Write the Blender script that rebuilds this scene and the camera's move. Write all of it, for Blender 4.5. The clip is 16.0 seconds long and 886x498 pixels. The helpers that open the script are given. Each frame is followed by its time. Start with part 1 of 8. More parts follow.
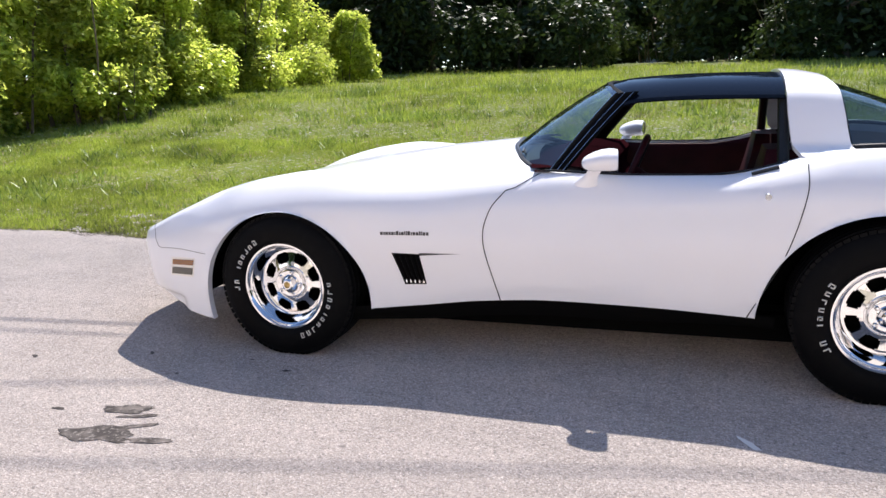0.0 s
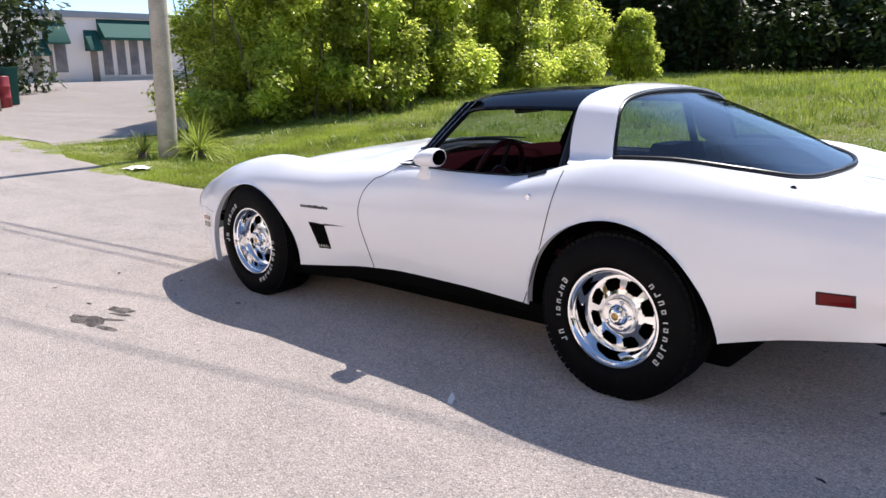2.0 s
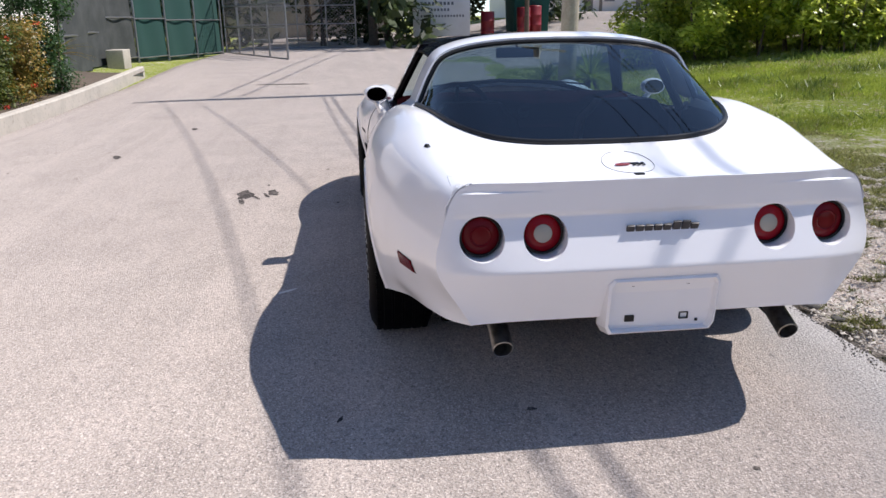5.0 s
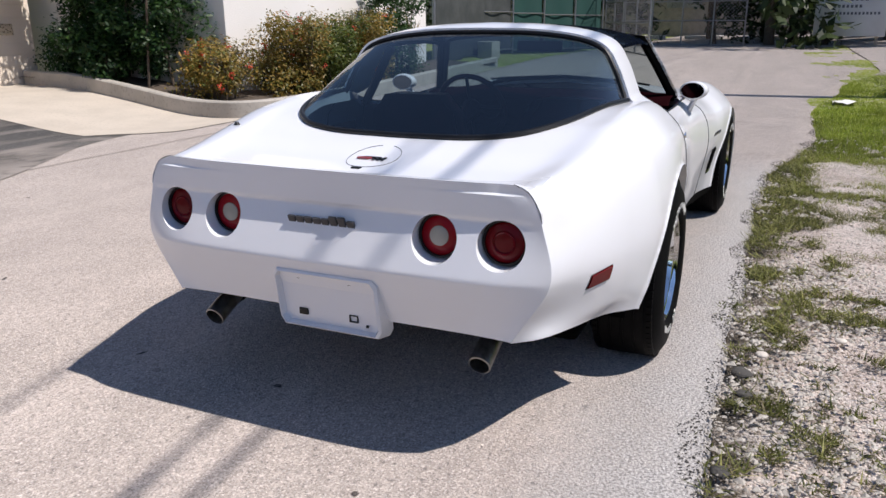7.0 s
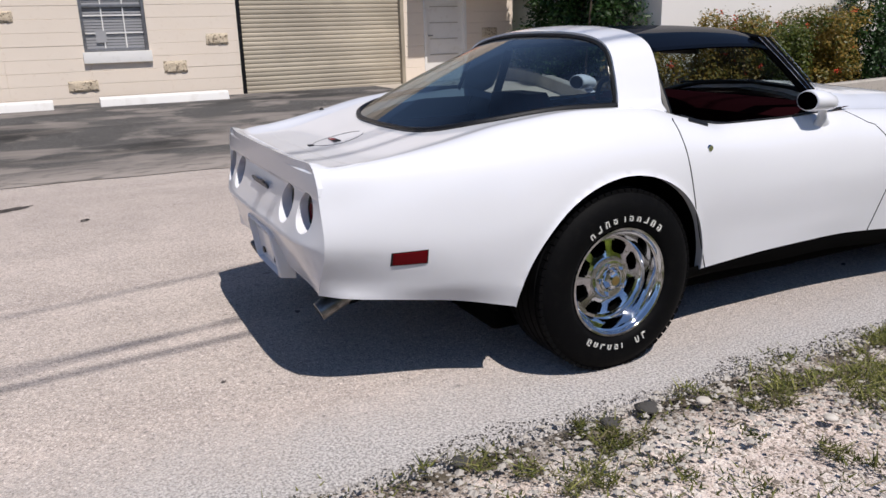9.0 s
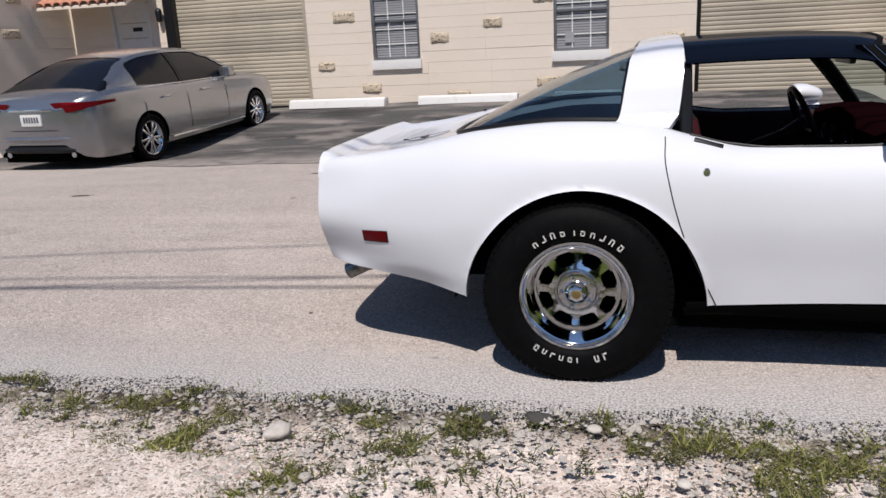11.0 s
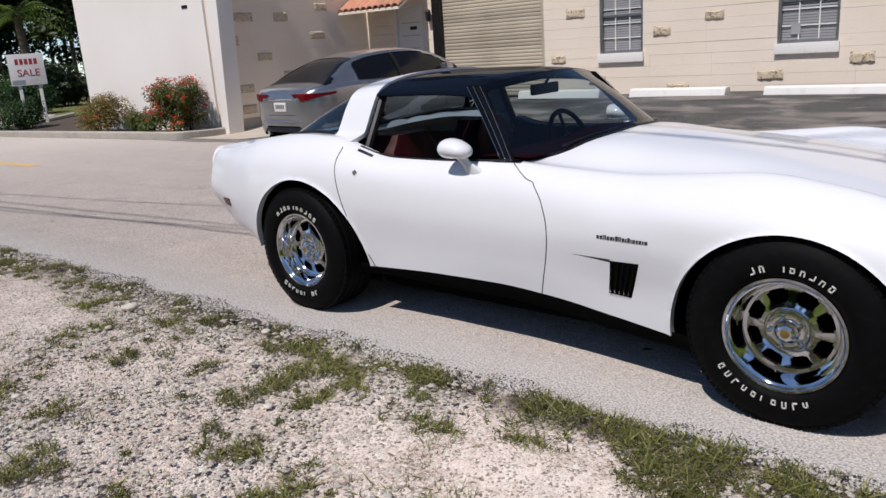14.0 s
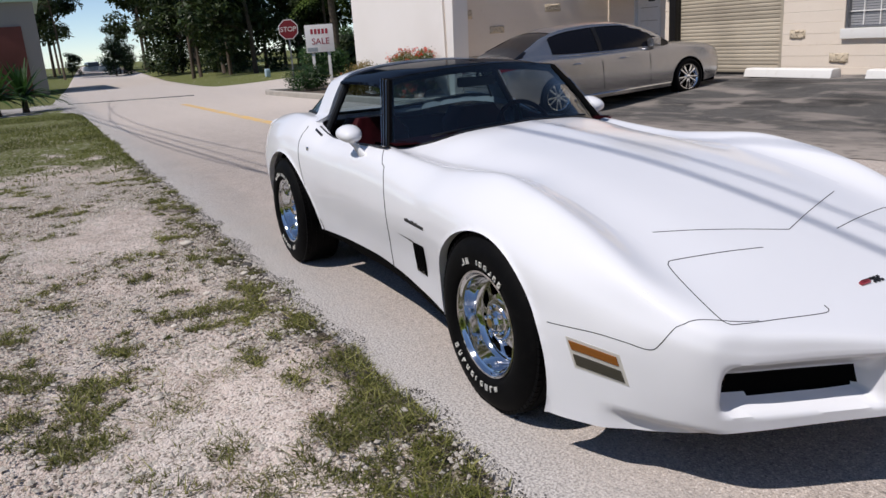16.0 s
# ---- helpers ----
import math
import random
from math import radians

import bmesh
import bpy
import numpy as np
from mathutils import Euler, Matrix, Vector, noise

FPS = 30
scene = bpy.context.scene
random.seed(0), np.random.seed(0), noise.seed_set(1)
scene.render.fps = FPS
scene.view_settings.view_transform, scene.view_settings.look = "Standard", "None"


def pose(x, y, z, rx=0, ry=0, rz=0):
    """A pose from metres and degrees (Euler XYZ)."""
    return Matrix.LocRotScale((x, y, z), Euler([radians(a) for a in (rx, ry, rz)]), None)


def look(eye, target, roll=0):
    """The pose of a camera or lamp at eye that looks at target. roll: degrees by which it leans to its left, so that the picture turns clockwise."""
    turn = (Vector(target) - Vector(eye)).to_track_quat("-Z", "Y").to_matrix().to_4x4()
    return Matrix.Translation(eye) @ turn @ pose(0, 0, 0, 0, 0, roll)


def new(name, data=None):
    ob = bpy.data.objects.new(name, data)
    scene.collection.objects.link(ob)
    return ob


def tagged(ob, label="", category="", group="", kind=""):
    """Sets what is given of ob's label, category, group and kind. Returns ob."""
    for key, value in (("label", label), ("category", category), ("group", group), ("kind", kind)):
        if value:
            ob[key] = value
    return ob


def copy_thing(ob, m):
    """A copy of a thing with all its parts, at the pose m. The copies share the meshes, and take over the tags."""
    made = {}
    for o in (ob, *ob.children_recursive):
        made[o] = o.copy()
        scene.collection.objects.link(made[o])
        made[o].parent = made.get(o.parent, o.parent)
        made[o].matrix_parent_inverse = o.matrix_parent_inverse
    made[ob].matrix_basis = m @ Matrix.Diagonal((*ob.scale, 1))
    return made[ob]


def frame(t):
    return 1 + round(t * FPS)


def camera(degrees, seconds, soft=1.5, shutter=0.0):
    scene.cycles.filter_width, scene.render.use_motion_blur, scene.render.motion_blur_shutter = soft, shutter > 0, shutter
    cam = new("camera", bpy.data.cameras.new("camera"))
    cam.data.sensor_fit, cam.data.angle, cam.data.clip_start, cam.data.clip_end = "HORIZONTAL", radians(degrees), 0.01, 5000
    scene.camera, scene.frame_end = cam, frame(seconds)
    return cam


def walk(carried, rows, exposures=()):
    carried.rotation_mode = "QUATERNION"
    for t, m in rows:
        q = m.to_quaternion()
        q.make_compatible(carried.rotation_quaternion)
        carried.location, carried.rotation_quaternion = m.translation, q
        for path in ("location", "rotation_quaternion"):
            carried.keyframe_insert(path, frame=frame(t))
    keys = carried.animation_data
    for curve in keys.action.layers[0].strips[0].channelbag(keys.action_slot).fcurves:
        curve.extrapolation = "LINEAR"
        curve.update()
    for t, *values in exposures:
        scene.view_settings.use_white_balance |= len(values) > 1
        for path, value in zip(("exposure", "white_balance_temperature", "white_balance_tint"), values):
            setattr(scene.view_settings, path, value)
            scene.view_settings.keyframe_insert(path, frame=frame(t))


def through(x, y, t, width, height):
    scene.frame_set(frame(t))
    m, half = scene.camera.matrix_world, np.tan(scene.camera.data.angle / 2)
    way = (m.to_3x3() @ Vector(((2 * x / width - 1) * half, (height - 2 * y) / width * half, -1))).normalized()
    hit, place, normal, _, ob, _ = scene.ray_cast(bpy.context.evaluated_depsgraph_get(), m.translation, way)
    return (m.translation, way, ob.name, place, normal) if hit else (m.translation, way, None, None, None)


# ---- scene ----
cam = camera(60.1, 16.0)
PATH = [
    (0, (0.566, -3.862, 1.283), (-0.064, -2.019, 0.83), -2.3),
    (0.5, (1.118, -3.81, 1.294), (0.277, -2.05, 0.853), -1.7),
    (1, (1.7, -3.728, 1.322), (0.653, -2.082, 0.881), -1.7),
    (1.5, (2.221, -3.587, 1.297), (1.022, -2.046, 0.862), -1.6),
    (2, (2.731, -3.423, 1.283), (1.401, -1.994, 0.846), -1.5),
    (2.5, (3.202, -3.212, 1.268), (1.751, -1.912, 0.818), -1.3),
    (3, (3.626, -2.906, 1.269), (2.057, -1.758, 0.799), -1.0),
    (3.2, (3.779, -2.775, 1.263), (2.164, -1.697, 0.785), -0.7),
    (5.3, (4.455, -0.577, 1.299), (2.542, -0.502, 0.718), -1.2),
    (5.5, (4.461, -0.366, 1.274), (2.547, -0.382, 0.694), -1.3),
    (6, (4.444, 0.165, 1.298), (2.549, -0.105, 0.717), -1.2),
    (6.5, (4.28, 0.679, 1.301), (2.441, 0.149, 0.719), -0.7),
    (7, (4.123, 1.199, 1.245), (2.374, 0.417, 0.671), -0.3),
    (7.5, (3.907, 1.708, 1.222), (2.289, 0.685, 0.644), -0.2),
    (8, (3.653, 2.193, 1.245), (2.218, 0.926, 0.666), -0.6),
    (8.5, (3.356, 2.619, 1.261), (2.181, 1.103, 0.695), -1.3),
    (9, (2.972, 2.922, 1.24), (2.121, 1.2, 0.684), -1.6),
    (9.2, (2.814, 3.034, 1.235), (2.114, 1.244, 0.682), -1.9),
    (11.3, (0.757, 3.514, 1.243), (1.333, 1.669, 0.728), -2.8),
    (11.5, (0.547, 3.502, 1.281), (1.181, 1.676, 0.768), -2.8),
    (12, (-0.044, 3.607, 1.312), (0.719, 1.829, 0.806), -3.0),
    (12.5, (-0.557, 3.633, 1.297), (0.308, 1.903, 0.792), -3.0),
    (13, (-1.047, 3.616, 1.324), (-0.063, 1.951, 0.817), -3.1),
    (13.5, (-1.518, 3.566, 1.387), (-0.395, 1.992, 0.878), -3.4),
    (14, (-1.96, 3.405, 1.357), (-0.698, 1.94, 0.845), -3.9),
    (14.5, (-2.388, 3.183, 1.366), (-1.006, 1.835, 0.84), -4.2),
    (15, (-2.824, 2.911, 1.404), (-1.328, 1.697, 0.866), -4.3),
    (15.5, (-3.184, 2.558, 1.396), (-1.574, 1.504, 0.853), -4.2),
    (16, (-3.544, 2.159, 1.378), (-1.823, 1.297, 0.837), -3.9),
]
walk(cam, [(t, look(eye, target, roll)) for t, eye, target, roll in PATH],
     [(0, 1.24), (1.5, 1.16), (3.0, 0.98), (5.5, 0.58), (6.5, 0.40), (9.0, -0.04), (11.5, -0.12), (13.0, -0.12), (16.0, -0.12)])

# ---- world, sun, exposure ----
SUN_WAY = Vector((0.04, -0.66, -1.0)).normalized()
world = bpy.data.worlds.new("sky")
scene.world = world
world.use_nodes = True
wn, wl = world.node_tree.nodes, world.node_tree.links
sky = wn.new("ShaderNodeTexSky")
sky.sky_type = "NISHITA"
sky.sun_disc = False
sky.sun_elevation = math.asin(-SUN_WAY.z)
sky.sun_rotation = math.atan2(-SUN_WAY.x, -SUN_WAY.y)
sky.air_density, sky.dust_density, sky.ozone_density = 0.55, 0.0, 1.0
wl.new(sky.outputs[0], wn["Background"].inputs["Color"])
wn["Background"].inputs["Strength"].default_value = 0.132
sun_data = bpy.data.lights.new("sun", "SUN")
sun_data.energy, sun_data.angle, sun_data.color = 4.2, radians(0.53), (1.0, 0.94, 0.895)
sun = new("sun", sun_data)
sun.matrix_world = look((0, 0, 30), Vector((0, 0, 30)) + SUN_WAY)


# ---- materials ----
def material(name, base, rough=0.6, metal=0.0, spots=(), bump=0.0, bump_scale=60.0, coat=0.0, spec=0.5, vary=0.0):
    """A node material. spots: (scale, low, high, colour, strength) layers of noise over the base; bump in metres; vary: brightness by object."""
    m = bpy.data.materials.new(name)
    m.use_nodes = True
    nt = m.node_tree
    n, l = nt.nodes, nt.links
    b = n["Principled BSDF"]
    b.inputs["Roughness"].default_value = rough
    b.inputs["Metallic"].default_value = metal
    b.inputs["Coat Weight"].default_value = coat
    b.inputs["Coat Roughness"].default_value = 0.09
    b.inputs["Specular IOR Level"].default_value = spec
    b.inputs["Base Color"].default_value = (*base, 1)
    geo = n.new("ShaderNodeNewGeometry")
    out = None
    for scale, low, high, colour, strength in spots:
        tex = n.new("ShaderNodeTexNoise")
        tex.inputs["Scale"].default_value = scale
        tex.inputs["Detail"].default_value = 5
        l.new(geo.outputs["Position"], tex.inputs["Vector"])
        ramp = n.new("ShaderNodeMapRange")
        ramp.inputs["From Min"].default_value, ramp.inputs["From Max"].default_value = low, high
        ramp.inputs["To Max"].default_value = strength
        l.new(tex.outputs["Fac"], ramp.inputs["Value"])
        mix = n.new("ShaderNodeMix")
        mix.data_type = "RGBA"
        l.new(ramp.outputs[0], mix.inputs["Factor"])
        if out is None:
            mix.inputs["A"].default_value = (*base, 1)
        else:
            l.new(out, mix.inputs["A"])
        mix.inputs["B"].default_value = (*colour, 1)
        out = mix.outputs["Result"]
    if vary:
        info = n.new("ShaderNodeObjectInfo")
        rng = n.new("ShaderNodeMapRange")
        rng.inputs["To Min"].default_value, rng.inputs["To Max"].default_value = 1 - vary, 1 + vary
        l.new(info.outputs["Random"], rng.inputs["Value"])
        hsv = n.new("ShaderNodeHueSaturation")
        l.new(rng.outputs[0], hsv.inputs["Value"])
        if out is None:
            hsv.inputs["Color"].default_value = (*base, 1)
        else:
            l.new(out, hsv.inputs["Color"])
        out = hsv.outputs[0]
    if out is not None:
        l.new(out, b.inputs["Base Color"])
    if bump:
        tex = n.new("ShaderNodeTexNoise")
        tex.inputs["Scale"].default_value = bump_scale
        tex.inputs["Detail"].default_value = 6
        l.new(geo.outputs["Position"], tex.inputs["Vector"])
        bm_node = n.new("ShaderNodeBump")
        bm_node.inputs["Distance"].default_value = bump
        l.new(tex.outputs["Fac"], bm_node.inputs["Height"])
        l.new(bm_node.outputs[0], b.inputs["Normal"])
    return m


def leaf_material(name, dark, light, rough=0.45, through=0.35):
    """Leaves, tinted clump by clump and leaf by leaf, that let some light through."""
    m = bpy.data.materials.new(name)
    m.use_nodes = True
    n, l = m.node_tree.nodes, m.node_tree.links
    b = n["Principled BSDF"]
    b.inputs["Roughness"].default_value = rough
    b.inputs["Specular IOR Level"].default_value = 0.4
    geo = n.new("ShaderNodeNewGeometry")
    mix = n.new("ShaderNodeMix")
    mix.data_type = "RGBA"
    l.new(geo.outputs["Random Per Island"], mix.inputs["Factor"])
    mix.inputs["A"].default_value, mix.inputs["B"].default_value = (*dark, 1), (*light, 1)
    tex = n.new("ShaderNodeTexNoise")
    tex.inputs["Scale"].default_value = 0.9
    l.new(geo.outputs["Position"], tex.inputs["Vector"])
    rng = n.new("ShaderNodeMapRange")
    rng.inputs["From Min"].default_value, rng.inputs["From Max"].default_value = 0.3, 0.7
    rng.inputs["To Min"].default_value, rng.inputs["To Max"].default_value = 0.65, 1.3
    l.new(tex.outputs["Fac"], rng.inputs["Value"])
    hsv = n.new("ShaderNodeHueSaturation")
    l.new(mix.outputs["Result"], hsv.inputs["Color"])
    l.new(rng.outputs[0], hsv.inputs["Value"])
    l.new(hsv.outputs[0], b.inputs["Base Color"])
    thin = n.new("ShaderNodeBsdfTranslucent")
    l.new(hsv.outputs[0], thin.inputs["Color"])
    add = n.new("ShaderNodeMixShader")
    add.inputs["Fac"].default_value = through
    l.new(b.outputs[0], add.inputs[1])
    l.new(thin.outputs[0], add.inputs[2])
    l.new(add.outputs[0], n["Material Output"].inputs["Surface"])
    return m


def glass_material(name, tint, rough=0.0, ior=1.5):
    """Thin tinted pane: mostly clear, with a gloss that grows at grazing angles."""
    m = bpy.data.materials.new(name)
    m.use_nodes = True
    n, l = m.node_tree.nodes, m.node_tree.links
    n.remove(n["Principled BSDF"])
    face = n.new("ShaderNodeLayerWeight")
    face.inputs["Blend"].default_value = 0.5
    power = n.new("ShaderNodeMath")
    power.operation = "POWER"
    power.inputs[1].default_value = 5.0
    l.new(face.outputs["Facing"], power.inputs[0])
    fres = n.new("ShaderNodeMapRange")
    fres.inputs["To Min"].default_value, fres.inputs["To Max"].default_value = ((ior - 1) / (ior + 1)) ** 2 * 1.9, 1.0
    l.new(power.outputs[0], fres.inputs["Value"])
    tr = n.new("ShaderNodeBsdfTransparent")
    tr.inputs["Color"].default_value = (*tint, 1)
    gl = n.new("ShaderNodeBsdfGlossy")
    gl.inputs["Roughness"].default_value = rough
    mix = n.new("ShaderNodeMixShader")
    l.new(fres.outputs[0], mix.inputs["Fac"])
    l.new(tr.outputs[0], mix.inputs[1])
    l.new(gl.outputs[0], mix.inputs[2])
    l.new(mix.outputs[0], n["Material Output"].inputs["Surface"])
    return m


WHITE_PAINT = material("white_car_paint", (0.80, 0.805, 0.845), 0.5, spots=((3.0, 0.45, 0.7, (0.775, 0.78, 0.82), 0.5),), coat=0.9, spec=0.2)
BLACK_GLOSS = material("black_gloss_paint", (0.004, 0.006, 0.012), 0.3, coat=0.30, spec=0.0)
BLACK_GLOSS.node_tree.nodes["Principled BSDF"].inputs["Coat Roughness"].default_value = 0.012
BLACK_TRIM = material("black_trim", (0.008, 0.008, 0.009), 0.4, bump=0.0004, bump_scale=300, spec=0.35)
PILLAR_BLACK = material("pillar_rubber", (0.004, 0.004, 0.0045), 0.65, bump=0.0004, bump_scale=300, spec=0.04)
DARK_UNDER = material("underbody_black", (0.003, 0.003, 0.003), 0.9, spec=0.04)
CHROME = material("chrome", (0.78, 0.79, 0.81), 0.07, 1.0)
DULL_METAL = material("exhaust_steel", (0.32, 0.31, 0.30), 0.35, 0.9, spots=((40, 0.4, 0.7, (0.12, 0.11, 0.10), 0.8),))
RUBBER = material("tyre_rubber", (0.004, 0.004, 0.0045), 0.6, spots=((30, 0.5, 0.75, (0.008, 0.0078, 0.0075), 0.6),), bump=0.0006, bump_scale=120, spec=0.06)
TYRE_WHITE = material("tyre_letter_white", (0.72, 0.71, 0.67), 0.6)
RED_LENS = material("red_lens", (0.23, 0.002, 0.008), 0.25, coat=0.12, spec=0.15)
DARK_RED_LENS = material("dark_red_lens", (0.12, 0.001, 0.004), 0.25, coat=0.12, spec=0.15)
CLEAR_LENS = material("clear_lens", (0.34, 0.32, 0.28), 0.25, coat=0.3)
SMOKE_LENS = material("smoked_lens", (0.05, 0.046, 0.035), 0.25, coat=0.25)
AMBER_LENS = material("amber_lens", (0.22, 0.075, 0.008), 0.25, coat=0.3)
MAROON = material("maroon_upholstery", (0.040, 0.004, 0.007), 0.5, spots=((9, 0.4, 0.7, (0.016, 0.002, 0.0035), 0.7),), bump=0.0006, bump_scale=160, spec=0.15)
MAROON_DARK = material("maroon_carpet", (0.006, 0.003, 0.004), 0.95, bump=0.001, bump_scale=300, spec=0.05)
GREY_LETTERS = material("grey_badge", (0.045, 0.045, 0.05), 0.4, 0.3)
CAR_GLASS = glass_material("windscreen_glass", (0.56, 0.65, 0.66), 0.0, 1.5)
DASH = material("dark_dashboard_vinyl", (0.016, 0.0035, 0.005), 0.8, bump=0.0006, bump_scale=160, spec=0.0)
REAR_GLASS = glass_material("tinted_rear_glass", (0.40, 0.51, 0.57), 0.0, 1.75)
GOLD_BADGE = material("brassy_badge", (0.42, 0.30, 0.12), 0.3, 0.8)
# mirror glass with a dark reflection put into its colour
MIRROR = material("mirror_dark_reflection", (0.13, 0.13, 0.14), 0.03, 1.0)


# ---- mesh helpers ----
def link(bm, name, mat, parent=None, label="", smooth=True, sharp=None):
    """A bmesh as one object, under parent if given."""
    me = bpy.data.meshes.new(name)
    if smooth:
        for f in bm.faces:
            f.smooth = True
    bm.to_mesh(me)
    bm.free()
    if smooth and sharp:
        me.set_sharp_from_angle(angle=radians(sharp))
    for one in (mat if isinstance(mat, (list, tuple)) else [mat]):
        me.materials.append(one)
    ob = new(name, me)
    ob.parent = parent
    if label:
        ob["label"] = label
    return ob


def part(name, bm, mat, parent, label="", smooth=True, sharp=40):
    return link(bm, name, mat, parent, label, smooth, sharp)


def empty(name, m, label, category, group=""):
    ob = new(name)
    ob.empty_display_size = 0.2
    ob.matrix_world = m
    return tagged(ob, label, category, group)


def add_box(bm, lo, hi, bevel=0.0, m=None):
    """A box between two corners, with bevelled edges."""
    r = bmesh.ops.create_cube(bm, size=1.0)
    vs = r["verts"]
    for v in vs:
        v.co = Vector([lo[k] + (v.co[k] + 0.5) * (hi[k] - lo[k]) for k in range(3)])
    if bevel:
        edges = list({e for v in vs for e in v.link_edges})
        done = bmesh.ops.bevel(bm, geom=edges, offset=bevel, segments=2, profile=0.7, affect="EDGES")
        vs = list({v for f in done["faces"] for v in f.verts} | {v for v in vs if v.is_valid})
    if m is not None:
        for v in vs:
            v.co = m @ v.co
    return vs


def box(lo, hi, bevel=0.0, m=None):
    bm = bmesh.new()
    add_box(bm, lo, hi, bevel, m)
    return bm


def add_tube(bm, points, radius, sides=8, caps=True):
    """A round bar along points; radius may be a list."""
    rings = []
    for i, p in enumerate(points):
        p = Vector(p)
        a = Vector(points[max(i - 1, 0)])
        b = Vector(points[min(i + 1, len(points) - 1)])
        way = (b - a).normalized()
        side = way.cross(Vector((0, 0, 1)))
        if side.length < 1e-3:
            side = way.cross(Vector((0, 1, 0)))
        side.normalize()
        up = side.cross(way)
        r = float(radius[i] if isinstance(radius, (list, tuple)) else radius)
        rings.append([bm.verts.new(p + r * (math.cos(2 * math.pi * k / sides) * side + math.sin(2 * math.pi * k / sides) * up)) for k in range(sides)])
    for a, b in zip(rings, rings[1:]):
        for k in range(sides):
            bm.faces.new((a[k], a[(k + 1) % sides], b[(k + 1) % sides], b[k]))
    if caps:
        bm.faces.new(rings[0][::-1])
        bm.faces.new(rings[-1])


def tube(points, radius, sides=8, caps=True):
    bm = bmesh.new()
    add_tube(bm, points, radius, sides, caps)
    return bm


def add_lathe(bm, profile, sides=48, m=None, closed=False):
    """Turns (radius, height) points round the z axis."""
    m = m or Matrix()
    rings = []
    for r, z in profile:
        rings.append([bm.verts.new(m @ Vector((r * math.cos(2 * math.pi * k / sides), r * math.sin(2 * math.pi * k / sides), z))) for k in range(sides)])
    pairs = list(zip(rings, rings[1:]))
    if closed:
        pairs.append((rings[-1], rings[0]))
    for a, b in pairs:
        for k in range(sides):
            bm.faces.new((a[k], a[(k + 1) % sides], b[(k + 1) % sides], b[k]))
    return rings


def lathe(profile, sides=48, m=None, closed=False):
    bm = bmesh.new()
    add_lathe(bm, profile, sides, m, closed)
    return bm


def add_grid(bm, rows):
    """Quads between rows of points; returns the rows of vertices."""
    vs = [[bm.verts.new(p) for p in row] for row in rows]
    for a, b in zip(vs, vs[1:]):
        for k in range(len(a) - 1):
            bm.faces.new((a[k], a[k + 1], b[k + 1], b[k]))
    return vs


def grid(rows, thick=0.0):
    bm = bmesh.new()
    add_grid(bm, rows)
    bmesh.ops.recalc_face_normals(bm, faces=bm.faces[:])
    if thick:
        bmesh.ops.solidify(bm, geom=bm.faces[:] + bm.edges[:] + bm.verts[:], thickness=thick)
    return bm


def add_prism(bm, outline, axis, a, b, bevel=0.0):
    """A flat outline (two coordinates) pushed from a to b along an axis."""
    def at(p, h):
        q = list(p)
        q.insert(axis, h)
        return q
    lo = [bm.verts.new(at(p, a)) for p in outline]
    hi = [bm.verts.new(at(p, b)) for p in outline]
    n = len(outline)
    faces = [bm.faces.new(lo[::-1]), bm.faces.new(hi)]
    for k in range(n):
        faces.append(bm.faces.new((lo[k], lo[(k + 1) % n], hi[(k + 1) % n], hi[k])))
    bmesh.ops.recalc_face_normals(bm, faces=faces)
    if bevel:
        bmesh.ops.bevel(bm, geom=list({e for f in faces for e in f.edges}), offset=bevel, segments=2, profile=0.7, affect="EDGES")


def prism(outline, axis, a, b, bevel=0.0):
    bm = bmesh.new()
    add_prism(bm, outline, axis, a, b, bevel)
    return bm


def spline(xs, ys, x):
    """Smooth curve through (xs, ys) that does not overshoot."""
    xs, ys = np.asarray(xs, float), np.asarray(ys, float)
    h = np.diff(xs)
    d = np.diff(ys) / h
    m = np.zeros(len(xs))
    m[0], m[-1] = d[0], d[-1]
    for i in range(1, len(xs) - 1):
        if d[i - 1] * d[i] > 0:
            w1, w2 = 2 * h[i] + h[i - 1], h[i] + 2 * h[i - 1]
            m[i] = (w1 + w2) / (w1 / d[i - 1] + w2 / d[i])
    x = np.clip(np.asarray(x, float), xs[0], xs[-1])
    i = np.clip(np.searchsorted(xs, x) - 1, 0, len(h) - 1)
    t = (x - xs[i]) / h[i]
    return ((1 + 2 * t) * (1 - t) ** 2 * ys[i] + t * (1 - t) ** 2 * h[i] * m[i] + t * t * (3 - 2 * t) * ys[i + 1] + t * t * (t - 1) * h[i] * m[i + 1])


def ease(a, b, x):
    t = min(1.0, max(0.0, (x - a) / (b - a)))
    return t * t * (3 - 2 * t)


def ground_z(x, y):
    """Height of the land: level at the car, rising to the field, the gate and the warehouse, falling along the road."""
    z = 0.85 * ease(3.0, 15.0, y) + 0.45 * ease(15.0, 45.0, y) + 0.20 * ease(5.0, 20.0, -x) + 0.5 * ease(25.0, 48.0, -x) * ease(0.0, 10.0, y)
    z += 0.20 * ease(6.5, 10.0, -y) - 0.08 * math.exp(-(((y + 6.3) / 1.2) ** 2)) - 0.012 * max(0.0, min(x, 60.0) - 3.0) * ease(3.0, 6.0, x)
    return z


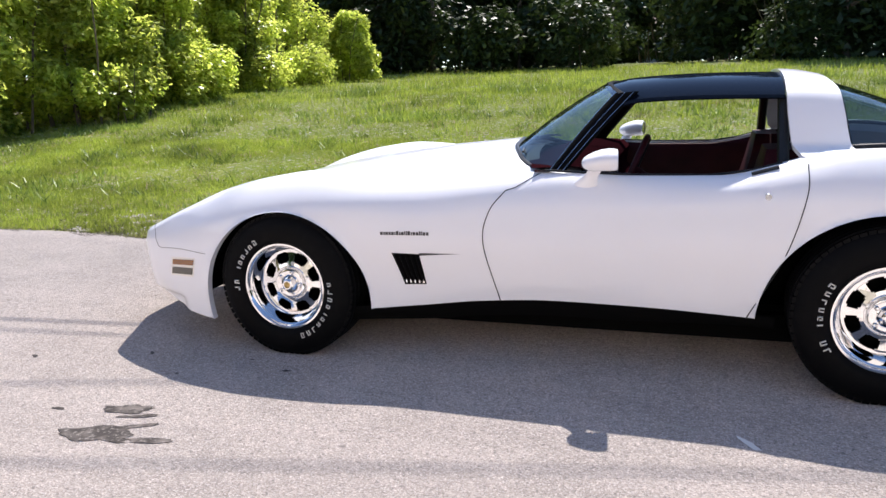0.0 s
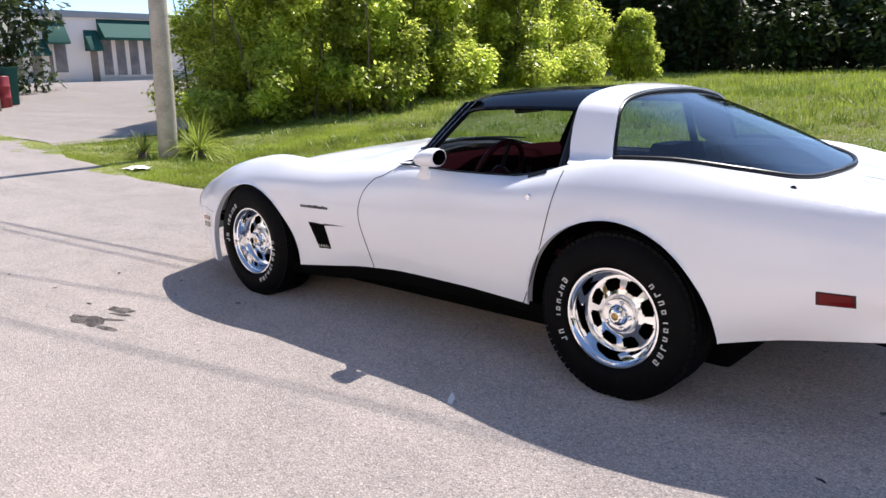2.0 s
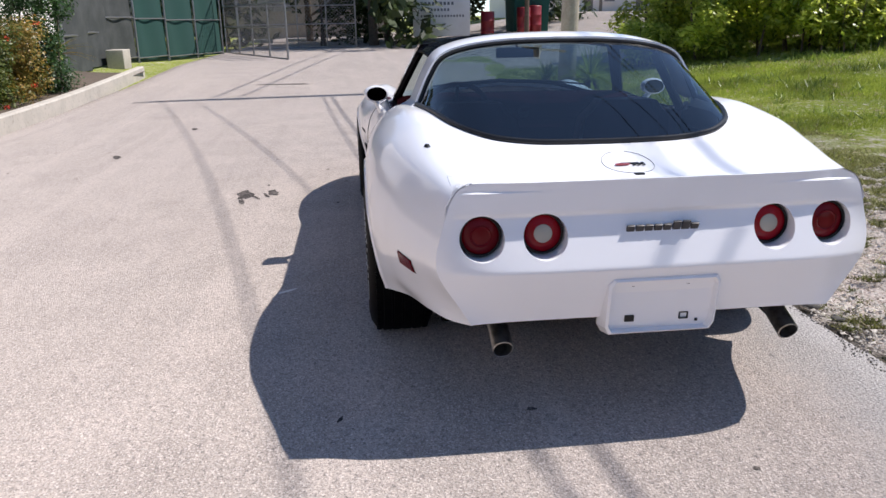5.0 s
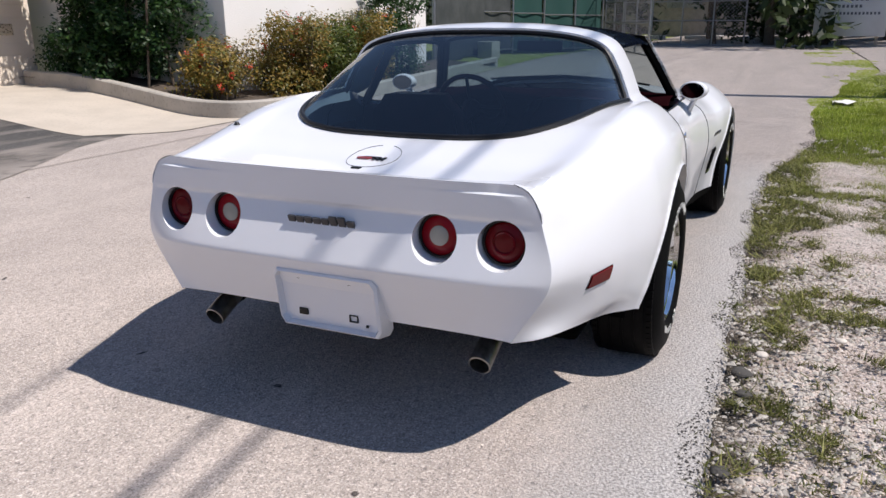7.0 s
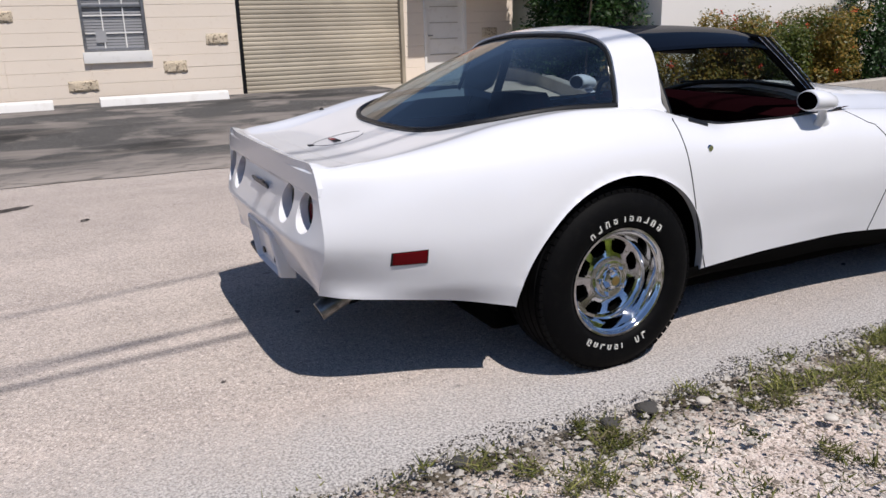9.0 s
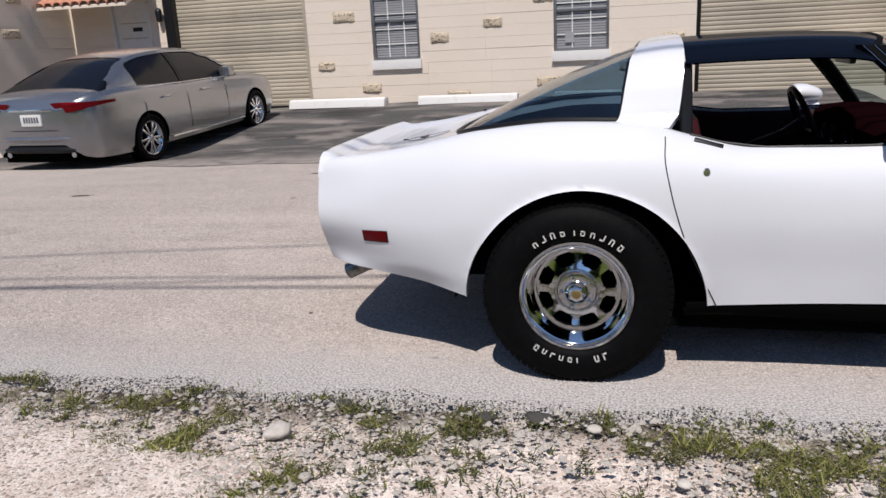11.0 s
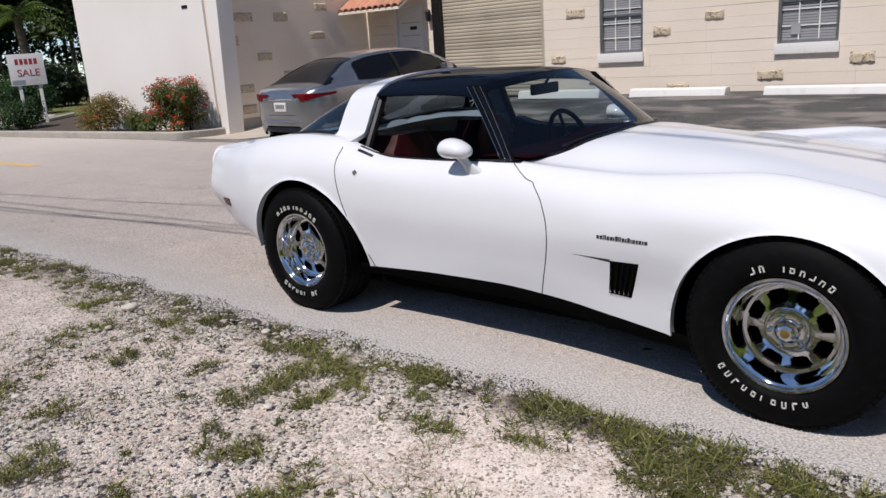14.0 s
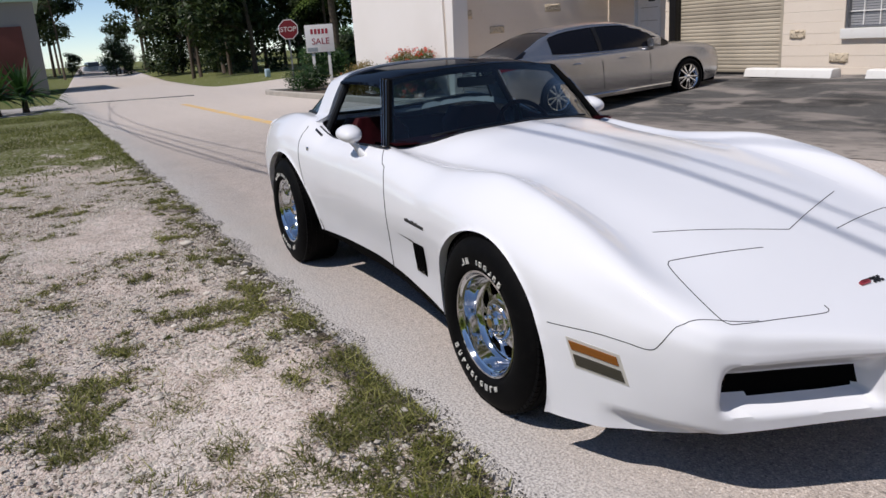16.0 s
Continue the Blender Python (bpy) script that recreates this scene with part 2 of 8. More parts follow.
# ---- the white coupe ----
# stations along the car: x, then (y, z) from sill over the side and crest to the middle of the bonnet or deck
STATIONS = [
    (-2.38, (0.19, 0.265), (0.195, 0.34), (0.20, 0.45), (0.195, 0.474), (0.175, 0.486), (0.14, 0.49), (0.07, 0.49), 0.49),
    (-2.30, (0.345, 0.255), (0.355, 0.335), (0.365, 0.452), (0.36, 0.485), (0.335, 0.508), (0.27, 0.515), (0.13, 0.516), 0.516),
    (-2.20, (0.560, 0.245), (0.575, 0.335), (0.588, 0.455), (0.578, 0.495), (0.545, 0.53), (0.46, 0.539), (0.23, 0.542), 0.542),
    (-2.15, (0.632, 0.235), (0.656, 0.335), (0.668, 0.458), (0.660, 0.51), (0.62, 0.548), (0.50, 0.555), (0.25, 0.557), 0.557),
    (-2.05, (0.698, 0.205), (0.722, 0.335), (0.729, 0.468), (0.716, 0.535), (0.665, 0.587), (0.53, 0.588), (0.26, 0.591), 0.592),
    (-1.85, (0.79, 0.168), (0.80, 0.34), (0.804, 0.48), (0.777, 0.58), (0.71, 0.668), (0.56, 0.648), (0.28, 0.660), 0.664),
    (-1.60, (0.870, 0.160), (0.873, 0.36), (0.868, 0.50), (0.84, 0.64), (0.71, 0.766), (0.55, 0.722), (0.29, 0.735), 0.740),
    (-1.35, (0.868, 0.20), (0.875, 0.36), (0.876, 0.54), (0.85, 0.695), (0.70, 0.826), (0.54, 0.777), (0.30, 0.792), 0.802),
    (-1.10, (0.835, 0.22), (0.86, 0.40), (0.87, 0.57), (0.845, 0.725), (0.69, 0.854), (0.535, 0.810), (0.31, 0.833), 0.848),
    (-0.85, (0.81, 0.24), (0.825, 0.40), (0.855, 0.59), (0.83, 0.735), (0.69, 0.838), (0.54, 0.812), (0.33, 0.860), 0.882),
    (-0.60, (0.785, 0.265), (0.80, 0.40), (0.835, 0.60), (0.80, 0.735), (0.69, 0.822), (0.56, 0.812), (0.34, 0.878), 0.912),
    (-0.30, (0.775, 0.30), (0.795, 0.42), (0.82, 0.60), (0.79, 0.75), (0.695, 0.835), (0.58, 0.828), (0.35, 0.905), 0.93),
    (0.00, (0.77, 0.315), (0.79, 0.42), (0.812, 0.60), (0.785, 0.757), (0.708, 0.85), (0.60, 0.853), (0.35, 0.90), 0.91),
    (0.35, (0.77, 0.31), (0.785, 0.42), (0.808, 0.60), (0.788, 0.75), (0.72, 0.838), (0.62, 0.85), (0.35, 0.88), 0.89),
    (0.65, (0.78, 0.30), (0.795, 0.42), (0.82, 0.61), (0.80, 0.77), (0.722, 0.842), (0.62, 0.85), (0.35, 0.88), 0.89),
    (0.85, (0.79, 0.29), (0.815, 0.42), (0.84, 0.62), (0.82, 0.79), (0.735, 0.88), (0.63, 0.89), (0.35, 0.89), 0.89),
    (1.05, (0.81, 0.26), (0.84, 0.42), (0.86, 0.63), (0.835, 0.81), (0.735, 0.925), (0.63, 0.935), (0.35, 0.92), 0.92),
    (1.30, (0.83, 0.24), (0.86, 0.42), (0.873, 0.63), (0.84, 0.82), (0.73, 0.935), (0.62, 0.94), (0.32, 0.92), 0.92),
    (1.60, (0.82, 0.30), (0.845, 0.42), (0.862, 0.62), (0.82, 0.81), (0.715, 0.915), (0.58, 0.91), (0.30, 0.90), 0.90),
    (1.85, (0.735, 0.345), (0.785, 0.43), (0.812, 0.585), (0.778, 0.77), (0.695, 0.868), (0.55, 0.857), (0.28, 0.850), 0.850),
    (2.05, (0.688, 0.370), (0.712, 0.435), (0.757, 0.575), (0.730, 0.735), (0.663, 0.835), (0.52, 0.816), (0.26, 0.811), 0.811),
    (2.20, (0.635, 0.384), (0.644, 0.440), (0.708, 0.575), (0.688, 0.71), (0.640, 0.816), (0.50, 0.804), (0.25, 0.801), 0.801),
    (2.28, (0.575, 0.392), (0.612, 0.450), (0.682, 0.575), (0.664, 0.70), (0.615, 0.806), (0.50, 0.806), (0.25, 0.806), 0.806),
]
ST_X = [s[0] for s in STATIONS]
ST_Y = np.array([[p[0] for p in s[1:8]] + [0.0] for s in STATIONS])
ST_Z = np.array([[p[1] for p in s[1:8]] + [s[8]] for s in STATIONS])
ARCHES = ((-1.243, 0.276, 0.413), (1.2445, 0.29, 0.42))


def arch_radius(ax, a):
    """Radius of a wheel arch towards angle a; the rear one opens out towards the sill."""
    return 0.413 if ax < 0 else float(np.interp(math.degrees(a) % 360, [0, 40, 90, 130, 160, 180, 300, 360], [0.412, 0.414, 0.437, 0.447, 0.450, 0.458, 0.40, 0.412]))
PROFILE = np.concatenate([np.linspace(k, k + 1, n, endpoint=False) for k, n in enumerate((9, 11, 10, 9, 9, 9, 9))] + [[7.0]])


def catmull(points, t):
    """A smooth curve through rows of points at parameters t."""
    p = np.vstack([2 * points[0] - points[1], points, 2 * points[-1] - points[-2]])
    i = np.clip(t.astype(int), 0, len(points) - 2)
    f = (t - i)[:, None]
    a, b, c, d = p[i], p[i + 1], p[i + 2], p[i + 3]
    return 0.5 * (2 * b + (c - a) * f + (2 * a - 5 * b + 4 * c - d) * f**2 + (3 * b - a - 3 * c + d) * f**3)


def body_section(x):
    y = np.array([spline(ST_X, ST_Y[:, k], x) for k in range(8)])
    z = np.array([spline(ST_X, ST_Z[:, k], x) for k in range(8)])
    pts = catmull(np.stack([y, z], 1), PROFILE)
    pts[-1, 0] = 0
    return pts


def body_side(x, z):
    """Half width of the body at a height."""
    pts = body_section(x)[:38]
    return float(np.interp(z, pts[:, 1], pts[:, 0]))


def body_top(x, y):
    """Height of the upper body at a distance from the middle."""
    pts = body_section(x)[30:][::-1]
    return float(np.interp(abs(y), pts[:, 0], pts[:, 1]))


# plan outline of the opening for cabin and rear glass, half of it
GLASS_BASE = [(-0.30, 0.0), (-0.285, 0.2), (-0.22, 0.42), (-0.09, 0.60), (-0.03, 0.66), (0.10, 0.70), (0.60, 0.705), (0.90, 0.68),
              (1.05, 0.625), (1.30, 0.605), (1.50, 0.56), (1.64, 0.50), (1.745, 0.385), (1.785, 0.22), (1.795, 0.0)]


def opening_half(x):
    return float(np.interp(x, [p[0] for p in GLASS_BASE], [p[1] for p in GLASS_BASE], left=-1, right=-1))


def cut_body(points):
    """Signed distance of plan points to the cabin opening (negative inside) and the nearest outline point."""
    ring = [Vector(p) for p in GLASS_BASE] + [Vector((p[0], -p[1])) for p in GLASS_BASE[-2:0:-1]]
    def near(p):
        best = None
        for a, b in zip(ring, ring[1:] + ring[:1]):
            ab = b - a
            t = max(0, min(1, (p - a).dot(ab) / ab.dot(ab)))
            q = a + t * ab
            d = (q - p).length
            if best is None or d < best[0]:
                best = (d, q)
        return best
    out = []
    for p in points:
        inside = -0.30 < p[0] < 1.795 and abs(p[1]) < opening_half(p[0])
        out.append((inside, near(Vector(p[:2])) if inside else None))
    return out


DOOR = [(0.94, 0.92), (0.942, 0.79), (0.880, 0.56), (0.752, 0.28), (-0.235, 0.28), (-0.295, 0.56), (-0.27, 0.70), (-0.19, 0.80), (-0.06, 0.875), (-0.04, 0.92)]


def in_poly(p, poly):
    c = False
    for (x1, y1), (x2, y2) in zip(poly, poly[1:] + poly[:1]):
        if (y1 > p[1]) != (y2 > p[1]) and p[0] < (x2 - x1) * (p[1] - y1) / (y2 - y1) + x1:
            c = not c
    return c


def take(bm, wanted):
    """Moves the faces that wanted() picks out of bm into a bmesh of their own."""
    faces = [f for f in bm.faces if wanted(f.calc_center_median(), f)]
    out, made = bmesh.new(), {}
    for f in faces:
        vs = []
        for v in f.verts:
            if v not in made:
                made[v] = out.verts.new(v.co)
            vs.append(made[v])
        out.faces.new(vs)
    bmesh.ops.delete(bm, geom=faces, context="FACES")
    return out


def build_body():
    xs = np.concatenate([np.linspace(-2.38, -2.1, 50), np.linspace(-2.09, 2.28, 220)])
    bm = bmesh.new()
    rows = []
    for x in xs:
        half = body_section(x)
        rows.append([(x, p[0], p[1]) for p in half] + [(x, -p[0], p[1]) for p in half[-2::-1]])
    vs = add_grid(bm, rows)
    # the blunt end of the nose
    n = len(rows[0])
    last = vs[0][:n // 2 + 1]
    right = vs[0][n // 2:][::-1]
    cols = 24
    strips = []
    for a, b in zip(last, right):
        strips.append([a] + [bm.verts.new(a.co.lerp(b.co, k / cols) + Vector((-0.018 * math.sin(math.pi * k / cols), 0, 0))) for k in range(1, cols)] + [b])
    strips.pop()
    for a, b in zip(strips, strips[1:]):
        for k in range(cols):
            bm.faces.new((a[k], a[k + 1], b[k + 1], b[k]))
    for k in range(cols):
        bm.faces.new((strips[-1][k], strips[-1][k + 1], vs[0][n // 2]))
    # grille recesses under the nose, either side of the middle
    grille = set()
    for v in bm.verts:
        wide = abs(v.co.y)
        if v.co.x < -1.95 and 0.29 < v.co.z < 0.46 and 0.19 < wide < 0.66:
            depth = float(np.interp(v.co.z, [0.292, 0.328, 0.395, 0.455], [0, 0.088, 0.096, 0])) * ease(0.205, 0.235, wide) * (1 - ease(0.585, 0.65, wide))
            v.co.x += depth
            if depth > 0.078 and 0.322 < v.co.z < 0.392:
                grille.add(v)
    # tuck of the lower valance behind the chin
    for v in bm.verts:
        if v.co.x < -1.80 and v.co.z < 0.26 and abs(v.co.y) > 0.5:
            v.co.y -= math.copysign(0.035 * ease(1.82, 1.92, -v.co.x) * (1 - ease(2.10, 2.2, -v.co.x)) * ease(-0.25, -0.215, -v.co.z), v.co.y)
    inside = {}
    for v in bm.verts:
        for ax, az, r in ARCHES:
            d = Vector((v.co.x - ax, v.co.z - az))
            out_ = arch_radius(ax, math.atan2(d.y, d.x))
            if d.length < out_ and abs(v.co.y) > 0.5 and v.co.z < 0.82:
                inside[v] = (ax, az, out_)
    kill = [f for f in bm.faces if all(v in inside for v in f.verts)]
    rim = {v for f in bm.faces if any(v not in inside for v in f.verts) for v in f.verts if v in inside}
    for v in rim:
        ax, az, r = inside[v]
        d = Vector((v.co.x - ax, v.co.z - az)).normalized() * r
        v.co.x, v.co.z = ax + d.x, az + d.y
        v.co.y = math.copysign(body_side(v.co.x, max(v.co.z, 0.2)) + 0.006, v.co.y)
    bmesh.ops.delete(bm, geom=kill, context="FACES")
    top = [v for v in bm.verts if v.co.z > 0.8 and -0.32 < v.co.x < 2.0 and abs(v.co.y) < 0.72]
    hit = {v: q for v, (i, q) in zip(top, cut_body([v.co for v in top])) if i}
    kill = [f for f in bm.faces if all(v in hit for v in f.verts)]
    rim2 = {v for f in bm.faces if any(v not in hit for v in f.verts) for v in f.verts if v in hit}
    for v in rim2:
        q = hit[v][1]
        v.co.x, v.co.y = q.x, q.y
        v.co.z = body_top(q.x, q.y)
    bmesh.ops.delete(bm, geom=kill, context="FACES")
    bmesh.ops.delete(bm, geom=[v for v in bm.verts if not v.link_faces], context="VERTS")
    for e in [e for e in bm.edges if e.is_boundary and all(v in rim for v in e.verts)]:
        a, b = e.verts
        s = -math.copysign(0.035, a.co.y)
        c, d = bm.verts.new(b.co + Vector((0, s, 0))), bm.verts.new(a.co + Vector((0, s, 0)))
        bm.faces.new((a, b, c, d))
    for e in [e for e in bm.edges if e.is_boundary and all(v in rim2 for v in e.verts)]:
        a, b = e.verts
        c, d = bm.verts.new(b.co + Vector((0, 0, -0.04))), bm.verts.new(a.co + Vector((0, 0, -0.04)))
        bm.faces.new((a, b, c, d))
    for f in bm.faces:
        if all(v in grille for v in f.verts):
            f.material_index = 1
    bmesh.ops.recalc_face_normals(bm, faces=bm.faces[:])
    return bm


car = empty("sports_car", pose(0, 0, 0), "white two-door sports coupe with black roof panels", "car")
shell = build_body()
HOOD = [(-0.32, 0.0), (-0.31, 0.30), (-0.22, 0.48), (-0.12, 0.60), (-0.5, 0.575), (-1.1, 0.545), (-1.6, 0.545), (-1.74, 0.52), (-1.85, 0.20), (-1.86, 0.0)]
HOOD_RING = HOOD + [(x, -y) for x, y in HOOD[-2:0:-1]]
hood_bm = take(shell, lambda c, f: c.z > 0.6 and in_poly((c.x, c.y), HOOD_RING))
for s in (1, -1):
    door_bm = take(shell, lambda c, f: c.y * s > 0.6 and in_poly((c.x, c.z), DOOR))
    door = part("door", door_bm, WHITE_PAINT, car, "closed white door with lowered window", sharp=50)
    # cut line, handle recess, key lock, sill cap, inner panel
    line = [(x, s * (body_side(x, z) + 0.0005), z) for x, z in catmull(np.array([(0.945, 0.895), (0.940, 0.785), (0.875, 0.55), (0.755, 0.29)]), np.linspace(0, 2.999, 30))]
    part("door_gap", tube(line, 0.0022, 6), BLACK_TRIM, door, "dark panel gap")
    line = [(x, s * (body_side(x, z) + 0.0005), z) for x, z in catmull(np.array([(-0.235, 0.30), (-0.295, 0.56), (-0.27, 0.70), (-0.205, 0.785)]), np.linspace(0, 2.999, 34))]
    line += [(x, s * y, body_top(x, y) + 0.0005) for x, y in ((-0.165, 0.76), (-0.12, 0.738), (-0.08, 0.712), (-0.045, 0.68))]
    part("door_gap", tube(line, 0.0022, 6), BLACK_TRIM, door, "dark panel gap")
    part("key_lock", lathe([(0.0, 0.006), (0.011, 0.006), (0.0135, 0.0)], 20, pose(0.81, s * (body_side(0.81, 0.78) + 0.001), 0.78, -90 * s, 0, 0)), CHROME, door, "chrome key lock")
    bm = bmesh.new()
    add_box(bm, (-0.05, -0.004, -0.007), (0.05, 0.004, 0.007), 0.003, pose(0.80, s * 0.742, 0.868, 40 * s, -16, 0))
    part("door_handle", bm, BLACK_TRIM, door, "black recessed flap handle")
    rows = []
    for x in np.linspace(-0.1, 0.88, 26):
        zt = float(np.interp(x, [-0.1, 0.0, 0.3, 0.62, 0.76, 0.88], [0.865, 0.85, 0.832, 0.832, 0.852, 0.885]))
        rows.append([(x, s * 0.712, zt + 0.002), (x, s * 0.685, zt - 0.002), (x, s * 0.665, zt - 0.03), (x, s * 0.655, 0.62), (x, s * 0.62, 0.60), (x, s * 0.62, 0.55), (x, s * 0.66, 0.53), (x, s * 0.66, 0.30 if x < 0.66 else 0.50)])
    part("door_panel", grid(rows), MAROON, door, "maroon padded inner door panel")
    part("window_seal", tube([(x, s * 0.708, float(np.interp(x, [-0.05, 0.3, 0.62, 0.76, 0.86], [0.862, 0.846, 0.846, 0.866, 0.895]))) for x in np.linspace(-0.05, 0.86, 26)], 0.005, 6), BLACK_TRIM, door)
    # mirror: an egg on a swept foot
    mx = 0.115 if s < 0 else 0.105
    place = pose(mx, s * 0.79, 0.902, 0, 0, -7 * s)
    prof = [(0.0, 0.0), (0.012, 0.002), (0.024, 0.010), (0.034, 0.025), (0.041, 0.047), (0.046, 0.075), (0.0485, 0.105), (0.0475, 0.128), (0.044, 0.140), (0.040, 0.142)]
    bm = lathe(prof, 32, pose(0, 0, 0, 0, 90, 0))
    for v in bm.verts:
        v.co = place @ Vector((v.co.x, v.co.y * 1.35, v.co.z * 0.92 + 0.012 * ease(0.0, 0.1, v.co.x)))
    mir = part("wing_mirror", bm, WHITE_PAINT, door, "white teardrop wing mirror")
    rows = []
    for t, wide, thick in ((-0.2, 0.062, 0.024), (0.0, 0.050, 0.020), (0.25, 0.036, 0.016), (0.55, 0.027, 0.013), (0.85, 0.027, 0.016), (1.15, 0.032, 0.02)):
        foot = body_side(mx + 0.03, 0.813)
        rows.append([(mx + 0.012 + 0.048 * t + wide * math.cos(a), s * (foot + (0.786 - foot) * t - thick * 0.5 * math.sin(a)), 0.813 + 0.072 * t + thick * 0.9 * math.sin(a)) for a in np.linspace(0, 2 * math.pi, 19)])
    part("mirror_stalk", grid(rows), WHITE_PAINT, mir)
    bm = lathe([(0.0, 0.0), (0.0415, 0.0)], 28, pose(0, 0, 0, 0, 90, 0))
    for v in bm.verts:
        v.co = place @ Vector((0.139, v.co.y * 1.35, v.co.z * 0.92 + 0.012))
    part("mirror_glass", bm, MIRROR, mir, "mirror glass")
body = part("body", shell, [WHITE_PAINT, DARK_UNDER], car, "glossy white fibreglass body", sharp=50)
hood = part("bonnet", hood_bm, WHITE_PAINT, car, "white bonnet with raised centre", sharp=50)


def on_top(x, y, lift=0.0006):
    return (x, y, body_top(x, y) + lift)


def smooth_line(points, steps=12):
    p = np.array(points, float)
    return catmull(p, np.linspace(0, len(p) - 1.001, steps * (len(p) - 1)))


half = smooth_line([(-1.68, 0.45), (-1.74, 0.29), (-1.79, 0.15), (-1.846, 0.0)])
part("bonnet_gap", tube([on_top(x, y) for x, y in half] + [on_top(x, -y) for x, y in half[::-1]], 0.0014, 5), BLACK_TRIM, hood, "dark panel gap")
for s in (1, -1):
    line = [(x, s * (body_side(x, z) + 0.0005), z) for x, z in smooth_line([(-1.655, 0.478), (-1.82, 0.484), (-1.92, 0.480), (-2.0, 0.474), (-2.03, 0.50), (-2.055, 0.55)])]
    line += [on_top(x, s * y) for x, y in smooth_line([(-2.07, 0.69), (-2.11, 0.62), (-2.14, 0.56), (-2.16, 0.50)], 8)]
    part("bumper_seam", tube(line, 0.0013, 5), BLACK_TRIM, body, "fine seam of the bumper cover")
for s in (1, -1):
    ring = [(-1.895, 0.18), (-1.86, 0.36), (-1.835, 0.50), (-1.84, 0.532), (-1.875, 0.552), (-2.0, 0.585), (-2.10, 0.60), (-2.138, 0.592), (-2.152, 0.555), (-2.18, 0.42), (-2.205, 0.295), (-2.20, 0.262), (-2.18, 0.255)]
    bm = tube([on_top(x, s * y) for x, y in smooth_line(ring, 8)], 0.0014, 5)
    part("headlamp_cover", bm, BLACK_TRIM, body, "seam of the closed pop-up headlamp cover")


# tail panel
TAIL_EDGE = body_section(2.28)[:47]


def tail_half(z):
    return float(np.interp(z, TAIL_EDGE[:, 1], TAIL_EDGE[:, 0]))


def tail_x(y, z):
    out = float(np.interp(z, [0.36, 0.40, 0.570, 0.580, 0.727, 0.733, 0.743, 0.836], [-0.024, -0.012, 0.056, 0.054, 0.000, 0.000, 0.006, 0.015]))
    u = min(1.0, abs(y) / max(tail_half(z), 0.01))
    return 2.28 + out * (1 - u**7) + 0.006 * (1 - u * u)


LAMPS = [(-0.548, 0.672), (-0.358, 0.672), (0.358, 0.672), (0.548, 0.672)]


def build_tail():
    bm = bmesh.new()
    zs = np.linspace(0.395, 0.836, 90)
    rows = []
    for z in zs:
        w = tail_half(min(z, 0.74)) if z < 0.74 else float(spline([0.74, 0.79, 0.82, 0.836], [tail_half(0.74), 0.635, 0.612, 0.575], z))
        rows.append([(tail_x(w * u, z), w * u, z) for u in np.linspace(-1, 1, 121)])
    add_grid(bm, rows)
    # deck edge of the spoiler
    deck = []
    for d in np.linspace(0, 0.19, 16):
        row = []
        for y in np.linspace(-0.575, 0.575, 61):
            x = tail_x(y, 0.836) - d
            floor_z = body_top(min(x, 2.28), y) + 0.0015
            row.append((x, y, floor_z + (0.836 - floor_z) * (1 - ease(0.004, 0.085, d)) - 0.006 * ease(0.16, 0.19, d)))
        deck.append(row)
    add_grid(bm, deck)
    for s in (1, -1):
        cap = []
        for d in np.linspace(0, 0.19, 16):
            row = []
            for y, z in ((0.575, 0.836), (0.596, 0.829), (0.612, 0.82), (0.625, 0.806), (0.635, 0.79), (0.648, 0.765), (tail_half(0.74), 0.74)):
                x = tail_x(y, z) - d
                skin_z = min(body_top(min(x, 2.28), y), 0.836) if y < 0.63 else z - 0.02 * ease(0, 0.19, d)
                row.append((x, s * (y + 0.003), skin_z + 0.0015 + (z - skin_z) * (1 - ease(0.004, 0.085, d)) - 0.006 * ease(0.16, 0.19, d)))
            cap.append(row)
        add_grid(bm, cap)
    inside = {}
    for v in bm.verts:
        for y, z in LAMPS:
            d = Vector((v.co.y - y, v.co.z - z))
            if d.length < 0.067 and v.co.z < 0.8:
                inside[v] = (y, z)
    kill = [f for f in bm.faces if all(v in inside for v in f.verts)]
    rim = {v for f in bm.faces if any(v not in inside for v in f.verts) for v in f.verts if v in inside}
    for v in rim:
        y, z = inside[v]
        d = Vector((v.co.y - y, v.co.z - z)).normalized() * 0.067
        v.co = Vector((tail_x(y + d.x, z + d.y), y + d.x, z + d.y))
    bmesh.ops.delete(bm, geom=kill, context="FACES")
    bmesh.ops.delete(bm, geom=[v for v in bm.verts if not v.link_faces], context="VERTS")
    for e in [e for e in bm.edges if e.is_boundary and all(v in rim for v in e.verts)]:
        a, b = e.verts
        c, d = bm.verts.new((2.225, b.co.y, b.co.z)), bm.verts.new((2.225, a.co.y, a.co.z))
        bm.faces.new((a, b, c, d))
    bmesh.ops.recalc_face_normals(bm, faces=bm.faces[:])
    return bm


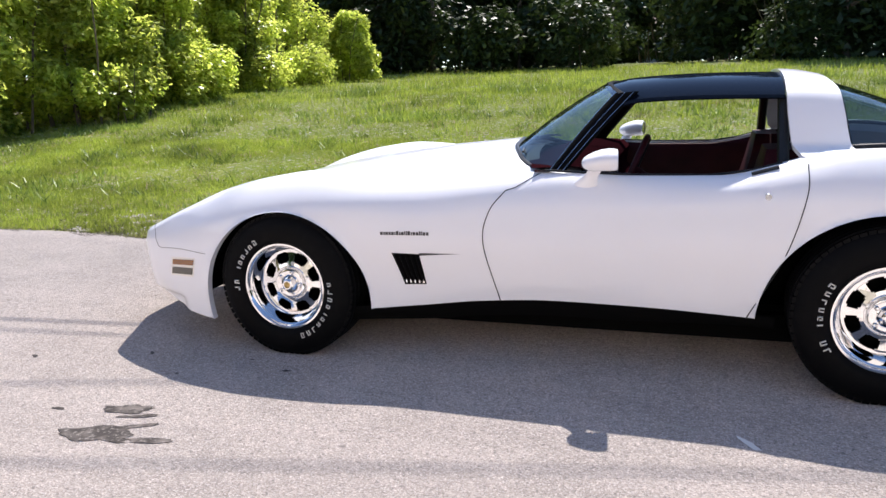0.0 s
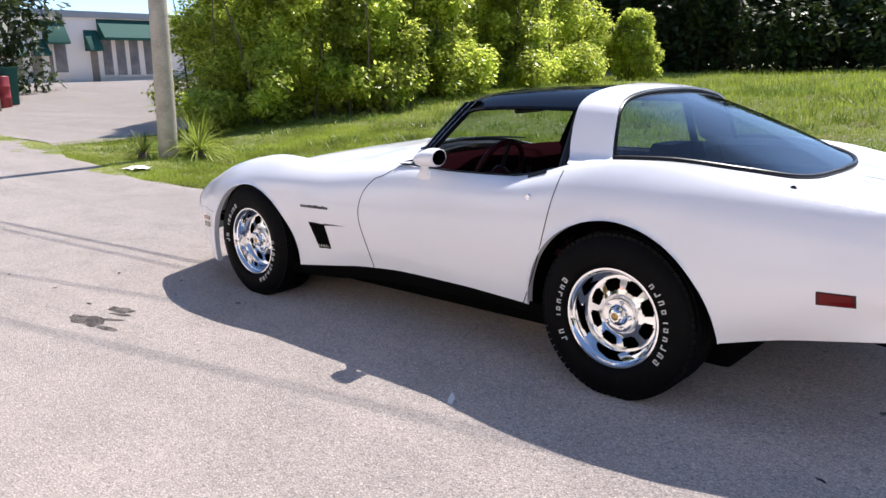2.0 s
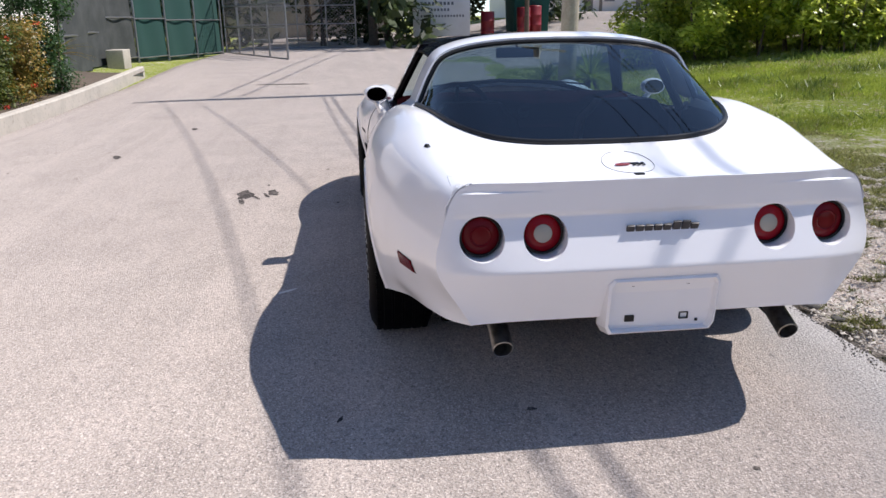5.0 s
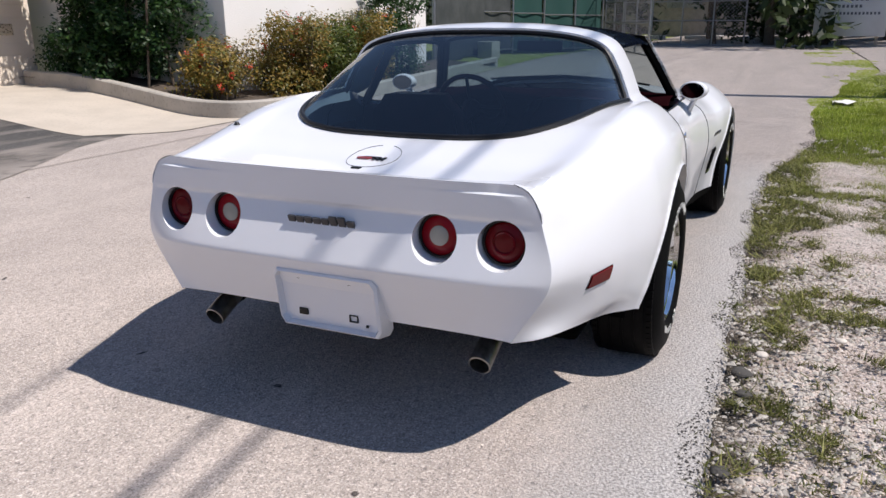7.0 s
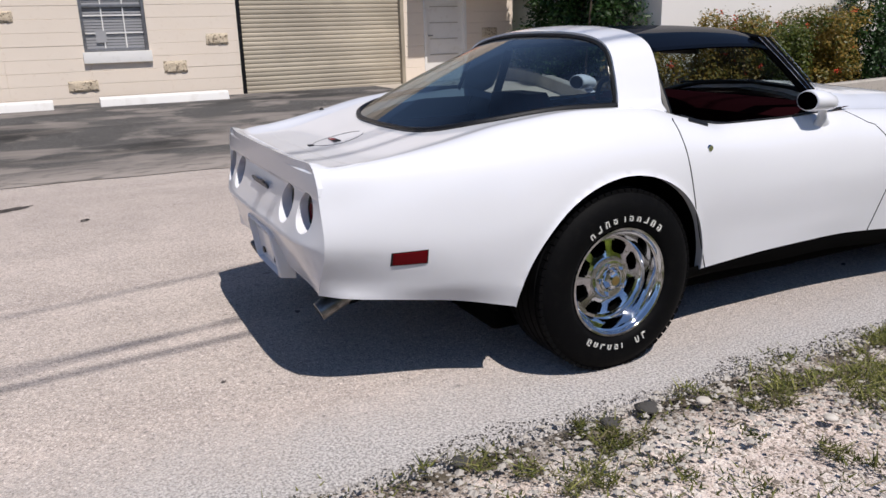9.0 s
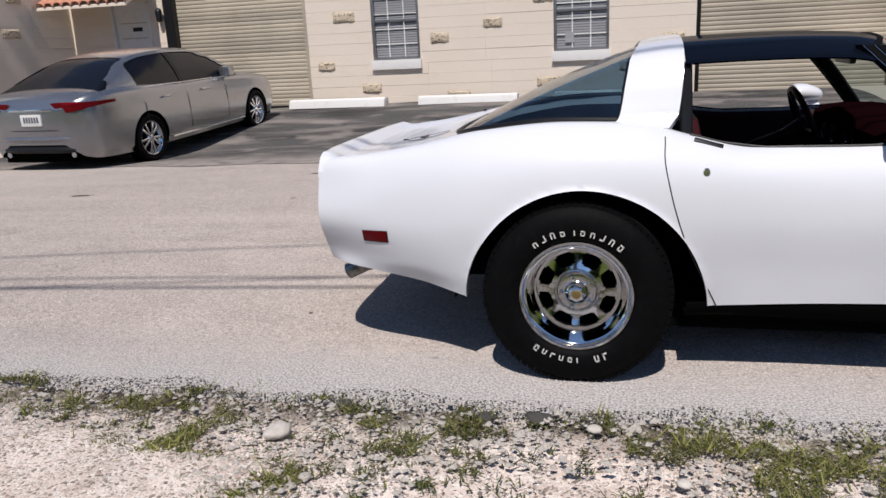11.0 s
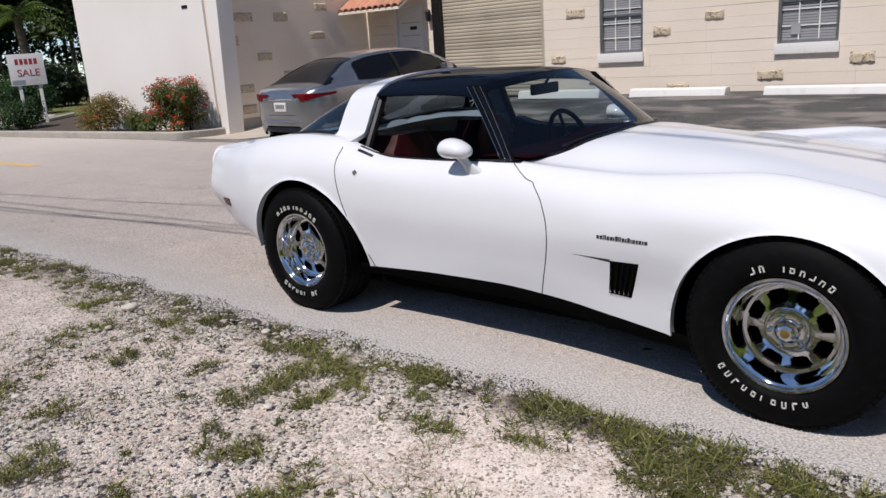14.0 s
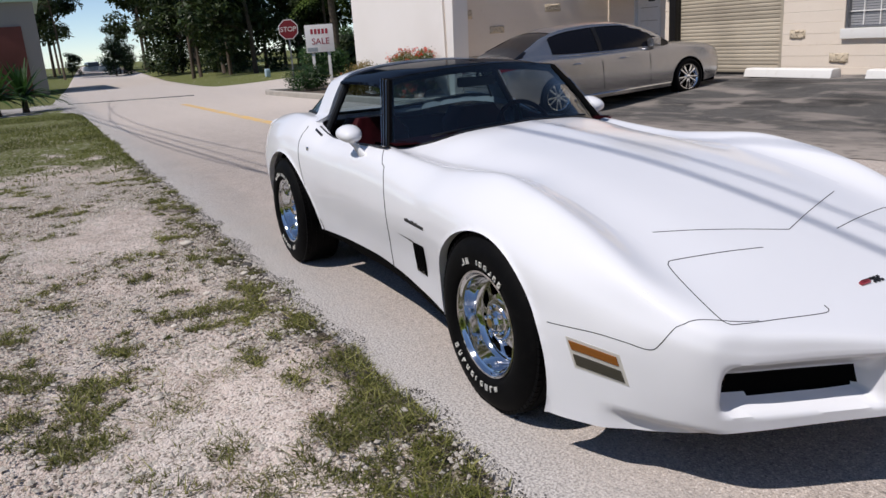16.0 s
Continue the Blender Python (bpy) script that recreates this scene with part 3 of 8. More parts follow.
tail = part("tail_panel", build_tail(), WHITE_PAINT, car, "white tail panel with ducktail lip", sharp=14)
for y, z in LAMPS:
    at = pose(2.252, y, z, 0, 86, 0)
    inner = abs(y) < 0.5
    lamp = part("tail_lamp", lathe([(0.0, 0.016), (0.03, 0.015), (0.05, 0.011), (0.062, 0.003), (0.067, -0.004)], 36, at), RED_LENS if inner else DARK_RED_LENS, tail, "round red tail lamp")
    part("lamp_ring", lathe([(0.056, 0.009), (0.058, 0.014), (0.063, 0.014), (0.066, 0.002)], 36, at), BLACK_TRIM, lamp)
    if inner:
        part("reverse_lens", lathe([(0.0, 0.021), (0.02, 0.020), (0.028, 0.017), (0.030, 0.010)], 28, at), CLEAR_LENS, lamp, "pale reversing lens")
    else:
        part("lens_ring", lathe([(0.026, 0.016), (0.030, 0.019), (0.034, 0.0155)], 28, at), DARK_RED_LENS, lamp)
# number plate mount, empty
bm = bmesh.new()
out = [(-0.19, 0.37), (-0.175, 0.345), (0.175, 0.345), (0.19, 0.37), (0.19, 0.515), (0.175, 0.535), (-0.175, 0.535), (-0.19, 0.515)]
rows = []
for sx, sz, x in ((1.06, 1.08, 2.28), (1.0, 1.0, 2.334), (0.955, 0.93, 2.340), (0.92, 0.87, 2.318), (0.0, 0.0, 2.318)):
    rows.append([(x - (0.55 - (0.44 + (z - 0.44) * sz)) * 0.16, 0.012 + y * sx * 0.93, 0.44 + (z - 0.44) * sz) for y, z in out + out[:1]])
add_grid(bm, rows)
bmesh.ops.recalc_face_normals(bm, faces=bm.faces[:])
mount = part("plate_mount", bm, WHITE_PAINT, tail, "empty white number plate recess", sharp=30)
for y, z, w in ((-0.085, 0.51, 0.005), (0.09, 0.51, 0.005), (0.135, 0.375, 0.004)):
    part("screw", box((2.29, y - w, z - w), (2.323 - (0.55 - z) * 0.16, y + w, z + w), 0.001), BLACK_TRIM, mount)
part("clip", box((2.27, -0.10, 0.383), (2.299, -0.07, 0.404), 0.002), BLACK_TRIM, mount, "black plastic clip")
bm = bmesh.new()
for k in (-1, 1):
    add_box(bm, (2.27, 0.091 + k * 0.013 - 0.0015, 0.383), (2.298, 0.091 + k * 0.013 + 0.0015, 0.405))
    add_box(bm, (2.27, 0.078, 0.394 + k * 0.010 - 0.0015), (2.298, 0.104, 0.394 + k * 0.010 + 0.0015))
part("clip_frame", bm, BLACK_TRIM, mount)


def badge(name, spans, place, parent, label, mat=GREY_LETTERS):
    """Plain blocks in a row, in place of letters: (from, to, low, high) in metres."""
    bm = bmesh.new()
    for a, b, lo, hi in spans:
        add_box(bm, (a, -0.004, lo), (b, 0.004, hi), 0.0015, place)
    return part(name, bm, mat, parent, label)


SCRIPT = [(-0.112 + 0.0285 * k, -0.088 + 0.0285 * k, -0.017, 0.015 + (0.010 if k in (5, 6) else 0)) for k in range(8)]
for span in SCRIPT:
    badge("badge_block", [span], pose(tail_x(0, 0.683) + 0.001, 0, 0.683, 26, 0, 90), tail, "grey raised badge block")
# rear glass
HOOP = [(0.0, 1.213), (0.22, 1.206), (0.40, 1.184), (0.513, 1.144), (0.568, 1.068), (0.606, 0.985), (0.632, 0.935), (0.70, 0.90)]
HOOP_F = [0.875, 0.875, 0.875, 0.875, 0.88, 0.89, 0.90, 0.93]
HOOP_R = [1.02, 1.025, 1.04, 1.065, 1.08, 1.093, 1.105, 1.14]


def hoop(u, r):
    """A point of the roof hoop, u from 0 at the middle to 6 at the sill, r from 0 in front to 1 behind."""
    h = catmull(np.array(HOOP), np.array([u]))[0]
    xf, xr = np.interp(u, range(8), HOOP_F), np.interp(u, range(8), HOOP_R)
    return (xf + (xr - xf) * r, h[0], h[1] - 0.02 * r * r * (1 - u / 8))


us = np.linspace(0, 6.999, 36)
rows = []
for r in np.linspace(0, 1, 7):
    line = [hoop(u, r) for u in us]
    rows.append([(x, -y, z) for x, y, z in line[:0:-1]] + line)
part("roof_hoop", grid(rows, -0.02), WHITE_PAINT, car, "white roof hoop behind the seats")
base = np.array([p for p in GLASS_BASE if p[0] > 1.08])
base = np.vstack([[1.10, 0.632], base])
seg = np.concatenate([[0], np.cumsum(np.linalg.norm(np.diff(base, axis=0), axis=1))])
seg /= seg[-1]
rows = []
for u in np.linspace(0, 1, 40):
    e = u**1.25
    bx, by = float(spline(seg, base[:, 0], 1 - e)), float(spline(seg, base[:, 1], 1 - e))
    h = hoop(5.999 * u, 1.0)
    row = []
    for t in np.linspace(0, 1, 26):
        x, y = h[0] + (bx - h[0]) * t, h[1] + (by - h[1]) * t
        zb = body_top(bx, by) + 0.004
        row.append((x, y, h[2] + (zb - h[2]) * t + 0.024 * math.sin(math.pi * t) * (1 - u * 0.85) + 0.002))
    rows.append(row)
rows = rows + []
full = [[(x, -y, z) for x, y, z in row] for row in rows[:0:-1]] + rows
rear_glass = part("rear_window", grid(full), REAR_GLASS, car, "large tinted wrap-round rear window")
bm = tube([r[-1] for r in full], 0.011, 8)
add_tube(bm, [r[0] for r in full], 0.010, 8)
part("window_gasket", bm, BLACK_TRIM, rear_glass, "black rubber window gasket")


# windscreen, pillars, roof panels
def screen_top(y):
    return Vector((0.135 + 0.36 * y * y, y, 1.200 - 0.14 * y * y))


front = [p for p in GLASS_BASE if p[0] < -0.02]
fx, fy = [p[0] for p in front], [p[1] for p in front]
rows = []
for u in np.linspace(-1, 1, 41):
    yb = 0.655 * u
    xb = float(spline(fy, fx, abs(yb)))
    b = Vector((xb + 0.005, yb, body_top(xb, yb) - 0.004))
    t = screen_top(0.515 * u)
    rows.append([tuple(b.lerp(t, k) + Vector((-0.014 * math.sin(math.pi * k) * (1 - u * u * 0.8), 0, 0.006 * math.sin(math.pi * k)))) for k in np.linspace(0, 1, 16)])
screen = part("windscreen", grid(rows), CAR_GLASS, car, "curved clear windscreen")
part("screen_trim", tube([r[0] for r in rows], 0.012, 8), BLACK_TRIM, screen, "black lower screen seal")
for s in (1, -1):
    row = rows[-1] if s > 0 else rows[0]
    bm = bmesh.new()
    sect = []
    for k, p in enumerate(row):
        t = k / 15
        w = 1.0 + 0.35 * t
        q = [(-0.018, 0.012), (0.0, 0.026), (0.045 * w, 0.022), (0.062 * w, 0.0), (0.05 * w, -0.022), (0.0, -0.024)]
        sect.append([(p[0] + dx, p[1] + s * dy, p[2] + 0.005 * (dx > 0.02)) for dx, dy in q + q[:1]])
    pil = part("windscreen_pillar", grid(sect), PILLAR_BLACK, car, "black windscreen pillar")
    for back in (-0.010, 0.020, 0.046):
        part("pillar_trim", tube([(p[0] + back * (1 + 0.35 * k / 15), p[1] + s * 0.0255, p[2] + 0.003) for k, p in enumerate(row)], 0.0012, 6), CHROME, pil, "thin bright trim strip")


def roof_z(x, y):
    u = abs(y) / 0.545
    arch = 1.221 - (0.016 if x < 0.55 else 0.006) * ((x - 0.55) / 0.35) ** 2
    return arch - 0.045 * u**2.2 - 0.030 * (max(0, u - 0.5) / 0.5) ** 2.6


for s in (1, -1):
    rows = []
    for t in np.linspace(0, 1, 16):
        row = []
        for u in np.linspace(0.055, 0.553, 18):
            x0 = screen_top(u).x - 0.012
            x = x0 + (0.872 - x0) * t
            row.append((x, s * u, roof_z(x, u) + 0.004 - 0.012 * (1 - ease(0, 0.12, t))))
        row.append((row[-1][0], s * 0.556, row[-1][2] - 0.012))
        row.append((row[-1][0], s * 0.542, row[-1][2] - 0.006))
        rows.append(row)
    part("roof_panel", grid(rows, 0.012), BLACK_GLOSS, car, "glossy black lift-off roof panel")
rows = [[(x, y, roof_z(x, y) + 0.003 - 0.01 * (1 - ease(0.12, 0.24, x))) for y in np.linspace(-0.052, 0.052, 7)] for x in np.linspace(0.125, 0.872, 14)]
part("roof_bar", grid(rows, 0.03), BLACK_GLOSS, car, "black centre roof bar")
part("screen_header", tube([tuple(screen_top(y) + Vector((0.012, 0, -0.014))) for y in np.linspace(-0.52, 0.52, 21)], 0.018, 8), PILLAR_BLACK, car, "black windscreen header")
for s in (1, -1):
    bm = bmesh.new()
    add_tube(bm, [(0.868, s * y, z) for y, z in ((0.515, 1.125), (0.555, 1.05), (0.60, 0.97), (0.64, 0.90), (0.66, 0.86))], 0.022, 8)
    part("door_pillar", bm, BLACK_TRIM, car, "black pillar behind the door window")


# wheels
def wheel_parts(m, words):
    """A slotted alloy wheel with tyre; words: (middle angle, spread, count) of each row of sidewall marks."""
    n = 80
    bm = bmesh.new()
    rim_prof = [(0.192, 0.116), (0.1955, 0.1195), (0.2035, 0.1195), (0.2055, 0.114), (0.2055, 0.108)]
    add_lathe(bm, rim_prof, n)
    add_lathe(bm, [(0.192, 0.116), (0.1895, 0.108), (0.186, 0.104), (0.181, 0.101), (0.1765, 0.085), (0.171, 0.060), (0.166, 0.045), (0.158, 0.036)], n)
    radii = [0.158, 0.147, 0.141, 0.103, 0.097, 0.084]
    hs = [0.036, 0.035, 0.036, 0.044, 0.046, 0.050]
    rings = [[bm.verts.new((r * math.cos(a), r * math.sin(a), h)) for a in np.linspace(0, 2 * math.pi, n, endpoint=False)] for r, h in zip(radii, hs)]
    for i in range(5):
        for k in range(n):
            slot = (i == 2 and 1 <= k % 10 <= 7) or (i in (1, 3) and 2 <= k % 10 <= 6)
            if not slot:
                bm.faces.new((rings[i][k], rings[i][(k + 1) % n], rings[i + 1][(k + 1) % n], rings[i + 1][k]))
    holes = [e for e in bm.edges if e.is_boundary and all(0.09 < v.co.xy.length < 0.150 for v in e.verts)]
    for e in holes:
        a, b = e.verts
        c, d = bm.verts.new(b.co - Vector((0, 0, 0.022))), bm.verts.new(a.co - Vector((0, 0, 0.022)))
        bm.faces.new((a, b, c, d)).material_index = 1
    add_lathe(bm, [(0.084, 0.050), (0.079, 0.044), (0.076, 0.046), (0.073, 0.060), (0.068, 0.066), (0.055, 0.069), (0.044, 0.067), (0.040, 0.070)], n)
    bmesh.ops.remove_doubles(bm, verts=bm.verts[:], dist=0.0004)
    bmesh.ops.recalc_face_normals(bm, faces=bm.faces[:])
    bm.transform(m)
    wheel = part("wheel", bm, [CHROME, DARK_UNDER], car, "polished alloy wheel with eight slots", sharp=32)
    part("hub_cap", lathe([(0.0, 0.094), (0.022, 0.094), (0.029, 0.090), (0.034, 0.078), (0.040, 0.070)], 8, m), CHROME, wheel, "chrome hub cap", sharp=25)
    part("hub_badge", lathe([(0.0, 0.0965), (0.013, 0.096), (0.017, 0.0935)], 24, m), GOLD_BADGE, wheel, "small brassy badge")
    for k in range(5):
        a = 2 * math.pi * k / 5
        part("wheel_nut", lathe([(0.0, 0.084), (0.006, 0.083), (0.009, 0.079), (0.0105, 0.064)], 6, m @ Matrix.Translation((0.0555 * math.cos(a), 0.0555 * math.sin(a), 0))), CHROME, wheel, sharp=25)
    part("brake_backing", lathe([(0.0, -0.03), (0.13, -0.03), (0.19, -0.06), (0.195, -0.10)], 32, m), DARK_UNDER, wheel)
    prof = [(0.196, 0.100), (0.205, 0.112), (0.214, 0.124), (0.228, 0.1315), (0.262, 0.1345), (0.295, 0.128), (0.322, 0.112), (0.334, 0.098), (0.339, 0.075),
            (0.3405, 0.03), (0.3405, -0.03), (0.339, -0.075), (0.334, -0.098), (0.322, -0.112), (0.295, -0.128), (0.25, -0.13), (0.196, -0.1)]
    bm = bmesh.new()
    add_lathe(bm, prof, 96, None, True)
    # tread ribs and shoulder blocks
    for h in (-0.062, -0.021, 0.021, 0.062):
        add_lathe(bm, [(0.3395, h - 0.017), (0.3435, h - 0.015), (0.3435, h + 0.015), (0.3395, h + 0.017)], 96)
    for k in range(72):
        a = 2 * math.pi * k / 72
        add_box(bm, (0.322, -0.012, 0.088), (0.3405, 0.012, 0.106), 0.0, Matrix.Rotation(a, 4, "Z"))
        add_box(bm, (0.322, -0.012, -0.106), (0.3405, 0.012, -0.088), 0.0, Matrix.Rotation(a, 4, "Z"))
    bm.transform(m)
    for v in bm.verts:
        if v.co.z < 0.004:
            v.co.z = 0.004
    tyre = part("tyre", bm, RUBBER, wheel, "black tyre with raised white sidewall blocks", sharp=40)
    for middle, spread, count in words:
        for k in range(count):
            if count == 9 and k == 6:
                continue
            a = radians(middle + (k + 0.5 - count / 2) * spread / count)
            tall = 0.024 if k < 3 and count == 10 or k in (0, 7, 8) else 0.0185
            r = 0.2305 + tall / 2
            half = 0.0082
            bm = bmesh.new()
            strokes = [(-half, -half + 0.0042, -0.5, 0.5)]
            if k % 3 != 2:
                strokes += [(half - 0.0042, half, -0.5, 0.5 if k % 2 else 0.1), (-half, half, 0.30, 0.5)]
            if k % 2 == 0:
                strokes.append((-half, half, -0.5, -0.30))
            for d0, d1, lo, hi in strokes:
                add_box(bm, (r + lo * tall, d0, 0.128), (r + hi * tall, d1, 0.1365), 0.0, m @ Matrix.Rotation(a, 4, "Z"))
            part("sidewall_mark", bm, TYRE_WHITE, tyre, "white raised sidewall mark")


# middle angles of the two rows of marks on each wheel, as seen from outside
MARKS = {(-1, -1): (-32, 153), (1, -1): (5, 180), (1, 1): (88, 265), (-1, 1): (254, 84)}
for fx_, wx in ((-1, -1.2445), (1, 1.2445)):
    for s in (1, -1):
        m = pose(wx, s * 0.742, 0.338, 0, 0, 0) @ (Matrix.Rotation(radians(-90 * s), 4, "X"))
        long_row, short_row = [a + (180 if s > 0 else 0) for a in MARKS[(fx_, s)]]
        wheel_parts(m, ((long_row, 84, 10), (short_row, 70, 9)))
for ax, az, r in ARCHES:
    for s in (1, -1):
        bm = bmesh.new()
        arc = [(ax + (r + 0.045) * math.cos(a), az + (r + 0.045) * math.sin(a)) for a in np.linspace(0.0, math.pi, 30)]
        add_grid(bm, [[(x, s * y, z) for x, z in arc] for y in (0.78, 0.7, 0.5, 0.46)])
        add_grid(bm, [[(x, s * 0.46, z) for x, z in arc], [(ax, s * 0.46, az) for _ in arc]])
        part("wheel_well", bm, DARK_UNDER, body, "dark wheel well")
# sills, underside, chin
for s in (1, -1):
    rows = []
    for x in np.linspace(-0.93, 0.86, 40):
        zt = body_section(x)[0][1]
        y = body_section(x)[0][0]
        dip = 0.084 - 0.034 * ease(0.2, 0.86, x) - 0.02 * ease(-0.5, -0.93, x)
        rows.append([(x, s * (y - 0.004), zt + 0.012), (x, s * (y - 0.006), zt - 0.012), (x, s * (y - 0.016), zt - 0.55 * dip), (x, s * (y - 0.04), zt - 0.95 * dip), (x, s * (y - 0.14), zt - dip)])
    part("sill", grid(rows, 0.006), DARK_UNDER, car, "black side sill")
part("underbody", box((-1.72, -0.60, 0.135), (1.62, 0.60, 0.30), 0.03), DARK_UNDER, car)
part("tail_underside", box((1.60, -0.58, 0.36), (2.2, 0.58, 0.42), 0.02), DARK_UNDER, car)
# exhaust tips
for s in (1, -1):
    m = pose(2.235, s * 0.475, 0.305, 0, 114, 0)
    tip = part("exhaust_tip", lathe([(0.033, -0.12), (0.034, 0.02), (0.030, 0.022), (0.029, -0.10)], 24, m), DULL_METAL, car, "dull steel exhaust tip")
    part("exhaust_bore", lathe([(0.0, -0.05), (0.033, -0.05)], 20, m), DARK_UNDER, tip)
    # pipe takes the underbody black, so shade is put into its colour
    part("tail_pipe", tube([(1.5, s * 0.46, 0.34), (1.9, s * 0.475, 0.365), (2.15, s * 0.475, 0.335)], 0.03, 12), DARK_UNDER, tip, "tail pipe coloured black to sink into the underbody shade")


# side details
BRIGHT_FRAME = material("bright_lamp_frame", (0.72, 0.70, 0.66), 0.3, 0.4)
def side_plate(name, quad, s, mat, parent, label="", lift=0.002, n=4):
    """A panel on the body side from corner points (x, z): front-top, rear-top, rear-bottom, front-bottom."""
    (a, b, c, d) = [Vector(q) for q in quad]
    rows = []
    for t in np.linspace(0, 1, n):
        row = []
        for u in np.linspace(0, 1, n):
            p = a.lerp(b, u).lerp(d.lerp(c, u), t)
            row.append((p.x, s * (body_side(p.x, p.y) + lift), p.y))
        rows.append(row)
    return part(name, grid(rows, 0.004), mat, parent, label)


for s in (1, -1):
    mark = side_plate("front_marker", [(-1.911, 0.4345), (-1.729, 0.4500), (-1.759, 0.3515), (-1.938, 0.3385)], s, BRIGHT_FRAME, body, "amber and clear side marker lamp", 0.001)
    side_plate("amber_lens", [(-1.902, 0.425), (-1.742, 0.439), (-1.752, 0.412), (-1.910, 0.398)], s, AMBER_LENS, mark, "amber lens", 0.004)
    side_plate("clear_lens", [(-1.915, 0.3835), (-1.7565, 0.3975), (-1.767, 0.362), (-1.926, 0.349)], s, SMOKE_LENS, mark, "clear lens", 0.004)
    mark = side_plate("rear_marker", [(1.965, 0.555), (2.08, 0.550), (2.08, 0.503), (1.965, 0.506)], s, BLACK_TRIM, body, "red rear side marker lamp", 0.001)
    side_plate("red_lens", [(1.970, 0.551), (2.075, 0.546), (2.075, 0.507), (1.970, 0.510)], s, DARK_RED_LENS, mark, "red lens", 0.005)
    vent = side_plate("fender_vent", [(-0.71, 0.512), (-0.585, 0.508), (-0.565, 0.366), (-0.665, 0.362)], s, DARK_UNDER, body, "black slatted fender vent", 0.001)
    for k in range(5):
        u = 0.1 + 0.2 * k
        x1, x2 = -0.71 + 0.125 * u, -0.665 + 0.10 * u
        part("slat", tube([(x1, s * (body_side(x1, 0.50) + 0.004), 0.505), ((x1 + x2) / 2, s * (body_side((x1 + x2) / 2, 0.44) + 0.005), 0.437), (x2, s * (body_side(x2, 0.37) + 0.004), 0.37)], 0.005, 6), PILLAR_BLACK, vent)
        part("slat_tip", tube([(x2 - 0.003, s * (body_side(x2, 0.38) + 0.006), 0.388), (x2, s * (body_side(x2, 0.37) + 0.006), 0.374)], 0.0045, 6), CHROME, vent, "bright slat tip")
    # tapering grey strip that paints the shade of the crease
    rows = []
    for x in np.linspace(-0.585, -0.40, 8):
        k = (x + 0.585) / 0.185
        rows.append([(x, s * (body_side(x, 0.512) + 0.0015), 0.514), (x, s * (body_side(x, 0.50) + 0.0015 - 0.004 * (1 - k)), 0.513 - 0.022 * (1 - k))])
    part("vent_crease_shade", grid(rows), GREY_LETTERS, body, "grey strip painted as shade in the crease behind the vent")
    y = body_side(-0.645, 0.6)
    widths = [0.014, 0.007, 0.012, 0.010, 0.012, 0.005, 0.012, 0.007, 0.012, 0.005, 0.005, 0.013, 0.006, 0.012, 0.012, 0.008, 0.005, 0.012, 0.012]
    spans, x = [], -0.108
    for k, wd in enumerate(widths):
        spans.append((x, x + wd * 0.9, -0.007, 0.007 + (0.004 if k in (6, 9, 10, 11, 15, 16) else 0)))
        x += wd * 0.98 + 0.0024
    badge("side_badge", spans, pose(-0.645, s * (y - 0.001), 0.602, 0, 0, s * math.degrees(math.atan2(body_side(-0.55, 0.6) - body_side(-0.74, 0.6), 0.19))), body, "row of small grey badge blocks")
PARK_LENS = material("dark_amber_lens", (0.06, 0.018, 0.004), 0.25, coat=0.3)
for s in (1, -1):
    part("parking_lamp", box((-2.112, min(s * 0.49, s * 0.575), 0.335), (-2.05, max(s * 0.49, s * 0.575), 0.383), 0.008), PARK_LENS, body, "dark amber parking lamp in the grille")
# crossed-flag emblems as plain shapes
RED_ENAMEL = material("red_enamel", (0.30, 0.03, 0.035), 0.3, coat=0.5)
for cx, tilt, rim in ((-2.137, -19, False), (1.99, 7, True)):
    zc = body_top(cx, 0)
    mm = pose(cx, 0, zc, 0, tilt, 0) @ Matrix.Rotation(0 if rim else math.pi, 4, "Z") @ Matrix.Scale(0.95, 4)
    em = part("emblem", tube([tuple(mm @ Vector((0.0, y, 0.004))) for y in (-0.03, 0.03)], 0.003, 8), BLACK_TRIM, body if not rim else tail, "small crossed red and chequered emblem")
    bm = bmesh.new()
    for a, b in (((0.004, -0.052), (0.018, -0.008)), ((0.0, -0.042), (0.012, 0.0))):
        add_box(bm, (a[0], a[1], 0.002), (b[0], b[1], 0.006), 0.001, mm)
    part("red_field", bm, RED_ENAMEL, em, "red field")
    bm = bmesh.new()
    for i in range(5):
        for j in range(3):
            if (i + j) % 2 == 0:
                add_box(bm, (-0.004 + 0.009 * j, 0.008 + 0.009 * i, 0.002), (0.005 + 0.009 * j, 0.017 + 0.009 * i, 0.006), 0.0, mm)
    part("checks", bm, BLACK_TRIM, em, "black checks")
ring = [(1.98 + 0.085 * math.cos(a) * 1.2, 0.085 * math.sin(a)) for a in np.linspace(-2.9, 2.9, 60)]
bm = tube([on_top(x, y, 0.001) for x, y in ring], 0.0008, 5)
lid = part("fuel_lid", bm, BLACK_TRIM, tail, "round seam of the fuel lid")
part("lid_catch", box((2.083, -0.015, body_top(2.09, 0) - 0.004), (2.105, 0.015, body_top(2.09, 0) + 0.004), 0.003), BLACK_TRIM, lid)
part("aerial_base", lathe([(0.0, 0.01), (0.006, 0.009), (0.012, 0.0)], 14, Matrix.Translation(on_top(1.83, -0.66))), BLACK_TRIM, body, "small black aerial base")
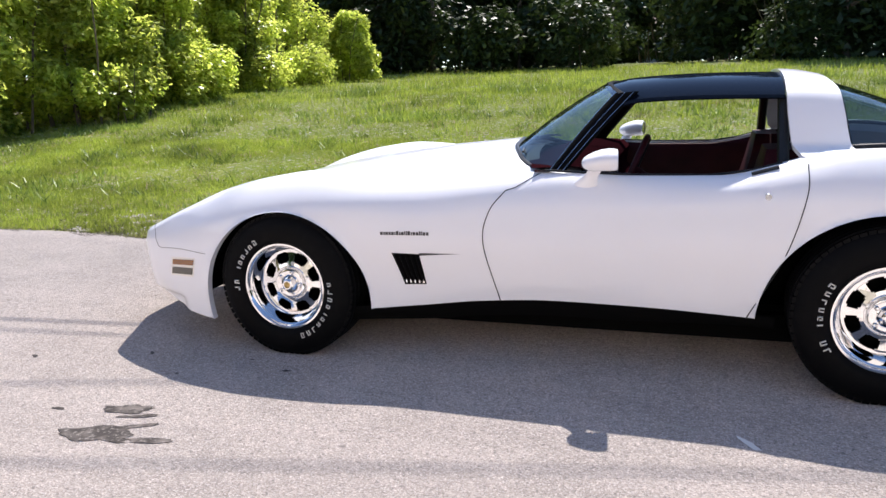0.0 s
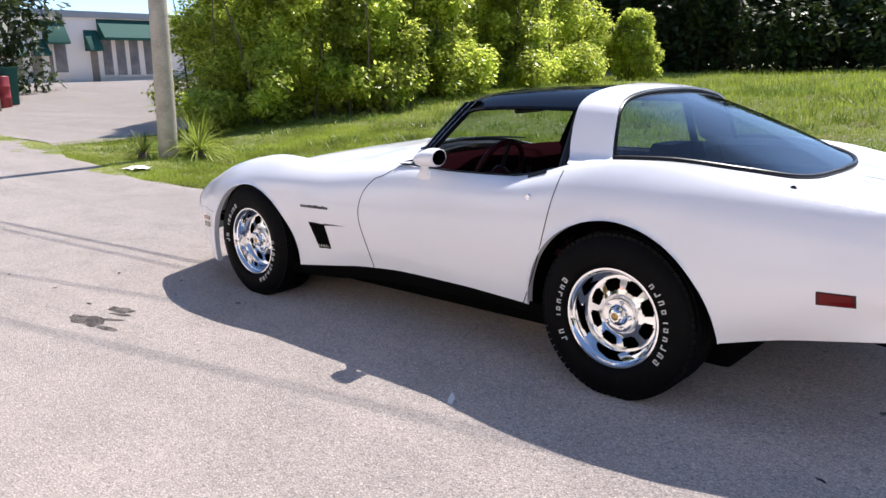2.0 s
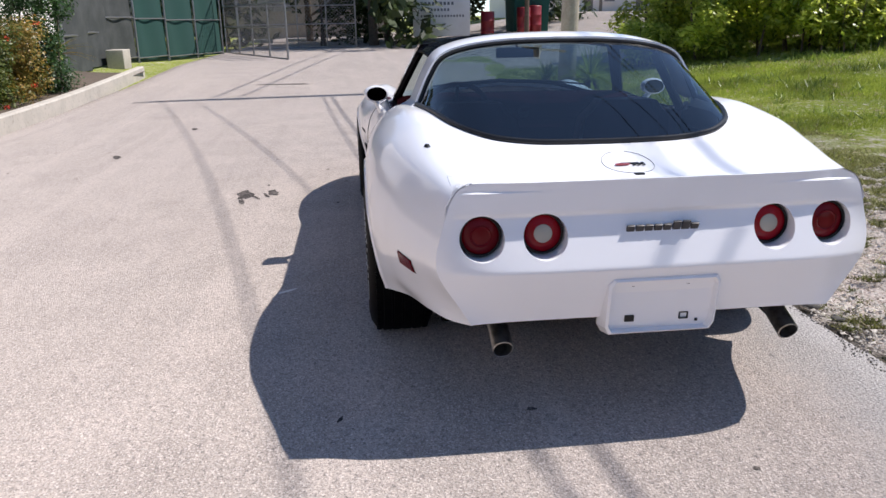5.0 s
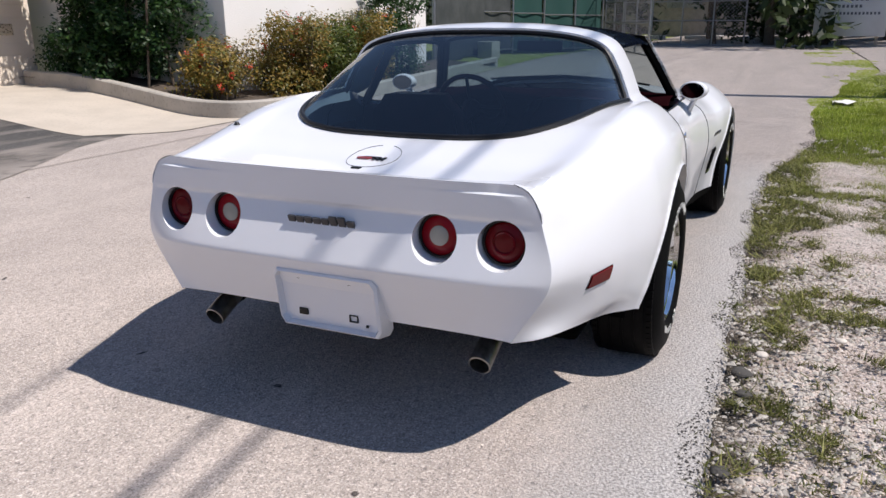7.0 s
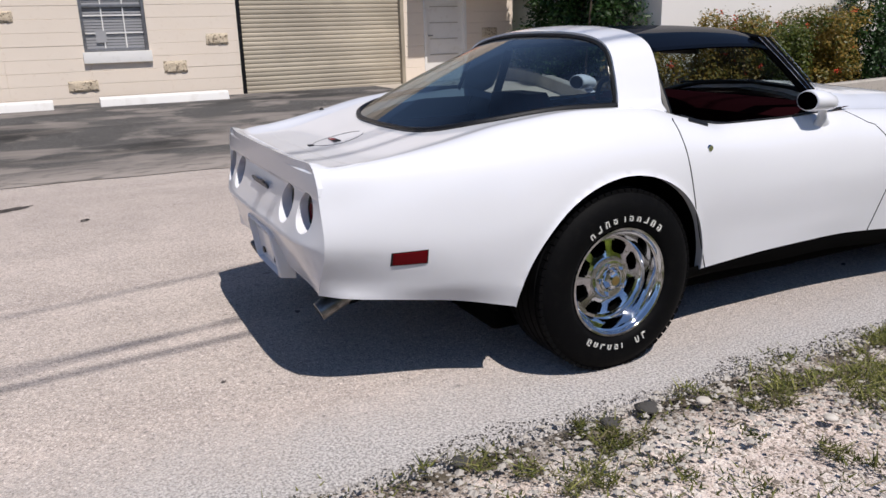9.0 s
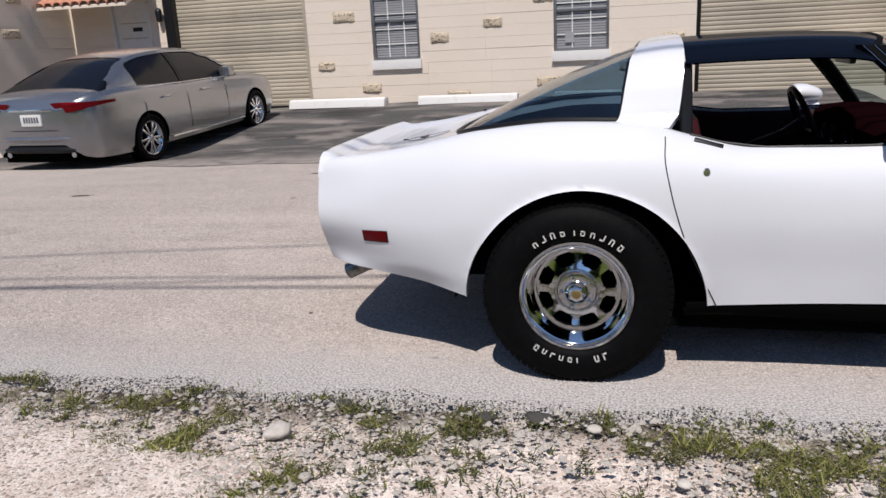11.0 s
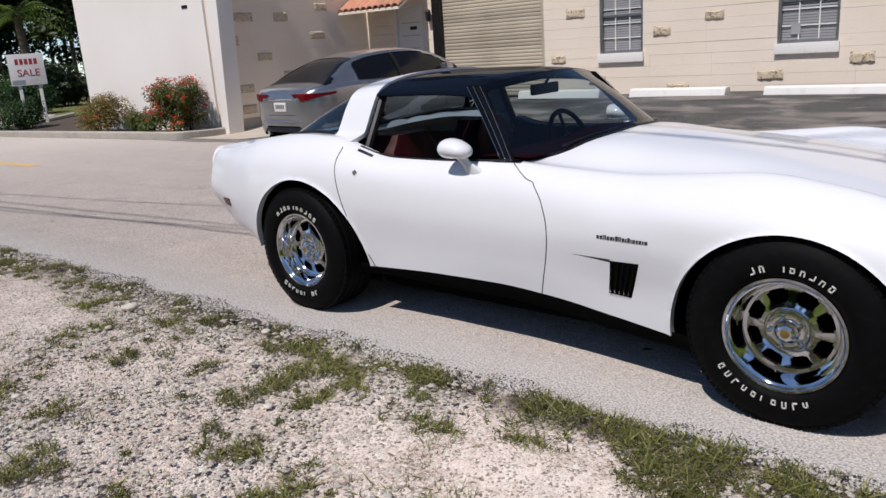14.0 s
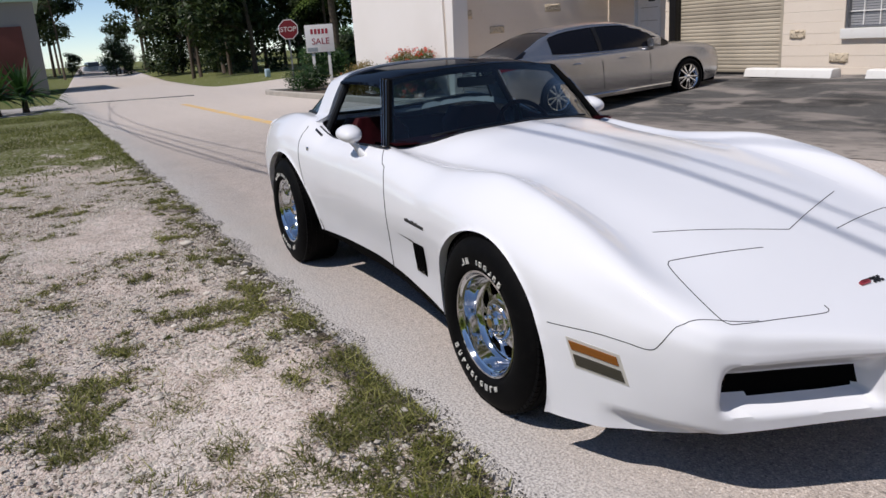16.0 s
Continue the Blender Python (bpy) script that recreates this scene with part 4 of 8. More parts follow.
# wipers and cowl
cowl = grid([[(x, y, body_top(-0.28, y) - 0.028 + dz) for x, dz in ((-0.34, 0.0), (-0.26, -0.01), (-0.18 + 0.3 * y * y, 0.0))] for y in np.linspace(-0.5, 0.5, 15)])
part("cowl", cowl, BLACK_TRIM, car, "black wiper cowl")
for y0, y1 in ((-0.42, 0.02), (0.08, 0.50)):
    part("wiper", tube([(-0.24 + 0.2 * y * y, y, 0.93 - 0.12 * y * y) for y in np.linspace(y0, y1, 9)], 0.006, 6), BLACK_TRIM, screen, "black wiper blade")


# cabin
def seat(cy):
    rows = []
    for t in np.linspace(0, 1, 14):
        a = radians(20)
        zc = 0.40 + 0.52 * t
        xc = 0.70 + 0.17 * t + 0.02 * math.sin(math.pi * t)
        half = 0.235 - 0.03 * t - (0.07 * ease(0.82, 1.0, t))
        row = []
        for u in np.linspace(-1, 1, 15):
            wing = 0.045 * ease(0.55, 1.0, abs(u))
            row.append((xc - 0.055 - wing + 0.10 * (abs(u) ** 6), cy + half * u, zc))
        rows.append(row)
    back_row = [[(p[0] + 0.11 + 0.0, p[1], p[2]) for p in r] for r in rows]
    bm = bmesh.new()
    add_grid(bm, rows)
    add_grid(bm, back_row)
    for ra, rb in ((0, 0), (-1, -1)):
        add_grid(bm, [rows[ra], back_row[rb]])
    add_grid(bm, [[r[0] for r in rows], [r[0] for r in back_row]])
    add_grid(bm, [[r[-1] for r in rows], [r[-1] for r in back_row]])
    bmesh.ops.remove_doubles(bm, verts=bm.verts[:], dist=0.001)
    bmesh.ops.recalc_face_normals(bm, faces=bm.faces[:])
    st = part("seat", bm, MAROON, car, "maroon bucket seat")
    part("seat_cushion", box((0.28, cy - 0.24, 0.30), (0.74, cy + 0.24, 0.46), 0.05), MAROON, st)


for cy in (-0.36, 0.36):
    seat(cy)
part("cabin_floor", grid([[(x, y, 0.27 + 0.30 * ease(0.9, 1.05, x)) for y in np.linspace(-0.66, 0.66, 9)] for x in np.linspace(-0.30, 1.79, 46)]), MAROON_DARK, car, "dark maroon carpet")
part("cargo_sides", grid([[(x, y, z) for x, y in [(1.0, -0.64), (1.3, -0.63), (1.6, -0.59), (1.72, -0.42), (1.80, 0), (1.72, 0.42), (1.6, 0.59), (1.3, 0.63), (1.0, 0.64)]] for z in (0.55, 0.80)]), MAROON_DARK, car, "dark carpeted cargo well")
rows = []
for y in np.linspace(-0.66, 0.66, 33):
    pod = 0.02 * math.exp(-((y + 0.36) / 0.16) ** 2)
    rows.append([(-0.22 + 0.25 * y * y, y, 0.865), (0.02, y, 0.872 + pod), (0.14, y, 0.862 + pod), (0.175, y, 0.83 + pod), (0.16, y, 0.74), (0.19, y, 0.70), (0.12, y, 0.58)])
dash = part("dashboard", grid(rows), DASH, car, "dark maroon dashboard")
for y, r in ((-0.45, 0.055), (-0.28, 0.055), (-0.05, 0.026), (0.05, 0.026)):
    part("gauge", lathe([(0, 0.002), (r, 0.002), (r + 0.006, 0.008)], 20, pose(0.166, y, 0.785, 0, 90, 0)), BLACK_TRIM, dash, "round black gauge")
part("console", box((0.05, -0.10, 0.30), (0.95, 0.10, 0.56), 0.04), MAROON, car, "maroon centre console")
wheel_m = pose(0.27, -0.35, 0.79, 0, -68, 0)
bm = bmesh.new()
add_tube(bm, [tuple(wheel_m @ Vector((0.185 * math.cos(a), 0.185 * math.sin(a), 0))) for a in np.linspace(0, 2 * math.pi, 41)], 0.014, 10, False)
sw = part("steering_wheel", bm, MAROON, car, "maroon steering wheel")
bm = bmesh.new()
for a in (0, math.pi, -math.pi / 2 + math.pi):
    add_tube(bm, [tuple(wheel_m @ Vector((r * math.cos(a), r * math.sin(a), -0.01))) for r in (0.03, 0.185)], 0.010, 6)
for a in (math.pi / 2, -math.pi / 2):
    add_tube(bm, [tuple(wheel_m @ Vector((r * math.cos(a), r * math.sin(a), -0.01))) for r in (0.03, 0.185)], 0.010, 6)
part("spoke", bm, BLACK_TRIM, sw)
part("horn_pad", lathe([(0, 0.02), (0.045, 0.018), (0.055, 0.0), (0.03, -0.10), (0.03, -0.28)], 24, wheel_m), MAROON, sw)
rear_mirror = part("rear_view_mirror", box((0.20, -0.12, 1.085), (0.225, 0.12, 1.14), 0.012, None), BLACK_TRIM, car, "black interior mirror")
part("mirror_arm", tube([(0.21, 0, 1.13), (0.17, 0, 1.19)], 0.008, 6), BLACK_TRIM, rear_mirror)
part("bulkhead", grid([[(0.98, y, z) for y in np.linspace(-0.62, 0.62, 9)] for z in (0.3, 0.45, 0.60)]), MAROON_DARK, car)


# ---- materials of the place ----
def ground_material():
    """Sand and thin soil by the road, turf further off, mixed by noise over the plan."""
    m = bpy.data.materials.new("verge_and_field")
    m.use_nodes = True
    n, l = m.node_tree.nodes, m.node_tree.links
    b = n["Principled BSDF"]
    b.inputs["Roughness"].default_value = 0.95
    b.inputs["Diffuse Roughness"].default_value = 1.0
    b.inputs["Specular IOR Level"].default_value = 0.15
    geo = n.new("ShaderNodeNewGeometry")
    sep = n.new("ShaderNodeSeparateXYZ")
    l.new(geo.outputs["Position"], sep.inputs[0])

    def noise_tex(scale, detail=6):
        t = n.new("ShaderNodeTexNoise")
        t.inputs["Scale"].default_value, t.inputs["Detail"].default_value = scale, detail
        l.new(geo.outputs["Position"], t.inputs["Vector"])
        return t.outputs["Fac"]

    def rng(src, a, b_, c=0.0, d=1.0):
        r = n.new("ShaderNodeMapRange")
        for k, v in zip(("From Min", "From Max", "To Min", "To Max"), (a, b_, c, d)):
            r.inputs[k].default_value = v
        l.new(src, r.inputs["Value"])
        return r.outputs[0]

    def math_node(op, a, b_):
        r = n.new("ShaderNodeMath")
        r.operation = op
        for k, v in ((0, a), (1, b_)):
            if isinstance(v, (int, float)):
                r.inputs[k].default_value = v
            else:
                l.new(v, r.inputs[k])
        return r.outputs[0]

    def mix(fac, a, b_):
        r = n.new("ShaderNodeMix")
        r.data_type = "RGBA"
        l.new(fac, r.inputs["Factor"])
        for k, v in (("A", a), ("B", b_)):
            if isinstance(v, tuple):
                r.inputs[k].default_value = (*v, 1)
            else:
                l.new(v, r.inputs[k])
        return r.outputs["Result"]

    sand = mix(rng(noise_tex(4.0), 0.38, 0.62), (0.58, 0.475, 0.42), (0.76, 0.655, 0.60))
    sand = mix(rng(noise_tex(26), 0.52, 0.70), sand, (0.75, 0.69, 0.635))
    sand = mix(rng(noise_tex(1.3, 4), 0.50, 0.66, 0.0, 0.6), sand, (0.76, 0.70, 0.66))
    cells = n.new("ShaderNodeTexVoronoi")
    cells.inputs["Scale"].default_value = 92
    l.new(geo.outputs["Position"], cells.inputs["Vector"])
    tone = n.new("ShaderNodeSeparateColor")
    l.new(cells.outputs["Color"], tone.inputs[0])
    sand = mix(rng(tone.outputs[0], 0.62, 0.95, 0.0, 0.7), sand, (0.84, 0.775, 0.715))
    sand = mix(rng(tone.outputs[1], 0.80, 0.95, 0.0, 0.85), sand, (0.24, 0.195, 0.16))
    sand = mix(rng(noise_tex(48, 3), 0.63, 0.71), sand, (0.17, 0.14, 0.11))
    specks = n.new("ShaderNodeTexVoronoi")
    specks.inputs["Scale"].default_value = 190
    l.new(geo.outputs["Position"], specks.inputs["Vector"])
    grit = n.new("ShaderNodeSeparateColor")
    l.new(specks.outputs["Color"], grit.inputs[0])
    sand = mix(math_node("MULTIPLY", rng(grit.outputs[0], 0.80, 0.92, 0.0, 0.8), rng(noise_tex(11, 4), 0.42, 0.60)), sand, (0.13, 0.105, 0.085))
    sand = mix(rng(noise_tex(7, 6), 0.60, 0.74, 0.0, 0.5), sand, (0.36, 0.29, 0.22))
    kerbside = math_node("MULTIPLY", rng(sep.outputs["Y"], 0.98, 1.05), rng(sep.outputs["Y"], 1.14, 1.32, 1.0, 0.0))
    sand = mix(math_node("MULTIPLY", kerbside, rng(noise_tex(6, 6), 0.36, 0.56, 0.15, 0.95)), sand, (0.085, 0.070, 0.052))
    turf = mix(rng(noise_tex(0.7), 0.35, 0.65), (0.20, 0.27, 0.030), (0.33, 0.38, 0.060))
    turf = mix(rng(noise_tex(22), 0.48, 0.72), turf, (0.38, 0.36, 0.11))
    turf = mix(math_node("MULTIPLY", math_node("MULTIPLY", rng(sep.outputs["Y"], 4.2, 2.2), rng(sep.outputs["X"], 8.5, 5.0)), rng(sep.outputs["X"], -7.5, -4.5)), turf, (0.21, 0.205, 0.095))
    turf = mix(rng(sep.outputs["X"], 4.5, 8.0, 0.0, 0.9), turf, (0.150, 0.165, 0.058))
    # turf share grows away from the road and ahead of the car
    a = math_node("ADD", rng(sep.outputs["Y"], 2.2, 5.2, 0.0, 0.62), rng(sep.outputs["Y"], 4.6, 7.5, 0.0, 0.6))
    c = rng(sep.outputs["X"], -1.6, -4.6, 0.0, 0.95)
    d = rng(sep.outputs["X"], 5.5, 11.0, 0.0, 0.95)
    share = math_node("ADD", math_node("ADD", a, c), d)
    band = math_node("MULTIPLY", rng(sep.outputs["Y"], 1.0, 1.15), rng(sep.outputs["Y"], 1.25, 1.55, 1.0, 0.0))
    share = math_node("ADD", share, math_node("MULTIPLY", band, 0.22))
    share = math_node("ADD", share, rng(noise_tex(1.7), 0.3, 0.7, -0.5, 0.5))
    edge = math_node("MULTIPLY", rng(share, 0.35, 0.60), math_node("MAXIMUM", rng(noise_tex(14), 0.30, 0.48), rng(sep.outputs["X"], 10.0, 22.0, 0.0, 0.92)))
    bare = math_node("MULTIPLY", math_node("MULTIPLY", rng(sep.outputs["X"], -4.6, -3.0), rng(sep.outputs["X"], 8.5, 6.5)), rng(sep.outputs["Y"], 4.2, 3.0, 0.0, 0.85))
    edge = math_node("MULTIPLY", edge, math_node("SUBTRACT", 1.0, bare))
    l.new(mix(edge, sand, turf), b.inputs["Base Color"])
    bump = n.new("ShaderNodeBump")
    bump.inputs["Distance"].default_value = 0.016
    l.new(math_node("ADD", math_node("SUBTRACT", noise_tex(42), math_node("MULTIPLY", cells.outputs["Distance"], 0.55)), math_node("MULTIPLY", noise_tex(150), 0.5)), bump.inputs["Height"])
    l.new(bump.outputs[0], b.inputs["Normal"])
    return m


def road_material(name, base, light, dark, stain, edge=None, apron=None):
    """Worn asphalt: pale binder, light and dark chips, broad stains."""
    m = bpy.data.materials.new(name)
    m.use_nodes = True
    n, l = m.node_tree.nodes, m.node_tree.links
    b = n["Principled BSDF"]
    b.inputs["Roughness"].default_value = 0.9
    b.inputs["Diffuse Roughness"].default_value = 1.0
    b.inputs["Specular IOR Level"].default_value = 0.2
    geo = n.new("ShaderNodeNewGeometry")

    def tex(scale, detail, lo, hi, top=1.0, stretch=None):
        t = n.new("ShaderNodeTexNoise")
        t.inputs["Scale"].default_value, t.inputs["Detail"].default_value = scale, detail
        if stretch:
            mp = n.new("ShaderNodeMapping")
            mp.inputs["Scale"].default_value = stretch
            l.new(geo.outputs["Position"], mp.inputs["Vector"])
            l.new(mp.outputs[0], t.inputs["Vector"])
        else:
            l.new(geo.outputs["Position"], t.inputs["Vector"])
        r = n.new("ShaderNodeMapRange")
        r.inputs["From Min"].default_value, r.inputs["From Max"].default_value, r.inputs["To Max"].default_value = lo, hi, top
        l.new(t.outputs["Fac"], r.inputs["Value"])
        return r.outputs[0], t.outputs["Fac"]

    def mix(fac, a, c):
        r = n.new("ShaderNodeMix")
        r.data_type = "RGBA"
        l.new(fac, r.inputs["Factor"])
        if isinstance(a, tuple):
            r.inputs["A"].default_value = (*a, 1)
        else:
            l.new(a, r.inputs["A"])
        r.inputs["B"].default_value = (*c, 1)
        return r.outputs["Result"]

    col = mix(tex(0.55, 6, 0.35, 0.7)[0], base, stain)
    col = mix(tex(1.2, 5, 0.5, 0.75, 0.6, (0.25, 1.0, 1.0))[0], col, tuple(v * 0.78 for v in base))
    col = mix(tex(2.4, 8, 0.46, 0.72, 0.75)[0], col, tuple(v * 0.80 for v in base))
    col = mix(tex(1.6, 8, 0.52, 0.70, 0.6)[0], col, tuple(min(1, v * 1.16) for v in base))
    col = mix(tex(2.1, 5, 0.50, 0.68, 0.65, (0.05, 1.0, 1.0))[0], col, tuple(min(1, v * 1.17) for v in base))
    col = mix(tex(3.3, 5, 0.54, 0.70, 0.55, (0.04, 1.0, 1.0))[0], col, tuple(v * 0.80 for v in base))
    chips, raw = tex(120, 4, 0.55, 0.66)
    col = mix(chips, col, light)
    col = mix(tex(165, 3, 0.58, 0.68, 0.9)[0], col, dark)
    col = mix(tex(55, 2, 0.60, 0.68, 0.55)[0], col, dark)
    col = mix(tex(62, 2, 0.61, 0.68, 0.6, (1.0, 1.0, 0.7))[0], col, light)
    col = mix(tex(9, 3, 0.72, 0.78, 0.8)[0], col, tuple(v * 0.6 for v in dark))
    for size, low, high in ((150, 0.80, 1.17), (58, 0.90, 1.09)):
        cells = n.new("ShaderNodeTexVoronoi")
        cells.inputs["Scale"].default_value = size
        l.new(geo.outputs["Position"], cells.inputs["Vector"])
        tone = n.new("ShaderNodeSeparateColor")
        l.new(cells.outputs["Color"], tone.inputs[0])
        r = n.new("ShaderNodeMapRange")
        r.inputs["To Min"].default_value, r.inputs["To Max"].default_value = low, high
        l.new(tone.outputs[0], r.inputs["Value"])
        hsv = n.new("ShaderNodeHueSaturation")
        l.new(col, hsv.inputs["Color"])
        l.new(r.outputs[0], hsv.inputs["Value"])
        col = hsv.outputs[0]
    sep = n.new("ShaderNodeSeparateXYZ")
    l.new(geo.outputs["Position"], sep.inputs[0])

    def worn(y0, y1, size, wave):
        """Share that grows from y0 to y1 with a ragged front."""
        wob = n.new("ShaderNodeMath")
        wob.operation = "MULTIPLY_ADD"
        l.new(tex(size, 5, 0, 1)[1], wob.inputs[0])
        wob.inputs[1].default_value = wave
        l.new(sep.outputs["Y"], wob.inputs[2])
        r = n.new("ShaderNodeMapRange")
        r.inputs["From Min"].default_value, r.inputs["From Max"].default_value = y0 + wave / 2, y1 + wave / 2
        l.new(wob.outputs[0], r.inputs["Value"])
        return r.outputs[0]

    if edge:
        # far lane darkened in the colour to offset the bright early exposure
        far_lane = worn(-1.2, -2.8, 0.6, 1.2)
        dim = n.new("ShaderNodeMapRange")
        dim.inputs["To Max"].default_value = 0.22
        l.new(far_lane, dim.inputs["Value"])
        col = mix(dim.outputs[0], col, tuple(0.74 * v for v in base))
        # brightness of the distant road at a grazing view, put into the colour
        glare = n.new("ShaderNodeMapRange")
        glare.inputs["From Min"].default_value, glare.inputs["From Max"].default_value, glare.inputs["To Max"].default_value = 6.0, 16.0, 0.62
        l.new(sep.outputs["X"], glare.inputs["Value"])
        col = mix(glare.outputs[0], col, (0.72, 0.645, 0.585))
        keep = n.new("ShaderNodeMapRange")
        keep.inputs["From Min"].default_value, keep.inputs["From Max"].default_value, keep.inputs["To Max"].default_value = -3.6, -2.4, 0.8
        l.new(sep.outputs["X"], keep.inputs["Value"])
        both = n.new("ShaderNodeMath")
        both.operation = "MULTIPLY"
        l.new(keep.outputs[0], both.inputs[0])
        l.new(worn(0.52, 0.98, 3.0, 0.45), both.inputs[1])
        rim = mix(tex(105, 4, 0.42, 0.56)[0], edge, (0.55, 0.525, 0.51))
        rim = mix(tex(130, 3, 0.58, 0.66)[0], rim, (0.72, 0.70, 0.68))
        r = n.new("ShaderNodeMix")
        r.data_type = "RGBA"
        l.new(both.outputs[0], r.inputs["Factor"])
        l.new(col, r.inputs["A"])
        l.new(rim, r.inputs["B"])
        col = r.outputs["Result"]
    if apron:
        streak = mix(tex(2.6, 6, 0.50, 0.66, 0.9, (0.22, 1.0, 1.0))[0], col, tuple(0.80 * v for v in apron))
        streak = mix(tex(1.1, 6, 0.52, 0.68, 0.85, (0.4, 1.0, 1.0))[0], streak, tuple(0.35 * v for v in base))
        streak = mix(tex(1.7, 7, 0.54, 0.64, 0.75, (0.7, 1.0, 1.0))[0], streak, tuple(0.9 * v for v in apron))
        near = mix(tex(5.0, 5, 0.5, 0.7, 0.7)[0], apron, base)
        r = n.new("ShaderNodeMix")
        r.data_type = "RGBA"
        l.new(worn(-6.4, -5.0, 0.9, 1.4), r.inputs["Factor"])
        l.new(streak, r.inputs["A"])
        l.new(near, r.inputs["B"])
        col = r.outputs["Result"]
    l.new(col, b.inputs["Base Color"])
    bump = n.new("ShaderNodeBump")
    bump.inputs["Distance"].default_value = 0.009
    l.new(raw, bump.inputs["Height"])
    l.new(bump.outputs[0], b.inputs["Normal"])
    return m


VERGE = ground_material()
ROAD_MAT = road_material("pale_asphalt", (0.455, 0.392, 0.355), (0.68, 0.615, 0.575), (0.14, 0.128, 0.122), (0.46, 0.40, 0.36), (0.26, 0.25, 0.245))
LOT_MAT = road_material("dark_asphalt", (0.075, 0.072, 0.07), (0.19, 0.18, 0.175), (0.03, 0.03, 0.03), (0.12, 0.112, 0.106), None, (0.30, 0.265, 0.24))
CONCRETE = material("pale_concrete", (0.56, 0.49, 0.41), 0.9, spots=((2.0, 0.4, 0.7, (0.48, 0.42, 0.35), 0.8), (30, 0.55, 0.75, (0.36, 0.31, 0.26), 0.6)), bump=0.002, bump_scale=60)
KERB_MAT = material("kerb_concrete", (0.46, 0.42, 0.37), 0.9, spots=((3.0, 0.4, 0.7, (0.36, 0.33, 0.29), 0.8), (20, 0.55, 0.75, (0.24, 0.22, 0.19), 0.7)), bump=0.003, bump_scale=40)
CREAM = material("cream_painted_block", (0.82, 0.715, 0.605), 0.85, spots=((0.8, 0.4, 0.7, (0.775, 0.665, 0.55), 0.7), (14, 0.6, 0.8, (0.70, 0.58, 0.46), 0.5)), bump=0.002, bump_scale=45)
STUCCO = material("white_stucco", (0.84, 0.80, 0.765), 0.9, spots=((0.6, 0.4, 0.7, (0.79, 0.75, 0.705), 0.7),), bump=0.003, bump_scale=35)
# the dark specks paint small shadows in the pits of the stone
ROUGH_STONE = material("rough_stone", (0.60, 0.50, 0.37), 0.95, spots=((26, 0.55, 0.63, (0.15, 0.11, 0.075), 0.9), (55, 0.6, 0.7, (0.74, 0.66, 0.53), 0.8)), bump=0.012, bump_scale=35)
SHUTTER = material("beige_shutter", (0.46, 0.40, 0.31), 0.55, spots=((1.1, 0.4, 0.65, (0.36, 0.31, 0.24), 0.8), (0.35, 0.5, 0.7, (0.52, 0.45, 0.35), 0.8)), vary=0.16)
WHITE_TRIM = material("white_trim_paint", (0.80, 0.78, 0.75), 0.6, spots=((8, 0.55, 0.75, (0.66, 0.63, 0.58), 0.6),), bump=0.001)
TERRACOTTA = material("terracotta_tile", (0.56, 0.27, 0.18), 0.8, spots=((9, 0.4, 0.7, (0.42, 0.16, 0.09), 0.7),), bump=0.002, vary=0.15)
WINDOW_DARK = material("window_pane", (0.17, 0.175, 0.185), 0.08, spots=((1.5, 0.4, 0.7, (0.29, 0.29, 0.30), 0.8),))
BLIND = material("grey_blind", (0.34, 0.34, 0.35), 0.7)
WOOD_POLE = material("weathered_pole_wood", (0.42, 0.37, 0.31), 0.9, spots=((6, 0.4, 0.7, (0.29, 0.25, 0.205), 0.8), (40, 0.5, 0.7, (0.52, 0.47, 0.41), 0.6)), bump=0.006, bump_scale=25)
GREY_HOUSE = material("grey_house_siding", (0.36, 0.38, 0.41), 0.8, spots=((2, 0.4, 0.7, (0.30, 0.32, 0.34), 0.6),))
BARK = material("bark", (0.12, 0.09, 0.065), 0.95, spots=((12, 0.4, 0.7, (0.06, 0.045, 0.035), 0.8),), bump=0.01, bump_scale=20)
# sunlight in the thicket is put into this over-bright leaf colour
LEAF_SUN = leaf_material("sunlit_shrub_leaf", (0.22, 0.31, 0.035), (0.76, 0.80, 0.17), 0.30, 0.68)
# the wood's shade is put into this dark leaf colour
LEAF_DARK = leaf_material("shaded_tree_leaf", (0.018, 0.035, 0.010), (0.05, 0.075, 0.018), 0.5, 0.25)
LEAF_HEDGE = leaf_material("hedge_leaf", (0.045, 0.08, 0.014), (0.15, 0.17, 0.03))
LEAF_CROTON = leaf_material("croton_leaf", (0.09, 0.11, 0.02), (0.34, 0.21, 0.045))
LEAF_PALM = leaf_material("palm_frond", (0.06, 0.11, 0.02), (0.20, 0.28, 0.06), 0.45, 0.4)
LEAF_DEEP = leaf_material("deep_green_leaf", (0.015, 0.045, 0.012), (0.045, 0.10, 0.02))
FLOWER = leaf_material("red_flower", (0.45, 0.03, 0.02), (0.65, 0.10, 0.03), 0.6, 0.3)
GRASS = leaf_material("grass_blade", (0.17, 0.23, 0.026), (0.40, 0.455, 0.085), 0.6, 0.45)
WEED = leaf_material("verge_weed", (0.045, 0.062, 0.012), (0.21, 0.215, 0.048), 0.7, 0.2)
LONG_GRASS = leaf_material("long_verge_grass", (0.085, 0.10, 0.022), (0.37, 0.355, 0.115), 0.6, 0.25)
FIELD_WEED = leaf_material("field_weed_leaf", (0.075, 0.13, 0.02), (0.30, 0.38, 0.075), 0.45, 0.35)
DEAD_GRASS = leaf_material("dead_grass", (0.055, 0.045, 0.025), (0.19, 0.16, 0.09), 0.8, 0.15)
STRAW = leaf_material("dry_grass", (0.26, 0.21, 0.11), (0.42, 0.36, 0.22), 0.7, 0.3)
